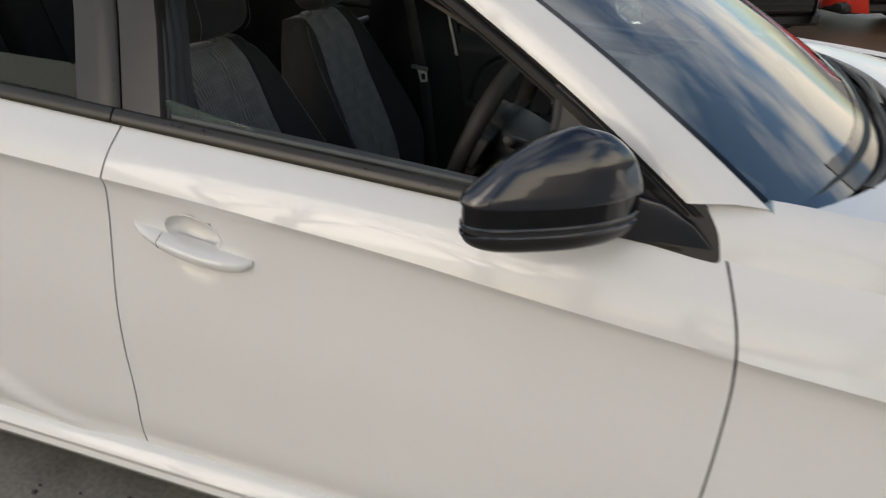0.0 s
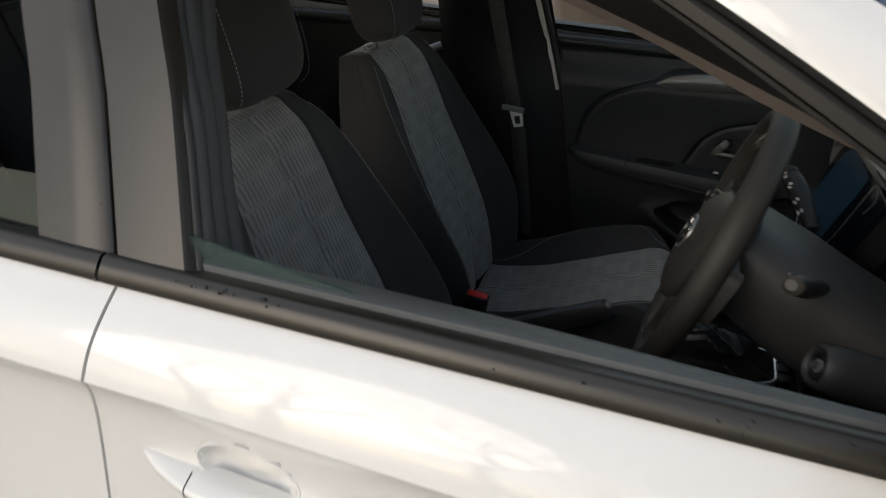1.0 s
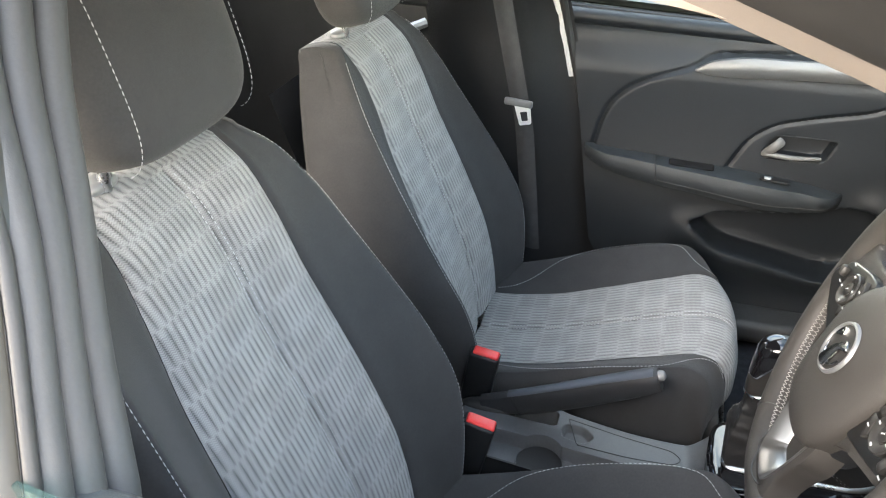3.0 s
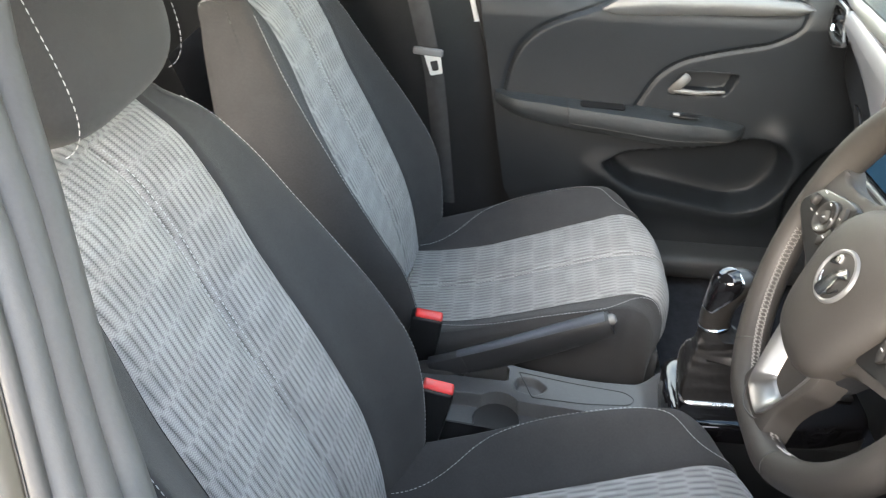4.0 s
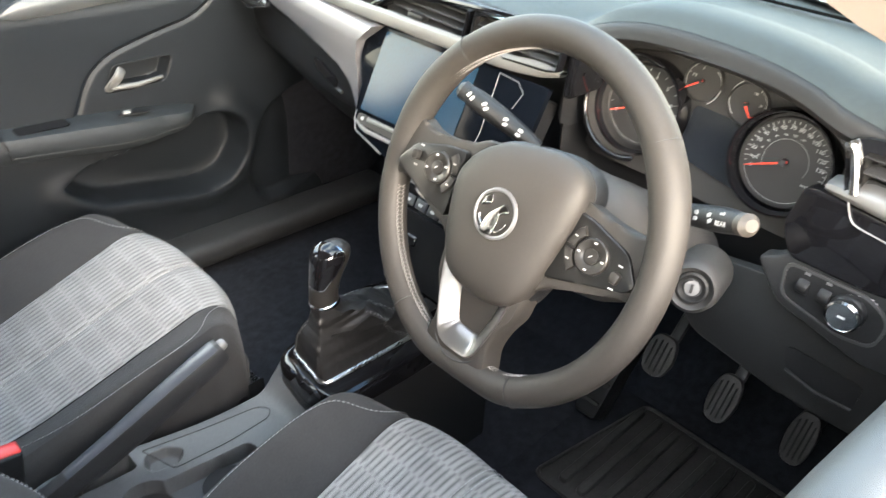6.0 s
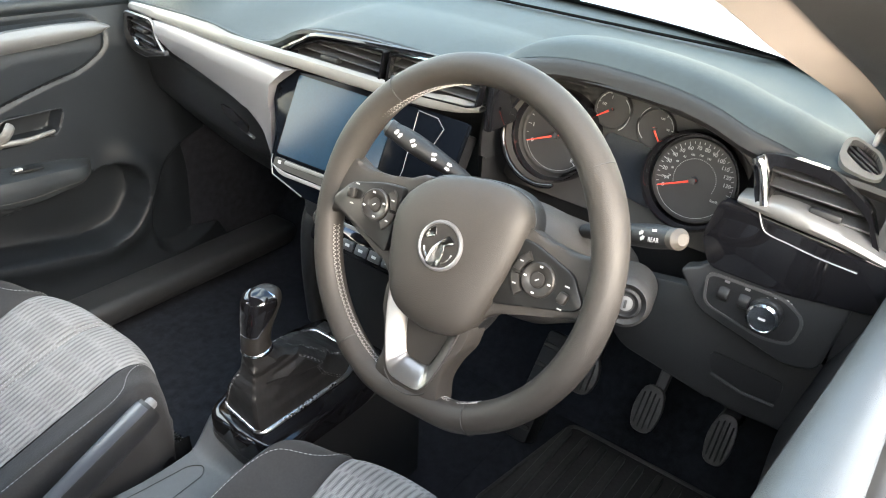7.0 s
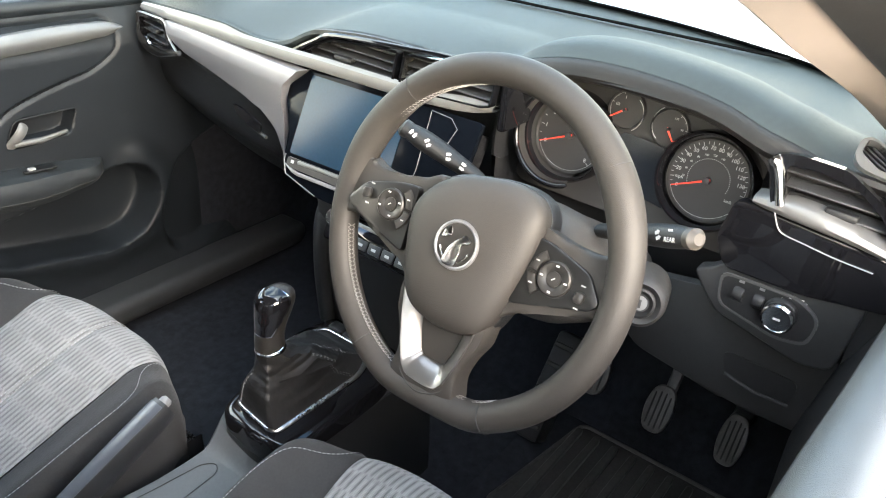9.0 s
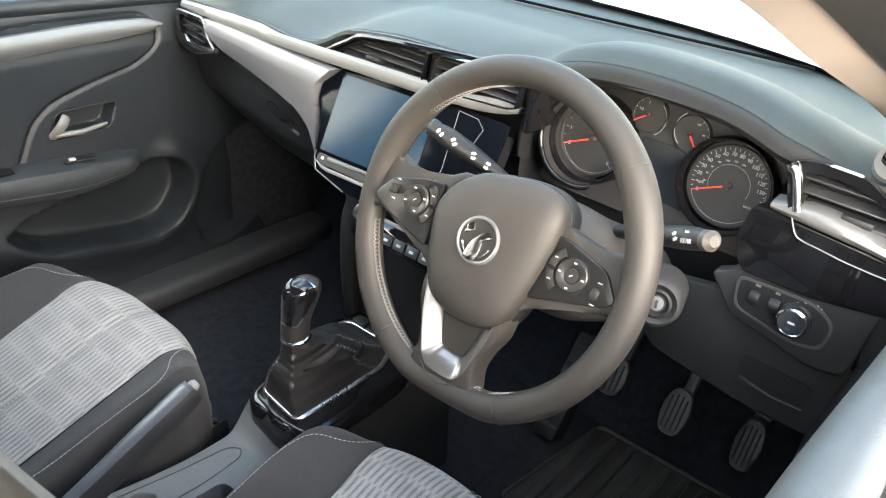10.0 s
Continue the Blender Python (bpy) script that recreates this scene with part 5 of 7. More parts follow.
    part("lever_bar", tube([(0.680, 0.708, 0.660), (0.73, 0.700, 0.6595), (0.788, 0.708, 0.662)], [0.006, 0.0058, 0.0036], 10), "satin_silver", lev)
    part("cup_ring", tube([(a, 0.7135, b) for a, b in rounded([(0.664, 0.650), (0.692, 0.703), (0.818, 0.703), (0.797, 0.653)], 0.012, 5)], 0.0016, 6, closed=True), "hard_plastic", ob)
    part("stop_button", block(0.298, 0.712, 0.622, 0.016, 0.014, 0.022, 0.004, 2), "hard_plastic", ob)
    # window edge rubber
    part("window_rubber", tube([(a, 0.768, 0.925 - 0.035 * (a - 0.2)) for a in np.linspace(0.2, 1.15, 12)], 0.010, 8), "rubber", ob)
    rows = [[(a, -float(glass_y(b)) - 0.010, b) for a in np.linspace(0.2, 1.12 - 1.3 * (b - 0.93), 8)] for b in np.linspace(0.90, 1.36, 6)]
    part("window_glass", grid(np.array(rows)), "tinted_glass", ob, "clear raised passenger window")


far_door()
sill_trim = thing("sill_trim", "black plastic sill cover along the passenger footwell", "sill trim")
part("sill_cover", block(0.80, 0.655, 0.258, 1.1, 0.10, 0.06, 0.022, 4), "console_plastic", sill_trim)

# ---- dashboard ----
DASH = thing("dashboard", "soft black dashboard with a silver band and pearl inlay", "dashboard")
YS = [-0.76, -0.66, -0.60, -0.56, -0.50, -0.39, -0.28, -0.22, -0.19, -0.10, 0.08, 0.14, 0.20, 0.40, 0.60, 0.76]
ZF = [0.972, 0.984, 0.986, 0.990, 1.004, 1.014, 1.008, 0.992, 0.982, 0.984, 0.978, 0.968, 0.938, 0.926, 0.905, 0.884]
XF = [0.935, 0.925, 0.920, 0.915, 0.925, 0.930, 0.925, 0.925, 0.925, 0.915, 0.906, 0.902, 0.906, 0.924, 0.966, 1.006]


def dash_top():
    rows = []
    for y in np.linspace(-0.745, 0.745, 110):
        zf, xf = float(curve1(YS, ZF, y)), float(curve1(YS, XF, y))
        zr = 0.986 - 0.03 * (y / 0.75) ** 4
        xr = 1.222 + 0.205 * (1 - abs(y / 0.77) ** 3)
        row = []
        for k in np.linspace(0.022, 1, 30):
            x = xf + (xr - xf) * k
            hump = 0.010 * math.sin(math.pi * min(1, k * 2.2))
            brow = 0.026 * float(step(-0.03, 0.075, k) * step(0.55, 0.12, k) * step(-0.64, -0.56, y) * step(-0.16, -0.24, y))
            fold = 0.010 * math.exp(-((y + 0.205) / 0.05) ** 2) * math.exp(-((k - 0.28) / 0.2) ** 2)
            row.append((x, y, zf + (zr - zf) * float(step(0.0, 0.75, k)) + hump + brow - fold))
        rows.append(row)
    return np.array(rows)


DT = dash_top()
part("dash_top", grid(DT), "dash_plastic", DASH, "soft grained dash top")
rows = []
for i, y in enumerate(np.linspace(-0.745, 0.745, 110)):
    zf, xf = float(curve1(YS, ZF, y)), float(curve1(YS, XF, y))
    e = DT[i, 0]
    rows.append([(xf + 0.05, y, zf - 0.024), (xf + 0.012, y, zf - 0.016), (xf + 0.002, y, zf - 0.011), (xf - 0.001, y, zf - 0.005), (xf + 0.001, y, zf + 0.001), (xf * 0.55 + e[0] * 0.45 - 0.002, y, zf * 0.45 + e[2] * 0.55), (e[0] - 0.003, y, e[2] - 0.0012), (e[0] + 0.001, y, e[2] - 0.0004)])
part("dash_lip", grid(np.array(rows[:66])), "lip_plastic", DASH, "front roll of the dash, painted darker as its shaded edge")
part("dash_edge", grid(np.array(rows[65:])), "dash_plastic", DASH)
# no hole in the dash: a flat black strip paints the slot's inner shade
part("demister_slot", prism(rounded([(-0.36, -0.008), (0.352, -0.008), (0.352, 0.007), (-0.36, 0.007)], 0.004), 0.002, basis((1.302, -0.11, 0.9905), (0.10, -1, 0.0), (1, 0.1, 0.0)), 0.0008), "slot_shade", DASH, "long windscreen vent, its shaded opening painted as a black strip")


def fascia():
    """Backing of the dash face below the top, dropping into the footwells."""
    rows = []
    for y in np.linspace(-0.745, 0.745, 90):
        zf, xf = float(curve1(YS, ZF, y)), float(curve1(YS, XF, y))
        cl = float(step(-0.575, -0.545, y) * step(-0.19, -0.215, y))
        ctr = float(step(0.20, 0.16, y) * step(-0.20, -0.16, y))
        pas = float(step(0.2, 0.3, y))
        x0 = xf + 0.045 + 0.055 * cl
        xm = xf + 0.012 + 0.06 * cl + 0.05 * ctr
        prof = [(x0, zf - 0.026), (xm + 0.02, 0.93 - 0.05 * pas), (xm, 0.88 - 0.06 * pas), (xm + 0.005, 0.80), (xm + 0.02, 0.74 - 0.02 * pas), (xm + 0.05, 0.68), (xm + 0.14, 0.60), (1.30, 0.56)]
        rows.append([(a, y, b) for a, b in spline(prof, 26)])
    return np.array(rows)


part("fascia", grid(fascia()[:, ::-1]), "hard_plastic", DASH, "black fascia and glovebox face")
BAND = [(0.985, 0.705, 0.880), (0.948, 0.54, 0.896), (0.913, 0.33, 0.911), (0.893, 0.185, 0.9215), (0.890, 0.131, 0.9245), (0.889, 0.081, 0.9260), (0.890, 0.024, 0.9268), (0.898, -0.100, 0.9275), (0.902, -0.156, 0.932), (0.906, -0.205, 0.9375)]


def band_bar():
    """The band's face; on the passenger's side its top edge closes up to the dash roll."""
    rows = []
    for q in spline(BAND, 90):
        w = float(curve1([-0.705, -0.54, -0.185, 0.10, 0.18, 0.205], [0.55, 0.85, 1.08, 1.0, 0.85, 0.4], -q[1]))
        zf = float(curve1(YS, ZF, q[1]))
        join_up = float(step(0.22, 0.32, q[1]))
        top = max(0.0, zf - 0.001 - (q[2] + 0.011 * w)) * join_up
        rows.append([q + np.array((dx, 0, dz * w + top * lift)) for dx, dz, lift in [(0.012, 0.000, 1), (0.0045, 0.0085, 1), (0.001, 0.0108, 1), (-0.0055, 0.007, 0.75), (-0.008, -0.001, 0.2), (-0.0055, -0.008, 0), (0.0, -0.0105, 0), (0.02, -0.011, 0)]])
    return grid(np.array(rows))


part("silver_band", band_bar(), "satin_silver", DASH, "satin silver band across the dash")
ml = basis((0.960, 0.64, 0.0), (-0.085, -0.5, 0), (0, 0, 1))


def along(y):
    return (0.64 - y) / 0.9859


# bent inlay: an upper face, a crease, and a lower face that falls back and runs down beside the screen
inlay_top = spline([(0.060, 0.884, 0.004), (0.165, 0.893, 0.004), (0.326, 0.901, 0.004), (0.423, 0.905, 0.004), (0.506, 0.909, 0.004)], 26)
inlay_crease = spline([(0.071, 0.864, 0.010), (0.161, 0.870, 0.011), (0.323, 0.873, 0.012), (0.421, 0.876, 0.012), (0.475, 0.879, 0.012)], 26)
inlay_low = spline([(0.112, 0.833, -0.006), (0.208, 0.826, -0.006), (0.316, 0.817, -0.004), (0.390, 0.811, 0.0), (0.468, 0.832, 0.008)], 26)
inlay_top, inlay_crease, inlay_low = [np.vstack([q, q[-1] + (0.001, 0, -0.025)]) for q in (inlay_top, inlay_crease, inlay_low)]
upper = np.array([inlay_top + (0, 0, -0.02), inlay_top + (0, 0, -0.001), inlay_top * 0.96 + inlay_crease * 0.04, inlay_top * 0.5 + inlay_crease * 0.5 + (0, 0, 0.0008), inlay_top * 0.06 + inlay_crease * 0.94, inlay_crease * 0.94 + inlay_low * 0.06, inlay_crease * 0.5 + inlay_low * 0.5 + (0, 0, 0.002), inlay_crease * 0.06 + inlay_low * 0.94, inlay_low, inlay_low + (0, 0, -0.02)])
tail_a = spline([(0.380, 0.814, 0.0), (0.432, 0.792, 0.001), (0.450, 0.770, 0.001), (0.462, 0.748, 0.0)], 14)
tail_b = spline([(0.470, 0.838, 0.008), (0.474, 0.816, 0.008), (0.472, 0.787, 0.007), (0.469, 0.752, 0.004)], 14)
tail = np.array([tail_a + (0, 0, -0.02), tail_a, tail_a * 0.5 + tail_b * 0.5 + (0, 0, 0.002), tail_b, tail_b + (0, 0, -0.02)])
part("pearl_inlay", moved(join(grid(upper[:, ::-1]), grid(tail[:, ::-1])), ml), "pearl_trim", DASH, "pale pearl grey inlay")


def polar(outline, c, n=48):
    """The outline met by n rays from c."""
    o = np.array(outline) - c
    res = []
    for a in np.linspace(0, 2 * math.pi, n, endpoint=False):
        d = np.array((math.cos(a), math.sin(a)))
        best = 0.0
        for u, v in zip(o, np.roll(o, -1, 0)):
            e = v - u
            den = d[0] * e[1] - d[1] * e[0]
            if abs(den) < 1e-12:
                continue
            k = (u[0] * e[1] - u[1] * e[0]) / den
            s = (u[0] * d[1] - u[1] * d[0]) / den
            if k > 0 and -1e-9 <= s <= 1 + 1e-9:
                best = max(best, k)
        res.append(tuple(c + d * best))
    return res


def vent(parent, m, outline, inner, slats, mat_frame="gloss_black", tilt=0.0, tab=None):
    """An air outlet: frame, dark throat, slats and a thumb tab."""
    c = np.array(inner).mean(0)
    v = part("vent_frame", ringplate(polar(outline, c), polar(inner, c), 0.012, m), mat_frame, parent, "gloss black air vent frame")
    part("throat", prism(inner, 0.002, m @ Matrix.Translation((0, 0, -0.045))), "rubber", v)
    rows = [[(*q, 0.010) for q in inner], [(*q, -0.045) for q in inner]]
    part("vent_wall", moved(grid(np.array(rows), wrap=True), m), "rubber", v)
    xs = [q[0] for q in inner]
    ys = [q[1] for q in inner]
    for k in range(slats):
        yy = min(ys) + (max(ys) - min(ys)) * (k + 0.5) / slats
        q = np.array(inner)
        cuts = []
        for i in range(len(q)):
            a, b = q[i - 1], q[i]
            if (a[1] - yy) * (b[1] - yy) <= 0 and abs(a[1] - b[1]) > 1e-9:
                cuts.append(a[0] + (b[0] - a[0]) * (yy - a[1]) / (b[1] - a[1]))
        if len(cuts) < 2:
            continue
        x0, x1 = min(cuts), max(cuts)
        part("slat", block((x0 + x1) / 2, 0, 0, x1 - x0, 0.0028, 0.020, 0.001, 1, m @ Matrix.Translation((0, yy, -0.006)) @ pose(0, 0, 0, 18 + tilt)), "console_plastic", v)
    if tab:
        part("thumb_tab", block(tab[0], tab[1], 0.004, 0.034, 0.009, 0.016, 0.003, 2, m), "hard_plastic", v, "vent thumb tab")
    return v


# left vent, at the passenger's end
out = rounded([(-0.056, 0.027), (0.067, 0.036), (0.077, 0.003), (0.112, -0.019), (0.027, -0.044), (-0.031, -0.044), (-0.060, -0.028)], 0.014, 4)
inn = rounded([(-0.042, 0.021), (0.060, 0.031), (0.070, 0.004), (0.086, -0.012), (-0.010, -0.022), (-0.040, -0.014)], 0.008, 3)
mlv = basis((0.962, 0.64, 0.85), (-0.085, -0.5, 0), (0, 0, 1))
vent(DASH, mlv, out, inn, 4, tab=(0.012, 0.004), tilt=-8)
part("vent_edge", tube([mlv @ Vector((a, b, 0.009)) for a, b in out], 0.0026, 6, closed=True), "dark_silver", DASH, "thin silver vent edge")
part("vent_lip", tube(spline([(0.957, 0.661, 0.831), (0.950, 0.639, 0.822), (0.940, 0.586, 0.824), (0.930, 0.522, 0.837)], 14), 0.0052, 8), "chrome", DASH, "chrome vent lip")
# twin centre vents under one hood
mv = basis((0.858, 0.0, 0.0), (0, -1, 0), (0.05, 0, 1))
left_out = rounded([(-0.156, 0.932), (-0.124, 0.952), (-0.089, 0.966), (0.036, 0.980), (0.030, 0.930), (-0.110, 0.930)], 0.005, 3)
right_out = rounded([(0.046, 0.931), (0.052, 0.979), (0.129, 0.985), (0.206, 0.983), (0.201, 0.941)], 0.005, 3)
for o in (left_out, right_out):
    c = np.array(o).mean(0)
    vent(DASH, mv, [tuple(c + (np.array(q) - c) * (1.04, 1.08)) for q in o], o, 4, tab=tuple(c + (0.0, -0.006)))
part("vent_hood", tube(spline([(0.897, 0.176, 0.930), (0.898, 0.131, 0.955), (0.899, 0.089, 0.972), (0.900, -0.048, 0.985), (0.900, -0.128, 0.991), (0.902, -0.215, 0.990)], 30), 0.0042, 8), "gloss_black", DASH, "gloss black vent hood edge")
part("vent_end", block(0.955, -0.216, 0.950, 0.10, 0.012, 0.085, 0.004, 2), "gloss_black", DASH, "gloss black vent end")
# right vent beside the cluster
out = rounded([(-0.086, 0.024), (-0.083, 0.036), (-0.055, 0.041), (-0.008, 0.040), (0.037, 0.015), (0.066, -0.035), (0.050, -0.040), (-0.070, -0.022)], 0.008, 4)
inn = rounded([(-0.070, 0.026), (-0.034, 0.030), (0.008, 0.023), (0.039, 0.003), (0.056, -0.029), (0.046, -0.034), (-0.056, -0.018)], 0.006, 4)
mr = basis((0.905, -0.652, 0.956), (0.03, -1, -0.03), (0.10, 0, 1))
vent(DASH, mr, out, inn, 4, tab=(0.0, -0.008))
part("vent_chrome", tube(spline([(0.894, -0.570, 0.989), (0.891, -0.578, 0.981), (0.889, -0.584, 0.967), (0.887, -0.592, 0.942)], 12), [0.0075] * 3 + [0.0052] * 9, 10), "chrome", DASH, "chrome vent edge")
p = spline([(0.900, -0.562, 0.936), (0.889, -0.62, 0.9385), (0.889, -0.68, 0.9315), (0.897, -0.735, 0.9165)], 30)
rows = [[q + np.array((dx, 0, dz * w)) for dx, dz in [(0.02, 0.009), (0.0, 0.0085), (-0.006, 0.005), (-0.008, -0.001), (-0.005, -0.006), (0.0, -0.008), (0.02, -0.008)]] for q, w in zip(p, curve1([0, 0.12, 0.7, 1], [0.6, 1.0, 1.05, 0.6], np.linspace(0, 1, 30)))]
part("right_silver_band", grid(np.array(rows)), "accent_silver", DASH, "satin silver band below the vent")
part("gloss_panel", prism(rounded([(0.545, 0.932), (0.535, 0.880), (0.552, 0.845), (0.64, 0.846), (0.735, 0.860), (0.74, 0.915)], 0.012, 4), 0.014, basis((0.905, 0.0, 0.0), (0, -1, 0), (0.0, 0, 1)), 0.002), "gloss_black", DASH, "gloss black lower vent panel")
part("panel_chrome", tube(spline([(0.889, -0.589, 0.932), (0.889, -0.597, 0.916), (0.889, -0.606, 0.910), (0.889, -0.629, 0.907), (0.889, -0.661, 0.903), (0.889, -0.701, 0.901)], 24), 0.0009, 6), "dark_silver", DASH, "thin chrome line")
# small side demister
mdm = basis((0.962, -0.672, 1.000), (0.16, -1, 0.02), (0.7, 0, 0.6)) @ pose(0, 0, 0, 0, 0, -36)
sd = rounded([(-0.0215, -0.022), (-0.029, -0.006), (-0.022, -0.0025), (0.000, 0.0), (0.016, -0.007), (0.021, -0.016), (0.004, -0.024)], 0.004, 3)
so = rounded([(-0.023, -0.030), (-0.034, -0.012), (-0.030, -0.001), (0.002, 0.004), (0.019, -0.004), (0.026, -0.019), (0.015, -0.028), (-0.009, -0.036)], 0.007, 3)
vent(DASH, mdm, so, sd, 5, "satin_silver")
# light switch panel
pl = rounded([(0.518, 0.828), (0.540, 0.836), (0.552, 0.850), (0.58, 0.853), (0.645, 0.852), (0.690, 0.857), (0.712, 0.872), (0.70, 0.765), (0.665, 0.757), (0.555, 0.783)], 0.014, 4)
mp = basis((0.915, 0.0, 0.0), (0, -1, 0), (0.0, 0, 1))
lp = part("switch_panel", prism(pl, 0.020, mp, 0.006, 3), "soft_plastic", DASH, "black switch panel")
sp_ = rounded([(0.555, 0.836), (0.642, 0.838), (0.668, 0.822), (0.664, 0.788), (0.63, 0.782), (0.560, 0.797)], 0.012, 4)
part("switch_frame", ringplate([(a * 1.0 + (a - 0.61) * 0.06, b + (b - 0.81) * 0.12) for a, b in sp_], sp_, 0.004, mp @ Matrix.Translation((0, 0, 0.0185))), "plug_dark", lp, "grey switch surround")
part("switch_plate", prism(sp_, 0.002, mp @ Matrix.Translation((0, 0, 0.0185))), "hard_plastic", lp)
for a in (0.578, 0.602):
    w = part("thumb_wheel", lathe([(0.001, -0.006), (0.009, -0.006), (0.010, 0.0), (0.009, 0.006), (0.001, 0.006)], 20, mp @ Matrix.Translation((a, 0.817, 0.018)) @ pose(0, 0, 0, 0, 90)), "hard_plastic", lp, "ridged thumb wheel")
    part("wheel_icon", block(a, 0.834, 0.021, 0.006, 0.003, 0.0008, 0, 1, mp), "plug_grey", w)
kn = part("light_knob", lathe([(0.001, 0.0), (0.022, 0.0), (0.0215, 0.008), (0.0195, 0.010), (0.0195, 0.018), (0.0180, 0.020), (0.001, 0.0205)], 40, mp @ Matrix.Translation((0.629, 0.814, 0.018)) @ Matrix.Diagonal((0.90, 0.90, 1, 1))), "hard_plastic", lp, "rotary light switch")
part("knob_ring", lathe([(0.0196, 0.015), (0.0204, 0.017), (0.0204, 0.0195), (0.0178, 0.0215), (0.0172, 0.0205)], 40, mp @ Matrix.Translation((0.629, 0.814, 0.018)) @ Matrix.Diagonal((0.90, 0.90, 1, 1))), "chrome", kn, "chrome ring")
part("knob_icon", block(0.629, 0.814, 0.0390, 0.008, 0.0022, 0.0006, 0, 1, mp), "white_print", kn)
for k in range(6):
    part("knob_mark", block(0.629 + 0.025 * math.cos(1.7 - 0.3 * k), 0.814 + 0.025 * math.sin(2.3 - 0.3 * k), 0.0205, 0.0028, 0.0016, 0.0006, 0, 1, mp), "white_print", lp)
# lower cover with a coin pocket
lc = rounded([(0.44, 0.775), (0.53, 0.790), (0.56, 0.778), (0.70, 0.760), (0.742, 0.735), (0.735, 0.640), (0.60, 0.640), (0.46, 0.660), (0.42, 0.70)], 0.015, 3)
low = part("knee_panel", prism(lc, 0.014, basis((0.945, 0, 0.0), (0, -1, 0), (0.0, 0, 1)), 0.005), "soft_plastic", DASH, "black knee panel")
part("coin_pocket", prism(rounded([(0.575, 0.715), (0.672, 0.712), (0.668, 0.675), (0.585, 0.682)], 0.012), 0.002, basis((0.930, 0, 0.0), (0, -1, 0), (0.0, 0, 1))), "hard_plastic", low, "open coin tray")
part("pocket_lip", tube([(0.927, -0.585, 0.683), (0.922, -0.625, 0.678), (0.927, -0.668, 0.676)], 0.0022, 6), "soft_plastic", low)
side = [[(x, y, z) for x, z in [(0.93, 0.985), (0.90, 0.93), (0.905, 0.86), (0.90, 0.80), (0.93, 0.70), (1.0, 0.60), (1.2, 0.5)]] for y in (-0.705, -0.735, -0.75)]
part("dash_end", grid(np.array(side)), "soft_plastic", DASH)
# glovebox latch notch and joint line
part("glovebox_latch", prism(rounded([(along(0.335), 0.797), (along(0.30), 0.797), (along(0.245), 0.785), (along(0.25), 0.768), (along(0.32), 0.78)], 0.006), 0.004, ml @ Matrix.Translation((0, 0, 0.004))), "gloss_black", DASH, "glovebox latch")
part("latch_lip", tube([(0.905, 0.32, 0.778), (0.895, 0.27, 0.768), (0.888, 0.235, 0.766)], 0.003, 6), "console_plastic", DASH)

# ---- touch screen and centre stack ----
SCREEN = thing("touch_screen", "dark glossy touch screen in a gloss black surround", "car display")
mscr = basis((0.838, 0.0, 0.770), (0, -1, 0), (0.43, 0, 1))
o = rounded([(-0.140, 0.004), (-0.128, -0.020), (-0.055, -0.034), (0.06, -0.034), (0.165, -0.010), (0.188, 0.06), (0.192, 0.157), (-0.05, 0.154), (-0.150, 0.148), (-0.172, 0.128), (-0.170, 0.095), (-0.146, 0.050)], 0.006, 3)
part("surround", prism(o, 0.010, mscr @ Matrix.Translation((0, 0, -0.010)), 0.001), "screen_bezel", SCREEN, "gloss black surround")
part("backing", prism([(a * 0.92, b * 0.9) for a, b in o], 0.05, mscr @ Matrix.Translation((0, 0, -0.06))), "hard_plastic", SCREEN)
part("display", prism(rounded([(-0.1295, 0.0160), (0.068, 0.022), (0.068, 0.1475), (-0.1290, 0.1440)], 0.004), 0.0012, mscr @ Matrix.Translation((0, 0, 0.0006))), "screen_glass", SCREEN, "switched-off display")
part("key_strip", prism(rounded([(-0.130, -0.006), (0.03, -0.004), (0.03, 0.015), (-0.129, 0.010)], 0.003), 0.002, mscr @ Matrix.Translation((0, 0, 0.0004))), "satin_black", SCREEN)
part("volume_bar", prism(rounded([(-0.105, 0.0035), (0.02, 0.0095), (0.02, 0.0145), (-0.105, 0.0095)], 0.002), 0.005, mscr @ Matrix.Translation((0, 0, 0.0006)), 0.002), "satin_silver", SCREEN, "silver button bar")
part("lower_bar", prism(rounded([(-0.132, -0.002), (-0.112, -0.012), (-0.098, -0.0140), (0.02, -0.0100), (0.02, -0.0045), (-0.100, -0.0085), (-0.118, -0.006)], 0.002), 0.004, mscr @ Matrix.Translation((0, 0, 0.0006)), 0.0015), "dark_silver", SCREEN, "lower chrome bar")
part("hazard_icon", block(-0.117, 0.004, 0.003, 0.006, 0.005, 0.0006, 0, 1, mscr), "white_print", SCREEN)
part("screen_chrome", tube([mscr @ Vector((a, b, 0.001)) for a, b in [(-0.137, 0.012), (-0.137, 0.002), (-0.126, -0.018), (-0.055, -0.033)]], 0.0011, 6), "dark_silver", SCREEN, "thin chrome edge")
part("bezel_frame", tube([mscr @ Vector((a, b, 0.001)) for a, b in [(0.106, 0.152), (0.1415, 0.1500), (0.1560, 0.138), (0.1476, 0.1135)]], 0.0007, 6), "dark_silver", SCREEN)
part("bezel_line", tube([mscr @ Vector((a, b, 0.001)) for a, b in [(0.106, 0.150), (0.111, 0.064), (0.104, 0.020)]], 0.0006, 6), "dark_silver", SCREEN)
STACK = thing("centre_stack", "black centre stack with climate keys above the gear lever", "car console")
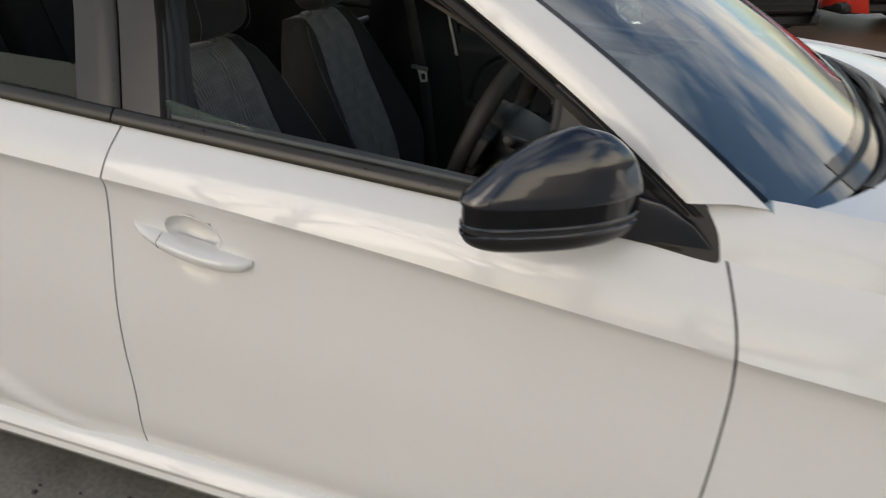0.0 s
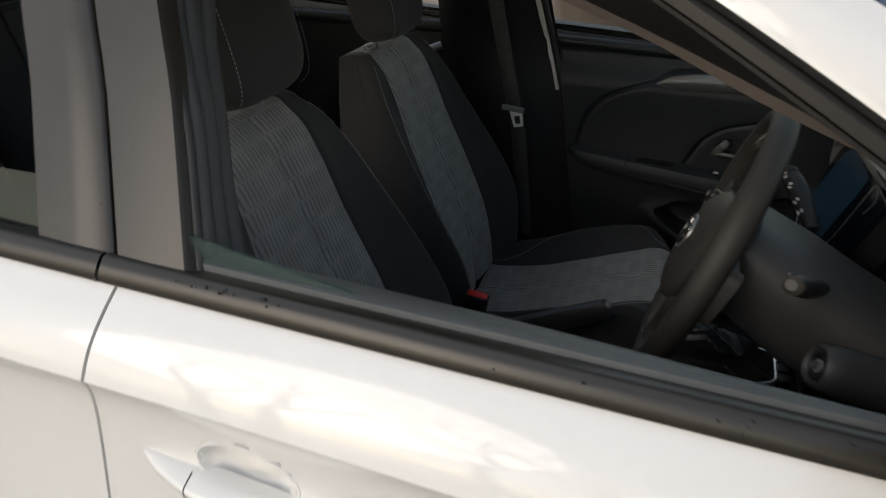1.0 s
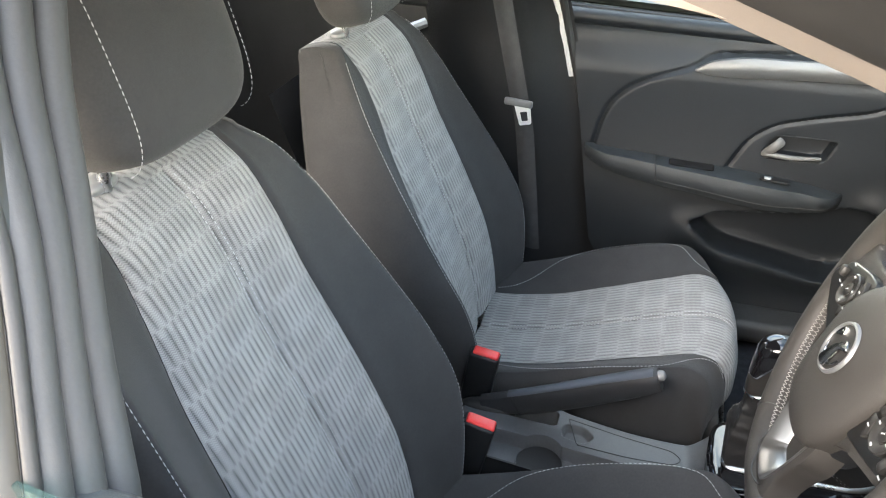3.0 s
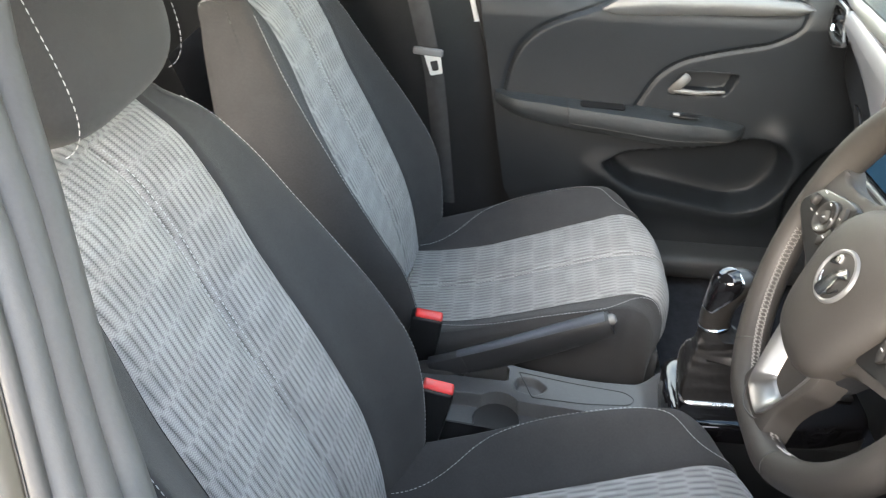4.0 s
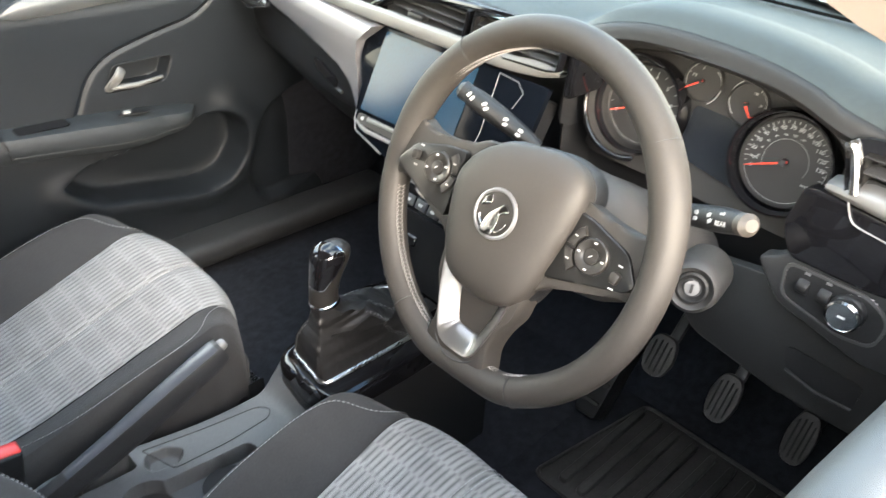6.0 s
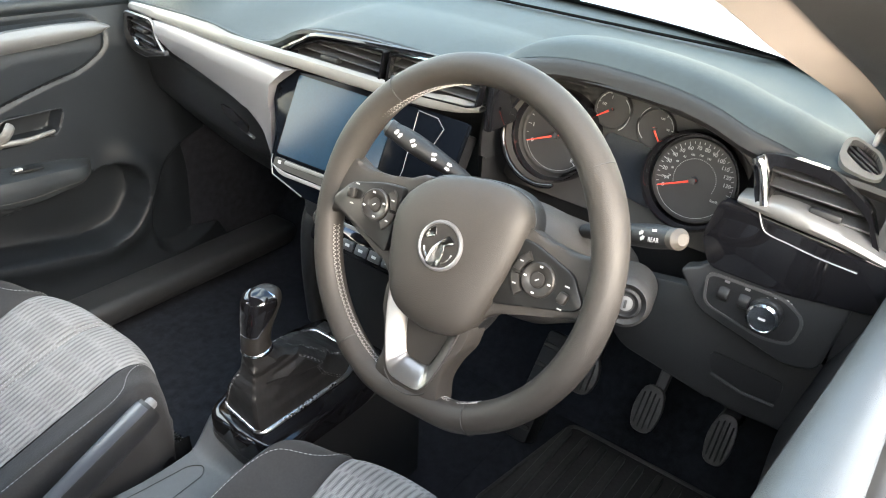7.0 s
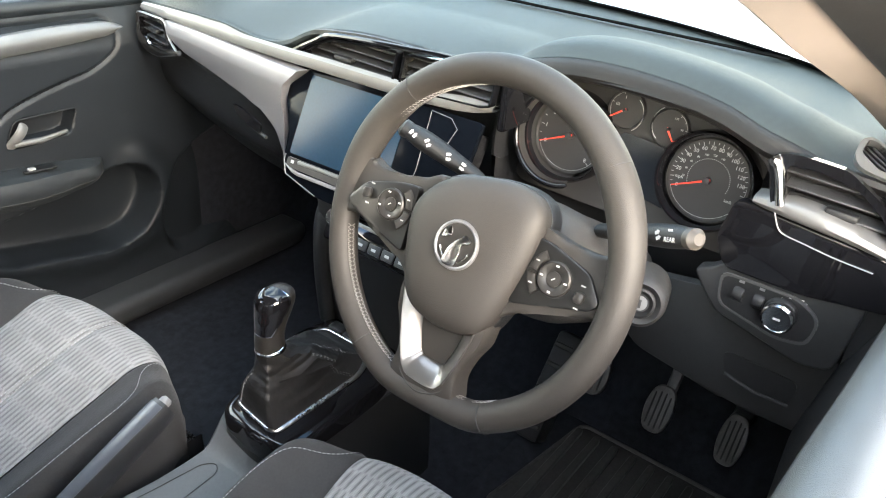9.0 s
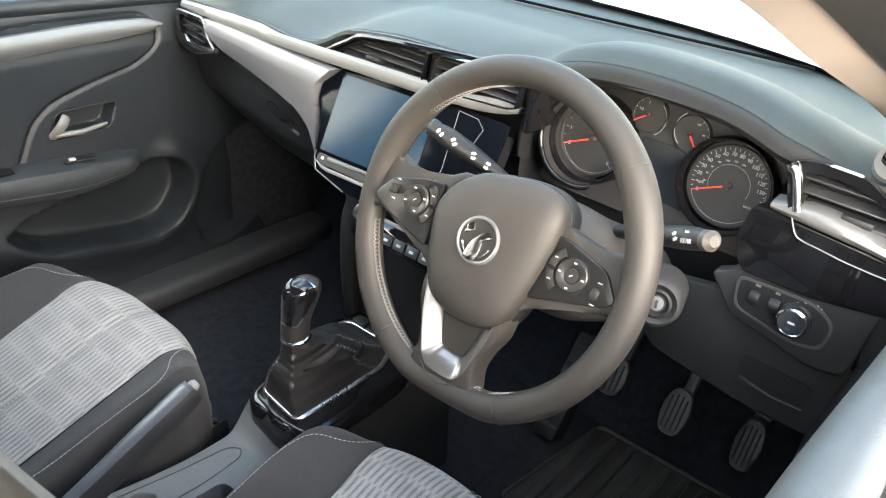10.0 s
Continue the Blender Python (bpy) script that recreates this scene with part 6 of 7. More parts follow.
part("stack_body", prism([(-0.075, 0.0), (0.135, 0.0), (0.135, 0.28), (-0.06, 0.28)], 0.03, basis((0.905, 0.0, 0.475), (0, -1, 0), (-0.16, 0, 1)), 0.006), "hard_plastic", STACK)
part("stack_strut", tube(spline([(0.872, 0.052, 0.742), (0.846, 0.056, 0.69), (0.845, 0.056, 0.60), (0.872, 0.068, 0.48)], 20), 0.016, 14, flat=0.8, up=(1, 0, 0)), "hard_plastic", STACK, "grey side strut")
mc = basis((0.822, -0.075, 0.712), (0, -1, 0), (0.45, 0, 1))
cp = part("climate_panel", prism(rounded([(-0.09, -0.026), (0.09, -0.026), (0.09, 0.022), (-0.09, 0.022)], 0.008), 0.012, mc, 0.003), "gloss_black", STACK, "gloss black climate panel")
for k in range(6):
    part("climate_key", block(-0.065 + 0.026 * k, -0.010, 0.013, 0.023, 0.016, 0.004, 0.002, 2, mc), "console_plastic", cp, "grey climate key")
    part("key_icon", block(-0.065 + 0.026 * k, -0.010, 0.0155, 0.008, 0.004, 0.0005, 0, 1, mc), "white_print", cp)
part("climate_trim", block(0, 0.016, 0.013, 0.16, 0.006, 0.003, 0.001, 1, mc), "satin_silver", cp)
part("climate_dial", lathe([(0.001, 0.0), (0.014, 0.0), (0.013, 0.012), (0.001, 0.013)], 28, mc @ Matrix.Translation((-0.072, 0.012, 0.012))), "chrome", cp, "chrome rotary dial")
part("usb_socket", block(-0.02, -0.065, 0.01, 0.04, 0.016, 0.006, 0.002, 1, mc), "gloss_black", STACK)

# ---- instrument cluster ----
CL = thing("instrument_cluster", "analogue instrument cluster with red needles and white scales", "instrument cluster")
mcl = basis((0.985, -0.390, 0.900), (0, -1, 0), (0.20, 0, 1))
part("dial_plate", prism(rounded([(-0.19, -0.085), (0.19, -0.085), (0.17, 0.06), (0.06, 0.10), (-0.10, 0.10), (-0.18, 0.06)], 0.03, 4), 0.004, mcl @ Matrix.Translation((0, 0, -0.018))), "dial_face", CL, "matt black dial plate")
part("trip_display", prism(rounded([(-0.045, -0.04), (0.05, -0.055), (0.040, 0.025), (-0.04, 0.028)], 0.008), 0.003, mcl @ Matrix.Translation((0, 0, -0.013))), "trip_glass", CL, "dark trip display")


def dial(name, cx, cy, r, marks, start, per, needle, label, lettering=(), ring=True, sweep=None):
    q = mcl @ Matrix.Translation((cx, cy, 0))
    d = part(name, lathe([(0.001, -0.008), (r * 1.02, -0.008), (r * 1.06, -0.004), (r * 1.07, -0.016)], 48, q), "dial_face", CL, label)
    if ring:
        part("bezel", lathe([(r * 1.12, -0.016), (r * 1.16, 0.012), (r * 1.22, 0.016), (r * 1.28, 0.010), (r * 1.28, -0.016)], 56, q), "gloss_black", d, "gloss black dial ring")
    a0, a1 = sweep if sweep else (start, start - per * (marks - 1))
    arc = [q @ Vector((r * 0.97 * math.cos(radians(a)), r * 0.97 * math.sin(radians(a)), -0.007)) for a in np.linspace(a0, a0 + 160 if ring else a1, 40)]
    part("scale_line", tube(arc, 0.00022, 4), "white_print", d)
    for k in range(marks):
        a = radians(start - per * k)
        lng = 0.10 if k % 2 == 0 else 0.06
        part("tick", block(r * (0.97 - lng / 2), 0, -0.0068, r * lng, 0.0006, 0.0006, 0, 1, q @ pose(0, 0, 0, 0, 0, math.degrees(a))), "white_print", d)
    for txt, ang, rad, size in lettering:
        letters(txt, size, q @ Matrix.Translation((rad * r * math.cos(radians(ang)), rad * r * math.sin(radians(ang)), -0.0068)), "numeral", d)
    part("needle", prism([(-0.10 * r, -0.0014), (0.90 * r, -0.0006), (0.90 * r, 0.0006), (-0.10 * r, 0.0014)], 0.0015, q @ pose(0, 0, 0.000, 0, 0, needle)), "needle_red", d, "red needle")
    part("needle_hub", lathe([(0.001, 0.005), (r * 0.085, 0.004), (r * 0.10, -0.006)], 24, q), "rubber", d)
    return d


speed = [(str(k), 205 - 1.52 * k, 0.81, 0.0070) for k in (0, 20, 30, 40, 50, 60, 70, 80, 90, 100, 110, 120, 130)] + [("mph", 190, 0.74, 0.006), ("km/h", -30, 0.72, 0.005)]
speed += [(str(k), 205 - 1.52 * k / 1.609, 0.64, 0.0036) for k in (20, 40, 60, 80, 100, 120, 140)]
dial("speedometer", 0.092, 0.002, 0.051, 29, 205, 7.6, 204, "round speedometer marked in mph", speed)
SP = bpy.data.objects["speedometer"]
q = mcl @ Matrix.Translation((0.092, 0.002, 0))
part("inner_scale", join(*[lathe([(0.0001, 0.0003), (0.0005, 0.0002), (0.0005, -0.0003)], 6, q @ Matrix.Translation((0.0275 * math.cos(radians(205 - 5.2 * k)), 0.0275 * math.sin(radians(205 - 5.2 * k)), -0.0072))) for k in range(44)]), "white_print", SP, "dotted inner scale")
dial("rev_counter", -0.109, 0.002, 0.051, 17, 205, 15.5, 204, "round rev counter marked 0 to 8", [(str(k), 205 - 31 * k, 0.80, 0.0078) for k in range(9)])
dial("fuel_gauge", -0.040, 0.058, 0.024, 5, 215, 26, 216, "small fuel gauge", [("1", 108, 0.68, 0.006), ("1/2", 163, 0.62, 0.005)], ring=False, sweep=(215, 105))
dial("temperature_gauge", 0.024, 0.050, 0.024, 5, 60, 26, -52, "small temperature gauge", [("130", 70, 0.66, 0.004), ("90", 10, 0.68, 0.004)], ring=False, sweep=(65, -60))
for cx, a0, a1 in ((-0.040, 55, -55), (0.024, 235, 125)):
    q = mcl @ Matrix.Translation((cx, 0.054, 0))
    part("gauge_arc", tube([q @ Vector((0.025 * math.cos(radians(a)), 0.025 * math.sin(radians(a)), -0.007)) for a in np.linspace(a0, a1, 20)], 0.0005, 4), "white_print", CL)
# deep shroud on the outer side of the rev counter, with a gloss lip
q = mcl @ Matrix.Translation((-0.109, 0.002, 0))
rows = [[q @ Vector((rr * math.cos(a), rr * math.sin(a), zz)) for a in np.linspace(radians(70), radians(292), 44)] for rr, zz in ((0.056, -0.012), (0.060, 0.004), (0.064, 0.020), (0.0655, 0.030))]
part("dial_shroud", grid(np.array(rows), thick=0.001), "dial_face", CL, "grey shroud wall beside the rev counter")
part("shroud_lip", tube([q @ Vector((0.067 * math.cos(a), 0.067 * math.sin(a), 0.031)) for a in np.linspace(radians(66), radians(296), 50)], [0.002] + [0.0042] * 48 + [0.002], 10), "gloss_black", CL, "gloss black shroud edge")
# cowl wall round the cluster
hood = []
for a in np.linspace(-0.15, math.pi + 0.15, 44):
    cx, cz = math.cos(a), math.sin(a)
    w = 0.196
    y0, z0 = -0.388 - w * math.copysign(abs(cx) ** 0.75, cx), 0.888 + 0.118 * math.copysign(abs(cz) ** 0.7, cz)
    hood.append([(0.930, y0, z0 + 0.004), (0.945, y0 * 0.985 - 0.006, z0 - 0.004), (1.012, -0.388 + (y0 + 0.388) * 0.93, 0.888 + (z0 - 0.888) * 0.92)])
part("cluster_hood", grid(np.array(hood), thick=0.004), "hard_plastic", CL, "black cluster hood")

# ---- steering wheel ----
WHEEL = thing("steering_wheel", "flat-bottomed black leather steering wheel with silver lower spokes", "steering wheel")
WM = basis((0.655, -0.335, 0.888), (0, -1, 0), (0.423, 0, 0.906))
R = 0.184
WM = Matrix.Translation((0, -0.004, -0.004)) @ WM
WR = WM @ pose(0.003, 0, 0, 0, 0, 6)
# the rim sits a little further forward and steeper than the hub
WT = basis((0.665, -0.335, 0.8785), (-0.084, -0.996, 0), (0.331, 0, 0.944)) @ pose(0.003, 0, 0, 0, 0, 6)
WH = WM @ Matrix.Translation((0, 0, -0.012))
WRH = WR @ Matrix.Translation((0, 0, -0.010))


def rim_pt(a, r=R):
    x, y = r * math.cos(a), r * 1.025 * math.sin(a)
    lim = -0.180 * r / R
    if y < lim:
        y = lim + (y - lim) * 0.12
    return x * 1.01, y


ang = np.linspace(0, 2 * math.pi, 120, endpoint=False) + math.pi / 2
pts2 = np.array([rim_pt(a) for a in ang])
for _ in range(3):
    pts2 = (np.roll(pts2, 1, 0) + pts2 * 2 + np.roll(pts2, -1, 0)) / 4
rim3 = [WT @ Vector((a, b, 0.0)) for a, b in pts2]
gr = 0.0172 + 0.0016 * np.array([math.exp(-((math.degrees(a - math.pi / 2) % 360 - c) / 16) ** 2) for c in (62, 298) for a in ang]).reshape(2, -1).sum(0)
part("rim", tube([tuple(p) for p in rim3], gr, 18, closed=True, flat=1.06, up=tuple(WT.to_3x3() @ Vector((0, 0, 1)))), "wheel_leather", WHEEL, "black leather rim")
# joint lines and lacing round the inner side of the rim
for c in (38, 128, 234, 294):
    a = radians(c)
    x, y = rim_pt(a)
    t = Vector((math.cos(a), math.sin(a), 0))
    part("rim_joint", tube([WT @ (Vector((x, y, 0)) + 0.0176 * (t * math.cos(k) + Vector((0, 0, 1.06)) * math.sin(k))) for k in np.linspace(0, 2 * math.pi, 28, endpoint=False)], 0.0006, 5, closed=True), "rubber", WHEEL)
for c0, c1, f0, f1 in ((98, 166, -0.12, 0.50), (188, 250, 0.22, 0.10), (280, 299, 0.05, 0.05)):
    lace = []
    n = int(abs(c1 - c0) * 0.62)
    for k in range(n):
        a0, a1 = radians(c0 + (c1 - c0) * (k + 0.1) / n), radians(c0 + (c1 - c0) * (k + 0.9) / n)
        for s in (-1, 1):
            q = []
            for a, w in ((a0, 1.0), ((a0 + a1) / 2, 0.2), (a1, 1.0)):
                x, y = rim_pt(a)
                t = Vector((x, y, 0)).normalized()
                f = f0 + (f1 - f0) * k / n + 0.24 * w * s
                q.append(WT @ (Vector((x, y, 0)) - t * 0.0177 * math.cos(f) + Vector((0, 0, 0.0186 * math.sin(f)))))
            lace.append(tube([tuple(p) for p in q], 0.0005, 5))
    part("rim_lacing", join(*lace), "lace_thread", WHEEL, "pale grey cross stitching")


hub = spline([(-0.074, 0.008), (-0.069, 0.034), (-0.050, 0.056), (-0.020, 0.0705), (0.014, 0.0755), (0.046, 0.075), (0.072, 0.066), (0.084, 0.050), (0.085, 0.030), (0.079, 0.0), (0.069, -0.034), (0.058, -0.064), (0.046, -0.083), (0.028, -0.094), (0.004, -0.0965), (-0.022, -0.092), (-0.045, -0.082), (-0.058, -0.066), (-0.067, -0.038)], 76, closed=True)


def pad_cover(outline, m):
    """The centre pad: a steep skirt, a soft shoulder that is broader towards the lower sides, and a nearly flat face."""
    o = np.asarray(outline)
    c = np.array((0.006, -0.008))
    rows = []
    for s, h in ((1.0, -0.004), (1.0, 0.008), (0.992, 0.0125), (0.972, 0.0165), (0.93, 0.0205), (0.86, 0.0245), (0.76, 0.0278), (0.62, 0.0305), (0.45, 0.0325), (0.25, 0.0337), (0.02, 0.0340)):
        rows.append([(*(c + (q - c) * s), h) for q in o])
    return moved(grid(np.array(rows), wrap=True), m)


part("airbag_cover", pad_cover(hub, WRH), "wheel_leather", WHEEL, "grained black centre pad")
part("hub_back", prism([tuple(np.array((0.006, -0.008)) + (np.array(q) - (0.006, -0.008)) * 1.02) for q in hub], 0.024, WRH @ Matrix.Translation((0, 0, -0.026)), 0.004), "hard_plastic", WHEEL)
em = WR @ Matrix.Translation((0.004, -0.002, 0.0242))
badge = part("badge", lathe([(0.001, 0.0), (0.0262, 0.0), (0.0265, 0.0012), (0.024, 0.0016), (0.001, 0.0018)], 48, em), "satin_black", WHEEL, "round badge with a raised plain metal emblem")
part("badge_ring", lathe([(0.0225, 0.0), (0.0232, 0.0026), (0.0246, 0.0034), (0.0262, 0.0028), (0.0270, 0.0)], 48, em), "dark_silver", badge, "polished metal ring")
part("badge_emblem", prism(spline([(-0.012, -0.0205, 0), (-0.008, -0.006, 0), (-0.004, 0.001, 0), (0.004, 0.008, 0), (0.010, 0.0125, 0), (0.017, 0.008, 0), (0.016, 0.004, 0), (0.008, 0.001, 0), (0.007, -0.009, 0), (0.003, -0.022, 0)], 40, closed=True)[:, :2].tolist(), 0.003, em @ Matrix.Translation((0, 0, 0.0012)), 0.001), "badge_metal", badge, "raised metal emblem")
part("badge_flag", prism(rounded([(-0.019, 0.004), (-0.006, 0.009), (-0.008, 0.019), (-0.016, 0.014)], 0.002), 0.0024, em @ Matrix.Translation((0, 0, 0.0012)), 0.0008), "badge_metal", badge)
for a0, a1 in ((-70, -20), (-165, -115)):
    part("badge_arc", tube([em @ Vector((0.0185 * math.cos(radians(a)), 0.0185 * math.sin(radians(a)), 0.0026)) for a in np.linspace(a0, a1, 10)], 0.0011, 6), "badge_metal", badge)
letters("AIRBAG", 0.0075, WRH @ Matrix.Translation((0.0, -0.068, 0.0262)) @ pose(0, 0, 0, 14), "airbag_mark", WHEEL, "hard_plastic")
for s in (-1, 1):
    # leather arm that broadens into the rim, with the thumb rest above the keys
    arm = [(s * a, b) for a, b in [(0.050, 0.052), (0.080, 0.0490), (0.107, 0.0435), (0.134, 0.0412), (0.150, 0.0430), (0.160, 0.0470), (0.172, 0.0500), (0.183, 0.040), (0.187, 0.0), (0.182, -0.026), (0.160, -0.021), (0.116, -0.034), (0.080, -0.048), (0.050, -0.060)]]
    arm = spline([(*q, 0) for q in (arm if s > 0 else arm[::-1])], 60, closed=True)[:, :2].tolist()
    part("spoke", prism(arm, 0.024, WH @ pose(0, 0, 0, 0, -3.4 if s < 0 else 0) @ Matrix.Translation((0, 0, -0.016)), 0.009, 3), "wheel_leather", WHEEL, "black side spoke")
    pad = [(s * a, b) for a, b in [(0.074, 0.038), (0.100, 0.0355), (0.146, 0.0215), (0.1655, -0.004), (0.158, -0.013), (0.112, -0.0265), (0.072, -0.039)]]
    pad = pad if s > 0 else pad[::-1]
    cpad = part("control_pad", prism(rounded(pad, 0.006, 3), 0.014, WH @ Matrix.Translation((0, 0, -0.0015)), 0.002), "pad_black", WHEEL, "black control pad")
    cx0, cy0 = (0.1135, 0.0035) if s > 0 else (-0.1025, 0.0078)
    cc = WH @ Matrix.Translation((cx0, cy0, 0.0122))
    part("ring_shadow_gap", lathe([(0.0180, 0.0), (0.0195, 0.0006), (0.0195, 0.0)], 36, cc), "rubber", cpad)
    b1 = part("direction_ring", lathe([(0.0085, 0.0), (0.0182, 0.0), (0.0182, 0.0042), (0.0168, 0.0056), (0.0105, 0.0046), (0.0085, 0.0028)], 36, cc), "satin_black", cpad, "round four-way key")
    part("centre_key", lathe([(0.001, 0.0), (0.0078, 0.0), (0.0076, 0.0046), (0.001, 0.0056)], 24, cc), "satin_black", b1)
    part("centre_icon", block(0, 0, 0.0057, 0.0044, 0.0011, 0.0005, 0, 1, cc @ pose(0, 0, 0, 0, 0, 40)), "white_print", b1)
    for k in range(4):
        a = k * math.pi / 2 + (0.35 if s < 0 else 0.0)
        part("key_icon", block(0, 0, 0, 0.0034, 0.0018, 0.0005, 0, 1, cc @ Matrix.Translation((0.0137 * math.cos(a), 0.0137 * math.sin(a), 0.0056))), "white_print", b1)
    # two keys bent round the ring on the pad's inner side
    for a0, a1 in ((52, 4), (-4, -52)):
        th = [radians(180 - a if s > 0 else a) for a in np.linspace(a0, a1, 9)]
        poly = [(0.0205 * math.cos(a), 0.0205 * math.sin(a)) for a in th] + [(0.0300 * math.cos(a), 0.0300 * math.sin(a)) for a in th[::-1]]
        key = part("side_key", prism(poly, 0.0048, cc, 0.0015), "satin_black", cpad)
        am = sum(th) / len(th)
        part("side_icon", block(0, 0, 0, 0.0040, 0.0013, 0.0005, 0, 1, cc @ Matrix.Translation((0.0255 * math.cos(am), 0.0255 * math.sin(am), 0.0050))), "white_print", key)
    rk = (0.1450, -0.0035) if s > 0 else (-0.1375, 0.0100)
    part("rocker", block(0, 0, 0.0045, 0.0105, 0.0120, 0.009, 0.003, 2, WH @ Matrix.Translation((*rk, 0.0122)) @ pose(0, 0, 0, 0, 0, -10 * s)), "satin_black", cpad, "small roller key")
    for yy in (0.0118, -0.0118):
        part("rocker_icon", block(rk[0] - 0.001 * s, rk[1] + yy, 0.0128, 0.0052, 0.0014, 0.0005, 0, 1, WH), "white_print", cpad)
# forked lower spoke, leaning with the turned wheel
WS = WT @ pose(0.0, 0.0, 0.003, 0, 0, -4)
half = [(0.050, -0.056), (0.062, -0.088), (0.050, -0.116), (0.0435, -0.138), (0.045, -0.154), (0.049, -0.168), (0.036, -0.181)]
low_sp = spline([(*q, 0) for q in half + [(-a, b) for a, b in half[::-1]]], 72, closed=True)[:, :2].tolist()
v_out = np.array([(-0.0555, -0.066), (-0.0475, -0.106), (-0.0345, -0.146), (-0.0275, -0.1585), (-0.0165, -0.1650), (0.0165, -0.1650), (0.0275, -0.1585), (0.0345, -0.146), (0.0475, -0.106), (0.0555, -0.066)])
v_in = np.array([(-0.0330, -0.070), (-0.0275, -0.106), (-0.0190, -0.132), (-0.0160, -0.1365), (-0.0105, -0.1395), (0.0105, -0.1395), (0.0160, -0.1365), (0.0190, -0.132), (0.0275, -0.106), (0.0330, -0.070)])
v_out, v_in = [np.hstack([spline(np.hstack([q, np.zeros((10, 1))]), 40)[:, :2], np.zeros((40, 1))]) for q in (v_out, v_in)]
v_mid = np.array((0.0, -0.112))
o_ring = np.array([(*q, 0) for q in polar(low_sp, v_mid, 80)])
i_ring = np.array([(*q, 0) for q in polar([tuple(q[:2]) for q in v_out], v_mid, 80)])
rows = np.array([o_ring + (0, 0, -0.018), o_ring + (0, 0, 0.000), o_ring * 0.94 + i_ring * 0.06 + (0, 0, 0.0045), o_ring * 0.80 + i_ring * 0.20 + (0, 0, 0.0085), o_ring * 0.4 + i_ring * 0.6 + (0, 0, 0.0105), i_ring + (0, 0, 0.0112), i_ring + (0, 0, -0.012)])
part("lower_spoke", moved(grid(rows, wrap=True), WS), "wheel_leather", WHEEL, "black forked lower spoke")
seam_line = spline([(-0.0395, -0.140, 0.0078), (-0.0365, -0.153, 0.0095), (-0.026, -0.1665, 0.0110), (-0.008, -0.1735, 0.0140), (0.008, -0.1735, 0.0140), (0.026, -0.1665, 0.0110), (0.0365, -0.153, 0.0095), (0.0395, -0.140, 0.0078)], 30)
part("spoke_joint", tube([WS @ Vector(q) for q in seam_line], 0.0010, 6), "rubber", WHEEL)
# the V insert: two sloping arms and a flat foot round a dark well
rows = np.array([v_out + (0, 0, 0.002), v_out + (0, 0, 0.0112), v_out * 0.95 + v_in * 0.05 + (0, 0, 0.0128), v_out * 0.85 + v_in * 0.15 + (0, 0, 0.0120), v_in * 0.90 + v_out * 0.10 + (0, 0, -0.001), v_in + (0, 0, -0.006)])
part("spoke_insert", moved(grid(rows), WS), "insert_silver", WHEEL, "satin silver V insert")
part("insert_well", prism([tuple(q[:2]) for q in v_in], 0.002, WS @ Matrix.Translation((0, 0, -0.006))), "wheel_leather", WHEEL)

# ---- steering column, stalks, ignition ----
COL = thing("steering_column", "black column shroud with the ignition lock", "steering column")
ax = (WM.to_3x3() @ Vector((0, 0, -1))).normalized()
rows = []
for t, w, h, dz in [(0.036, 0.074, 0.050, 0.006), (0.045, 0.086, 0.060, 0.006), (0.07, 0.094, 0.068, 0.002), (0.14, 0.100, 0.074, -0.006), (0.22, 0.104, 0.070, -0.010), (0.33, 0.11, 0.06, -0.005)]:
    c = Vector((0.655, -0.345, 0.888)) + ax * t
    rows.append([(c.x + 0.42 * b * h * 0.5, c.y + a * w, c.z + dz + b * h) for a, b in [(math.copysign(abs(math.cos(k)) ** 0.6, math.cos(k)), math.copysign(abs(math.sin(k)) ** 0.7, math.sin(k))) for k in np.linspace(0, 2 * math.pi, 32, endpoint=False)]])
part("column_shroud", grid(np.array(rows), wrap=True), "column_plastic", COL, "black column shroud")
lock = basis((0.806, -0.494, 0.806), (0.30, -0.95, 0.0), (0.30, 0.1, 0.95))
part("lock_boss", lathe([(0.034, -0.10), (0.031, -0.02), (0.028, 0.0), (0.024, 0.004), (0.021, 0.0), (0.018, -0.004)], 36, lock), "column_plastic", COL, "round ignition boss")
part("lock_ring", lathe([(0.020, -0.008), (0.018, 0.0), (0.015, 0.001), (0.011, -0.003)], 32, lock), "hard_plastic", COL)
ign = part("lock_barrel", lathe([(0.0085, -0.008), (0.0085, 0.000), (0.001, 0.0005)], 24, lock), "plug_grey", COL, "steel ignition barrel")
part("key_slot", block(0, 0, 0.002, 0.003, 0.010, 0.001, 0, 1, lock), "rubber", ign)


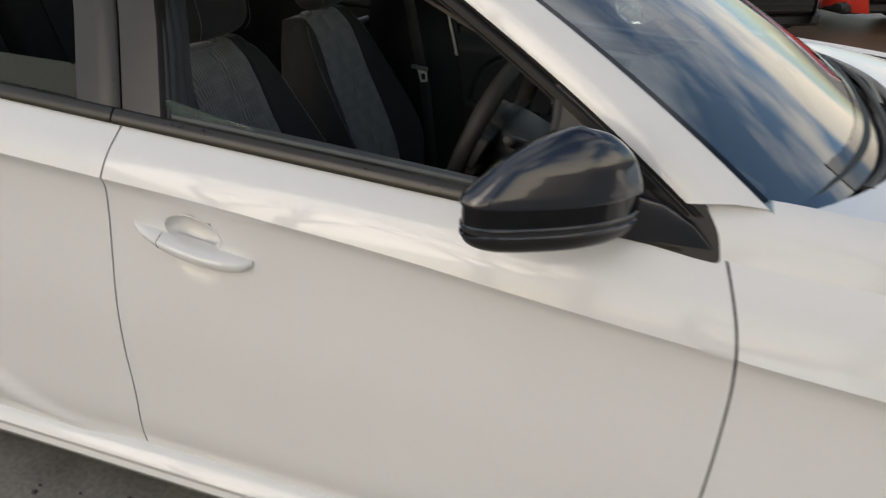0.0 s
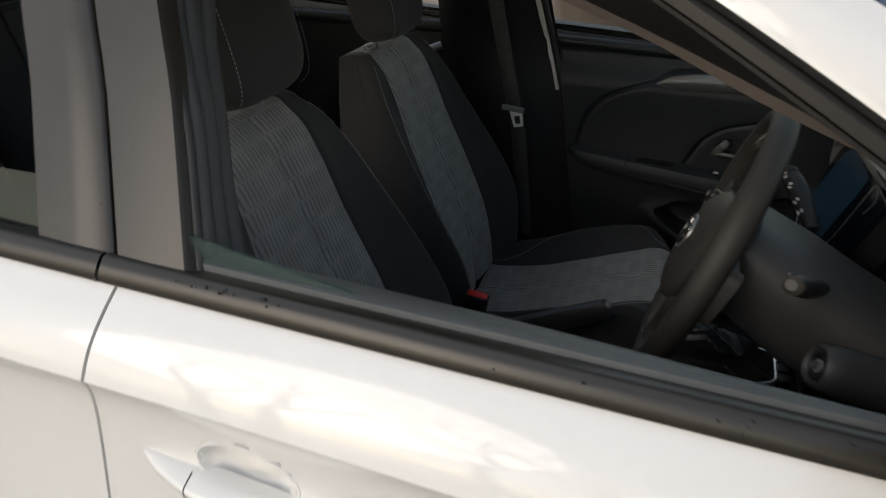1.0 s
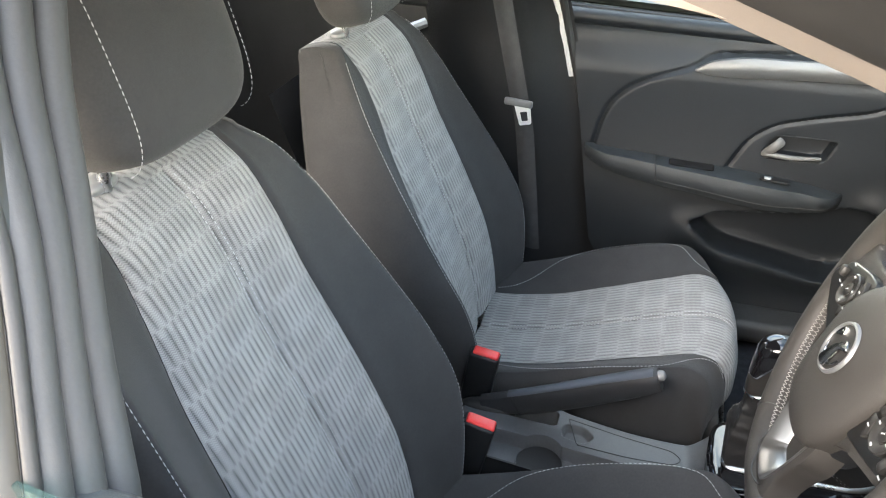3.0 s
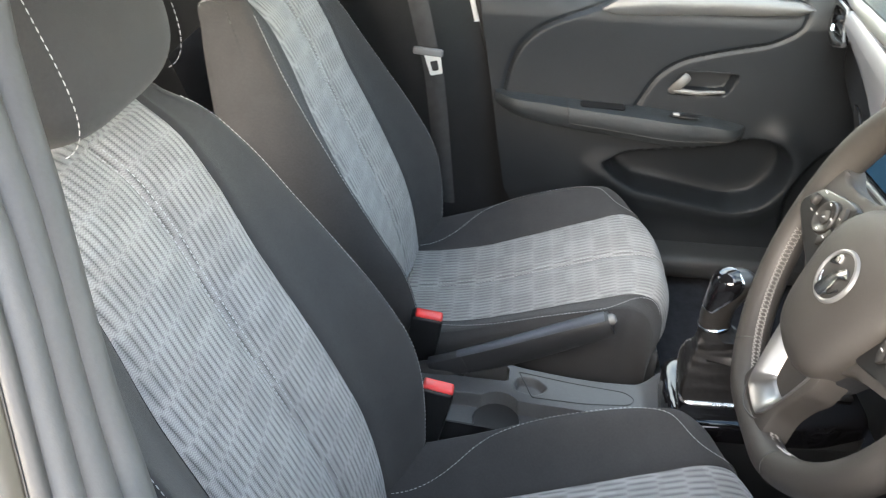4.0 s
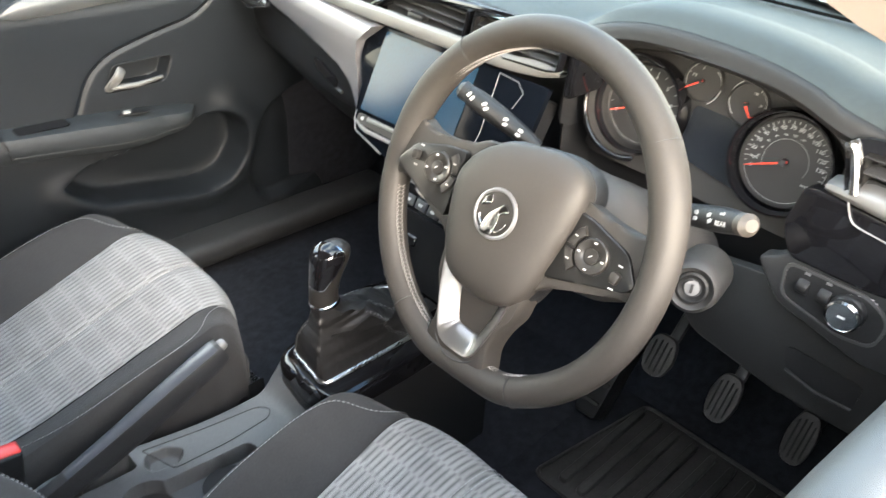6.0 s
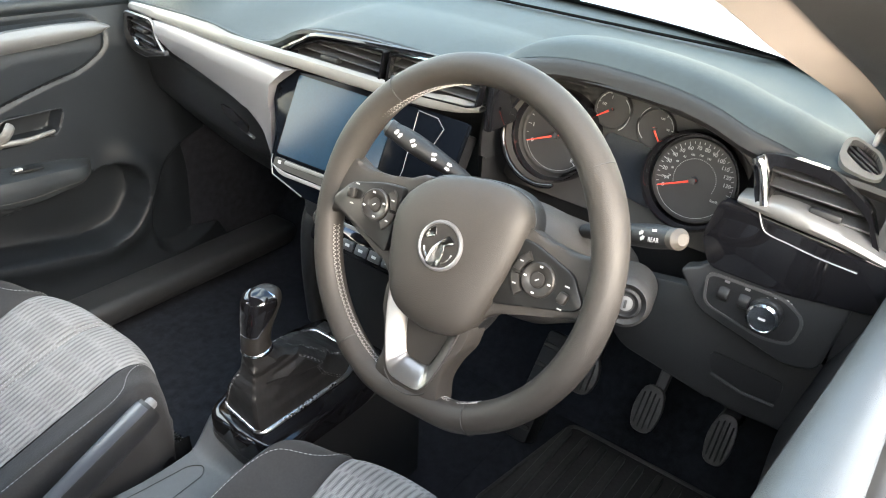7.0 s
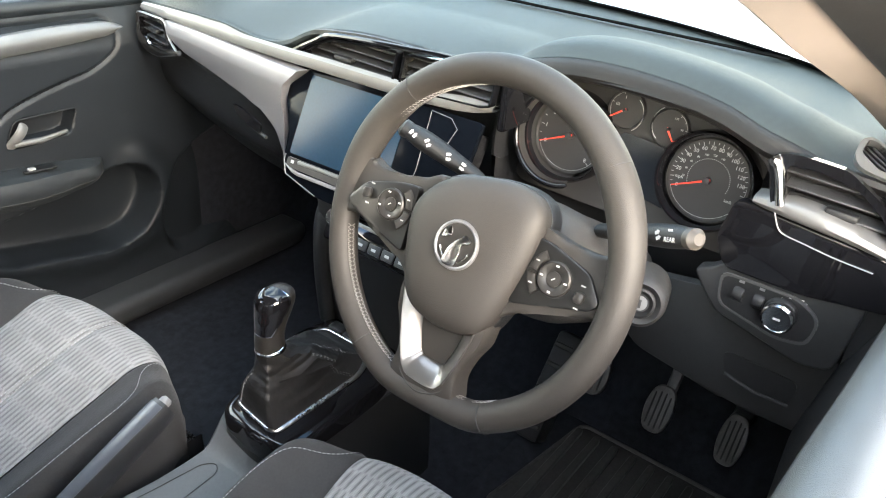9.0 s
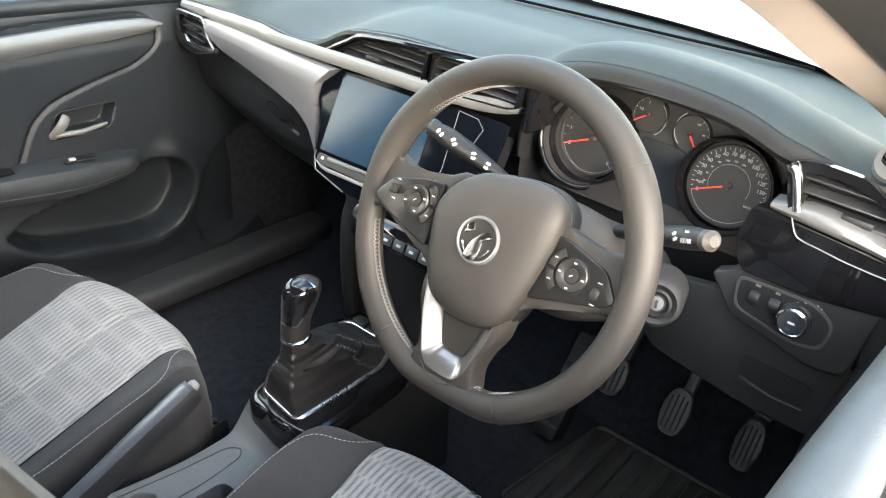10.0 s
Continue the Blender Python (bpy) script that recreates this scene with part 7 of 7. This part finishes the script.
def stalk(name, p0, p1, p2, tipmat, label, marks):
    ob = thing(name, label, "stalk")
    pts = spline([p0, p1, p2], 20)
    r = curve1([0, 0.3, 0.8, 1], [0.010, 0.0135, 0.0155, 0.0125], np.linspace(0, 1, 20))
    part("stalk_body", tube(pts, r, 16, flat=0.8), "hard_plastic", ob)
    d = (pts[-1] - pts[-2]) / np.linalg.norm(pts[-1] - pts[-2])
    part("stalk_tip", tube([pts[-1], pts[-1] + d * 0.008, pts[-1] + d * 0.013], [0.0125, 0.0125, 0.007], 16, flat=0.9), tipmat, ob)
    for k, (t, txt) in enumerate(marks):
        q = pts[int(t * 19)]
        eye = np.array((0.05, -0.745, 1.29))
        nn = eye - q
        nn -= d * (nn @ d)
        nn /= np.linalg.norm(nn)
        mm = basis(tuple(q + nn * 0.0152), tuple(d if d[1] < 0 else -d), tuple(np.cross(nn, d if d[1] < 0 else -d)))
        if txt:
            letters(txt, 0.007, mm @ Matrix.Translation((0, -0.004, 0.0006)), "stalk_mark", ob)
            part("stalk_icon", block(0, 0.006, 0.0005, 0.006, 0.0024, 0.0006, 0, 1, mm), "white_print", ob)
        else:
            for sy in (-1, 1):
                part("stalk_icon", prism([(-0.0035, 0.0012 * sy), (0.0005, 0.0012 * sy), (0.0005, 0.0004 * sy), (0.0035, 0.0030 * sy), (0.0005, 0.0056 * sy), (0.0005, 0.0048 * sy), (-0.0035, 0.0048 * sy)][::sy], 0.0006, mm @ pose(0, 0, 0.0002, 0, 0, 25 * k)), "white_print", ob)
    return ob


stalk("light_stalk", (0.800, -0.262, 0.885), (0.785, -0.21, 0.91), (0.768, -0.168, 0.931), "hard_plastic", "black indicator stalk with white symbols", [(0.30, ""), (0.46, ""), (0.70, ""), (0.90, "")])
stalk("wiper_stalk", (0.800, -0.43, 0.880), (0.775, -0.50, 0.912), (0.752, -0.545, 0.934), "stalk_grey", "black wiper stalk with a grey end and white symbols", [(0.55, ""), (0.72, ""), (0.88, "REAR")])

# ---- centre console ----
CON = thing("centre_console", "grey plastic centre console with cup holders and a gloss gear surround", "car console")


def console_edge(x, side):
    """Plan outline of the console: the passenger's edge bows out round the handbrake."""
    if side > 0:
        return curve1([0.19, 0.205, 0.225, 0.277, 0.39, 0.50, 0.59, 0.64], [0.026, 0.040, 0.060, 0.074, 0.050, 0.034, 0.036, 0.044], x)
    return curve1([0.19, 0.30, 0.40, 0.52, 0.64], [-0.078, -0.088, -0.100, -0.116, -0.122], x)


def console_rise(x):
    return 0.405 + 0.046 * step(0.565, 0.628, x)


x, v = np.meshgrid(np.linspace(0.192, 0.64, 300), np.linspace(0, 1, 170), indexing="ij")
y0, y1 = console_edge(x, -1), console_edge(x, 1)
y = y0 + (y1 - y0) * v
z = console_rise(x)
tray = rounded([(0.240, -0.110), (0.238, -0.024), (0.300, -0.026), (0.40, -0.038), (0.500, -0.046), (0.505, -0.120)], 0.010, 3)
z = z - 0.026 * relief(tray, x, y, 0.0025)
for cx_, cy_ in ((0.341, -0.053), (0.447, -0.077)):
    z = z - 0.070 * step(0.0375, 0.0350, np.hypot(x - cx_, y - cy_))
slot_ = rounded([(0.216, 0.020), (0.220, 0.056), (0.290, 0.060), (0.356, 0.046), (0.356, 0.014)], 0.008, 3)
z = z - 0.060 * relief(slot_, x, y, 0.0025)
notch_ = rounded([(0.368, 0.004), (0.374, 0.022), (0.403, 0.021), (0.420, 0.002), (0.404, -0.014), (0.372, -0.006)], 0.008, 3)
z = z - 0.014 * relief(notch_, x, y, 0.004)
near = np.minimum(np.minimum(y - y0, y1 - y), np.minimum(x - 0.192, 1.0))
z = z - 0.006 * (1 - np.clip(near / 0.006, 0, 1)) ** 2
part("console_top", grid(np.stack([x, y, z], 2)), "tray_plastic", CON, "grey moulded tray with cup holders")
for sd in (-1, 1):
    rows = [[(a, float(console_edge(min(a, 0.64), sd)) + sd * dy, min(float(console_rise(min(a, 0.64))) - 0.005, b)) for a in np.linspace(0.192, 0.93, 60)] for dy, b in ((-0.002, 0.47), (0.004, 0.36), (0.010, 0.29), (0.014, 0.21))]
    part("console_side", grid(np.array(rows), thick=0.004), "hard_plastic", CON)
for cx_, cy_ in ((0.341, -0.053), (0.447, -0.077)):
    part("cup_liner", lathe([(0.0372, 0.3793), (0.0352, 0.3785), (0.0340, 0.318), (0.0300, 0.314), (0.001, 0.3135)], 40, Matrix.Translation((cx_, cy_, 0))), "rubber", CON, "black cup holder liner")
part("console_end", block(0.194, -0.026, 0.305, 0.008, 0.100, 0.19, 0.003, 1), "hard_plastic", CON)
lid_ = rounded([(0.375, 0.036), (0.463, 0.019), (0.548, 0.008), (0.563, -0.008), (0.550, -0.022), (0.480, -0.027), (0.396, -0.022)], [0.006, 0.02, 0.012, 0.010, 0.012, 0.02, 0.006], 5)
part("lid_joint", tube([(a, b, float(console_rise(a)) + 0.0004) for a, b in spline([(*q, 0) for q in lid_], 90, closed=True)[:, :2]], 0.0009, 5, closed=True), "rubber", CON)
# gear surround
og = rounded([(0.597, 0.024), (0.588, -0.060), (0.598, -0.124), (0.80, -0.124), (0.885, -0.095), (0.885, 0.055), (0.80, 0.078)], 0.022, 5)
mg = basis((0.0, 0.0, 0.458), (1, 0, 0.045), (0, 1, 0))
part("gear_surround", prism(og, 0.036, mg @ Matrix.Translation((0, 0, -0.045)), 0.013, 4), "gloss_black", CON, "gloss black gear surround")
part("gear_plinth", prism([(a * 0.995 + 0.003, b * 1.0) for a, b in og], 0.20, mg @ Matrix.Translation((0, 0, -0.246))), "console_plastic", CON)
ig = rounded([(0.622, 0.010), (0.612, -0.080), (0.79, -0.084), (0.838, -0.060), (0.838, 0.040), (0.80, 0.050)], 0.016, 5)
part("gear_ring", tube([mg @ Vector((a, b, -0.0070)) for a, b in ig], 0.0056, 10, closed=True, flat=0.7), "steel", CON, "satin silver ring round the gaiter")
for k in range(3):
    part("console_key", block(0.852, -0.045 + k * 0.034, -0.006, 0.022, 0.030, 0.008, 0.003, 2, mg), "hard_plastic", CON, "black push key")
GEAR = thing("gear_lever", "gear lever with a glossy knob in a leather gaiter", "gear lever")
base_ring = spline([(*q, 0.0) for q in ig], 96, closed=True)
rows = []
neck = np.array((0.640, -0.0445))
mid = np.array((0.722, -0.020))
for t in np.linspace(0, 1, 40):
    k = (1 - t) ** 1.30
    cxy = mid + (neck - mid) * (t ** 0.66)
    row = []
    for q in base_ring:
        a = math.atan2(q[1] - mid[1], q[0] - mid[0])
        out2 = np.array((math.cos(a), math.sin(a)))
        rad = np.array((q[0], q[1])) - mid
        soft = float(step(0.06, 0.40, t) * step(1.0, 0.80, t)) * (0.3 + 0.7 * float(step(-0.75, 0.2, math.cos(a))))
        # broad tucks that wind round the cone, and finer creases near the neck
        tuck = math.sin(2 * a + 5.0 * t + 0.4) * 0.55 + math.sin(3 * a - 7.5 * t + 1.7) * 0.40
        tuck = (0.5 + 0.5 * tuck) ** 2
        crease_ = (1 - abs(math.sin(1.5 * a + 8.0 * t + 0.9))) ** 3
        rise_ = t ** 0.92
        xy = cxy + rad * k + out2 * 0.0205 * (1 - k) + out2 * soft * (0.021 * tuck + 0.011 * crease_ - 0.007)
        z0 = (mg @ Vector((float(q[0]), 0, 0))).z - 0.006
        ridge_ = 1 - 2.2 * abs(noise.noise((xy[0] * 26 + 9 * t, xy[1] * 26 - 6 * t, 7.0 * t)))
        xy = xy + out2 * soft * 0.0045 * ridge_
        row.append((xy[0], xy[1], 0.0035 * soft * ridge_ + z0 + (0.598 - z0) * rise_ + soft * (0.012 * tuck - 0.003 * crease_)))
    rows.append(row)
boot = np.array(rows)
part("gaiter", grid(boot, wrap=True), "boot_leather", GEAR, "creased black leather gaiter")
for j in (10, 34, 56, 82):
    for dj in (-1, 1):
        ln = boot[1:27, (j + dj) % 96]
        cen = np.array((0.70, -0.025, 0.50))
        out_ = (ln - cen) / np.linalg.norm(ln - cen, axis=1, keepdims=True) * 0.0012
        part("gaiter_stitching", stitches(ln + out_, 0.004, 0.003, 0.0003), "thread", GEAR, "pale twin stitching")
# knob: an upright grip that swells and leans forward at the top, with a polished face set in a bright frame
k_line = spline([(0.640, -0.0445, 0.600), (0.639, -0.044, 0.614), (0.641, -0.044, 0.631), (0.645, -0.044, 0.648), (0.650, -0.044, 0.665), (0.653, -0.044, 0.680), (0.654, -0.044, 0.6905)], 34)
k_fore = curve1([0, 0.15, 0.4, 0.6, 0.78, 0.9, 0.97, 1.0], [0.0215, 0.0210, 0.0225, 0.0262, 0.0278, 0.0235, 0.0140, 0.003], np.linspace(0, 1, 34))
k_side = curve1([0, 0.15, 0.4, 0.6, 0.78, 0.9, 0.97, 1.0], [0.0195, 0.0190, 0.0198, 0.0225, 0.0235, 0.0195, 0.0115, 0.002], np.linspace(0, 1, 34))
k_rows = np.array([[(p[0] + f * math.copysign(abs(math.cos(a)) ** 0.85, math.cos(a)), p[1] + g * math.copysign(abs(math.sin(a)) ** 0.85, math.sin(a)), p[2] + 0.10 * f * math.cos(a)) for a in np.linspace(0, 2 * math.pi, 36, endpoint=False)] for p, f, g in zip(k_line, k_fore, k_side)])
part("knob", grid(k_rows, wrap=True), "satin_black", GEAR, "satin black gear knob")


def knob_face(grow, trim):
    """The part of the knob that faces the driver and the roof, as a leaf-shaped patch."""
    rows = []
    for u in np.linspace(0, 1, 20):
        i = 33 * (0.36 + 0.64 * u) if trim else 33 * (0.34 + 0.66 * u)
        i0 = min(int(i), 32)
        ring = k_rows[i0] * (1 - i + i0) + k_rows[i0 + 1] * (i - i0)
        mid = ring.mean(0)
        w = (0.50 + 1.0 * math.sin(math.pi * min(1.0, 0.06 + 0.60 * u)) ** 0.8) * (0.92 if trim else 1.0)
        row = []
        for a in np.linspace(-w, w, 15):
            j = (math.pi + 0.25 + a) / (2 * math.pi) * 36
            j0 = int(math.floor(j))
            q = ring[j0 % 36] * (1 - j + j0) + ring[(j0 + 1) % 36] * (j - j0)
            row.append(mid + (q - mid) * grow + np.array((0, 0, 0.0006 * (grow - 1) * 100 * u)))
        rows.append(row)
    return np.array(rows)


part("knob_frame", grid(knob_face(1.035, False)), "chrome", GEAR, "bright metal frame")
part("knob_face", grid(knob_face(1.065, True)), "gloss_black", GEAR, "gloss black knob face")
part("collar", lathe([(0.0205, -0.003), (0.0228, 0.0), (0.0220, 0.003), (0.0200, 0.0045)], 32, Matrix.Translation((0.640, -0.0445, 0.5995)) @ pose(0, 0, 0, 0, -6, 0)), "chrome", GEAR, "chrome collar")
# handbrake
HB = thing("handbrake", "black handbrake lever with a ridged grip and a push button", "handbrake")
pp = spline([(0.225, 0.028, 0.412), (0.28, 0.027, 0.432), (0.35, 0.026, 0.462), (0.43, 0.025, 0.500), (0.507, 0.024, 0.536)], 36)
rows = []
dn = np.array((-0.42, 0, 0.907))
for i, q in enumerate(pp):
    t = i / 35
    w = float(curve1([0, 0.4, 0.8, 0.97, 1], [0.011, 0.0125, 0.0155, 0.0155, 0.0140], t))
    up_ = float(curve1([0, 0.3, 0.7, 1], [0.011, 0.0135, 0.0145, 0.0135], t))
    dn_ = float(curve1([0, 0.15, 0.45, 0.8, 1], [0.014, 0.024, 0.030, 0.027, 0.020], t))
    rows.append([q + np.array((0, a * w, 0)) + dn * (b * up_ if b > 0 else b * dn_) for a, b in [(-1, 0.50), (-0.80, 0.92), (-0.60, 1), (0.60, 1), (0.80, 0.92), (1, 0.50), (1.0, -0.35), (0.86, -0.80), (0.45, -1), (-0.45, -1), (-0.86, -0.80), (-1.0, -0.35)]])
v_, f_ = grid(np.array(rows), wrap=True)
f_ = list(f_) + [tuple(35 * 12 + j for j in range(12)), tuple(range(11, -1, -1))]
part("lever", (v_, f_), "grip_plastic", HB, "black grip with a smooth top")
hr = np.array(rows)
# lighter blue-grey strip paints the reflection along the lever's top
part("grip_highlight", grid(np.array([[r[1] * 0.97 + r[4] * 0.03 + dn * 0.0006, r[2] * 0.9 + r[3] * 0.1 + dn * 0.0016, r[2] * 0.1 + r[3] * 0.9 + dn * 0.0016, r[1] * 0.03 + r[4] * 0.97 + dn * 0.0006] for r in hr[8:35]]), thick=0.0008), "grip_sheen", HB, "blue-grey strip painting the highlight on the grip's top")
part("grip_joint", tube([hr[9][k] + (hr[9][k] - pp[9]) * 0.02 for k in (0, 1, 2, 3, 4, 5, 6, 7, 8, 9, 10, 11)], 0.0008, 5, closed=True), "rubber", HB)
btn = Vector(pp[35]) + Vector(dn) * 0.004
part("button", tube([btn, btn + Vector((0.006, 0, 0.0028)), btn + Vector((0.009, 0, 0.0042))], [0.0088, 0.0084, 0.0055], 14), "plug_grey", HB, "grey push button")
part("lever_boot", blob((0.235, 0.028, 0.395), (0.05, 0.016, 0.022), 2.4, 20, 10), "rubber", HB)

# ---- footwell ----
MAT = thing("floor_mat", "ribbed black rubber footwell mat", "floor mat")
mm = basis((0.98, -0.40, 0.222), (0.98, 0.0, 0.02), (0, 1, 0))
part("mat_sheet", prism(rounded([(-0.34, -0.26), (0.20, -0.26), (0.24, -0.10), (0.24, 0.17), (-0.34, 0.17)], 0.03), 0.008, mm, 0.003), "carpet", MAT)
pad = part("heel_pad", prism(rounded([(-0.065, -0.26), (0.225, -0.24), (0.225, 0.085), (-0.065, 0.125)], 0.02), 0.004, mm @ Matrix.Translation((0, 0, 0.008)), 0.002), "mat_rubber", MAT, "worn rubber heel pad")
for k in range(9):
    part("pad_rib", prism(rounded([(-0.045, -0.0085), (0.205, -0.0070), (0.205, 0.0070), (-0.045, 0.0085)], 0.007, 3), 0.012, mm @ Matrix.Translation((0, 0.080 - k * 0.038, 0.011)), 0.004, 3), "mat_rubber", pad, "rounded rubber rib")
part("pad_edge", tube([mm @ Vector((a, b, 0.014)) for a, b in rounded([(-0.065, -0.26), (0.225, -0.24), (0.225, 0.085), (-0.065, 0.125)], 0.02)], 0.004, 6, closed=True), "mat_rubber", pad)


def pedal(name, c, w, h, lean, top, label):
    ob = thing(name, label, "pedal")
    m = basis(c, (0, -1, 0), (math.sin(radians(lean)), 0, math.cos(radians(lean))))
    pad = part("pedal_pad", prism(rounded([(-w * 0.34, -h / 2), (w * 0.34, -h / 2), (w * 0.5, -h * 0.1), (w * 0.47, h * 0.2), (w * 0.30, h / 2), (-w * 0.30, h / 2), (-w * 0.47, h * 0.2), (-w * 0.5, -h * 0.1)], w * 0.3, 4), 0.012, m, 0.004, 2), "pedal_rubber", ob, "worn rubber pedal pad")
    for k in range(4):
        part("tread", block(-w * 0.27 + k * w * 0.18, -h * 0.02, 0.0125, w * 0.06, h * (0.78 - 0.10 * (k in (0, 3))), 0.004, 0.0015, 1, m), "rubber", pad)
    part("pedal_arm", tube(spline([tuple(m @ Vector((0, h * 0.35, -0.004))), tuple(m @ Vector((0, h * 0.6, -0.03))), top], 12), 0.013 if name == "accelerator_pedal" else 0.007, 8, flat=1.5, up=(0, 1, 0)), "plug_dark", ob, "pedal arm")


pedal("clutch_pedal", (1.13, -0.345, 0.43), 0.055, 0.075, 28, (1.34, -0.34, 0.66), "ribbed rubber clutch pedal")
pedal("brake_pedal", (1.135, -0.468, 0.418), 0.050, 0.085, 28, (1.32, -0.46, 0.66), "ribbed rubber brake pedal")
pedal("accelerator_pedal", (1.19, -0.587, 0.385), 0.048, 0.095, 24, (1.24, -0.575, 0.55), "worn ribbed accelerator pedal")
ft = thing("footrest", "sloping black footrest beside the clutch", "footrest")
part("footrest_pad", block(0, 0, 0, 0.06, 0.05, 0.22, 0.01, 2, Matrix.Translation((1.16, -0.255, 0.33)) @ pose(0, 0, 0, 0, 35, 0)), "hard_plastic", ft)
for k in range(5):
    part("footrest_rib", block(-0.031, 0, -0.08 + 0.04 * k, 0.006, 0.042, 0.010, 0.002, 1, Matrix.Translation((1.16, -0.255, 0.33)) @ pose(0, 0, 0, 0, 35, 0)), "rubber", ft)

# ---- windscreen pillar trim inside ----
rows = []
for t in np.linspace(0, 1, 24):
    x0, z0 = a_line(t, -0.045)
    yy = float(glass_y(z0))
    f, g = float(curve1(*TRIM_OUT, t)), float(curve1(*TRIM_IN, t))
    rows.append([(lambda q: (q[0], yy + d, q[1]))(a_line(t, sh)) for sh, d in [(f + 0.010, 0.076), (f, 0.083), (f * 0.5 + g * 0.5 - 0.003, 0.101), (g, 0.115), (g + 0.012, 0.124), (g + 0.05, 0.130), (max(g + 0.09, 0.03), 0.118), (0.085, 0.080), (0.095, 0.050)]])
pt = np.array(rows)
TRIM = thing("pillar_trim", "pale beige trim along the windscreen pillars", "pillar trim")
part("near_trim", grid(pt[:, ::-1]), "headliner", TRIM, "pale beige pillar cover")
part("far_trim", grid(both_sides(pt[:, ::-1])), "headliner", TRIM)
part("airbag_tag", block(1.005, -0.665, 1.015, 0.05, 0.006, 0.016, 0.002, 1), "white_print", TRIM, "small white tab")
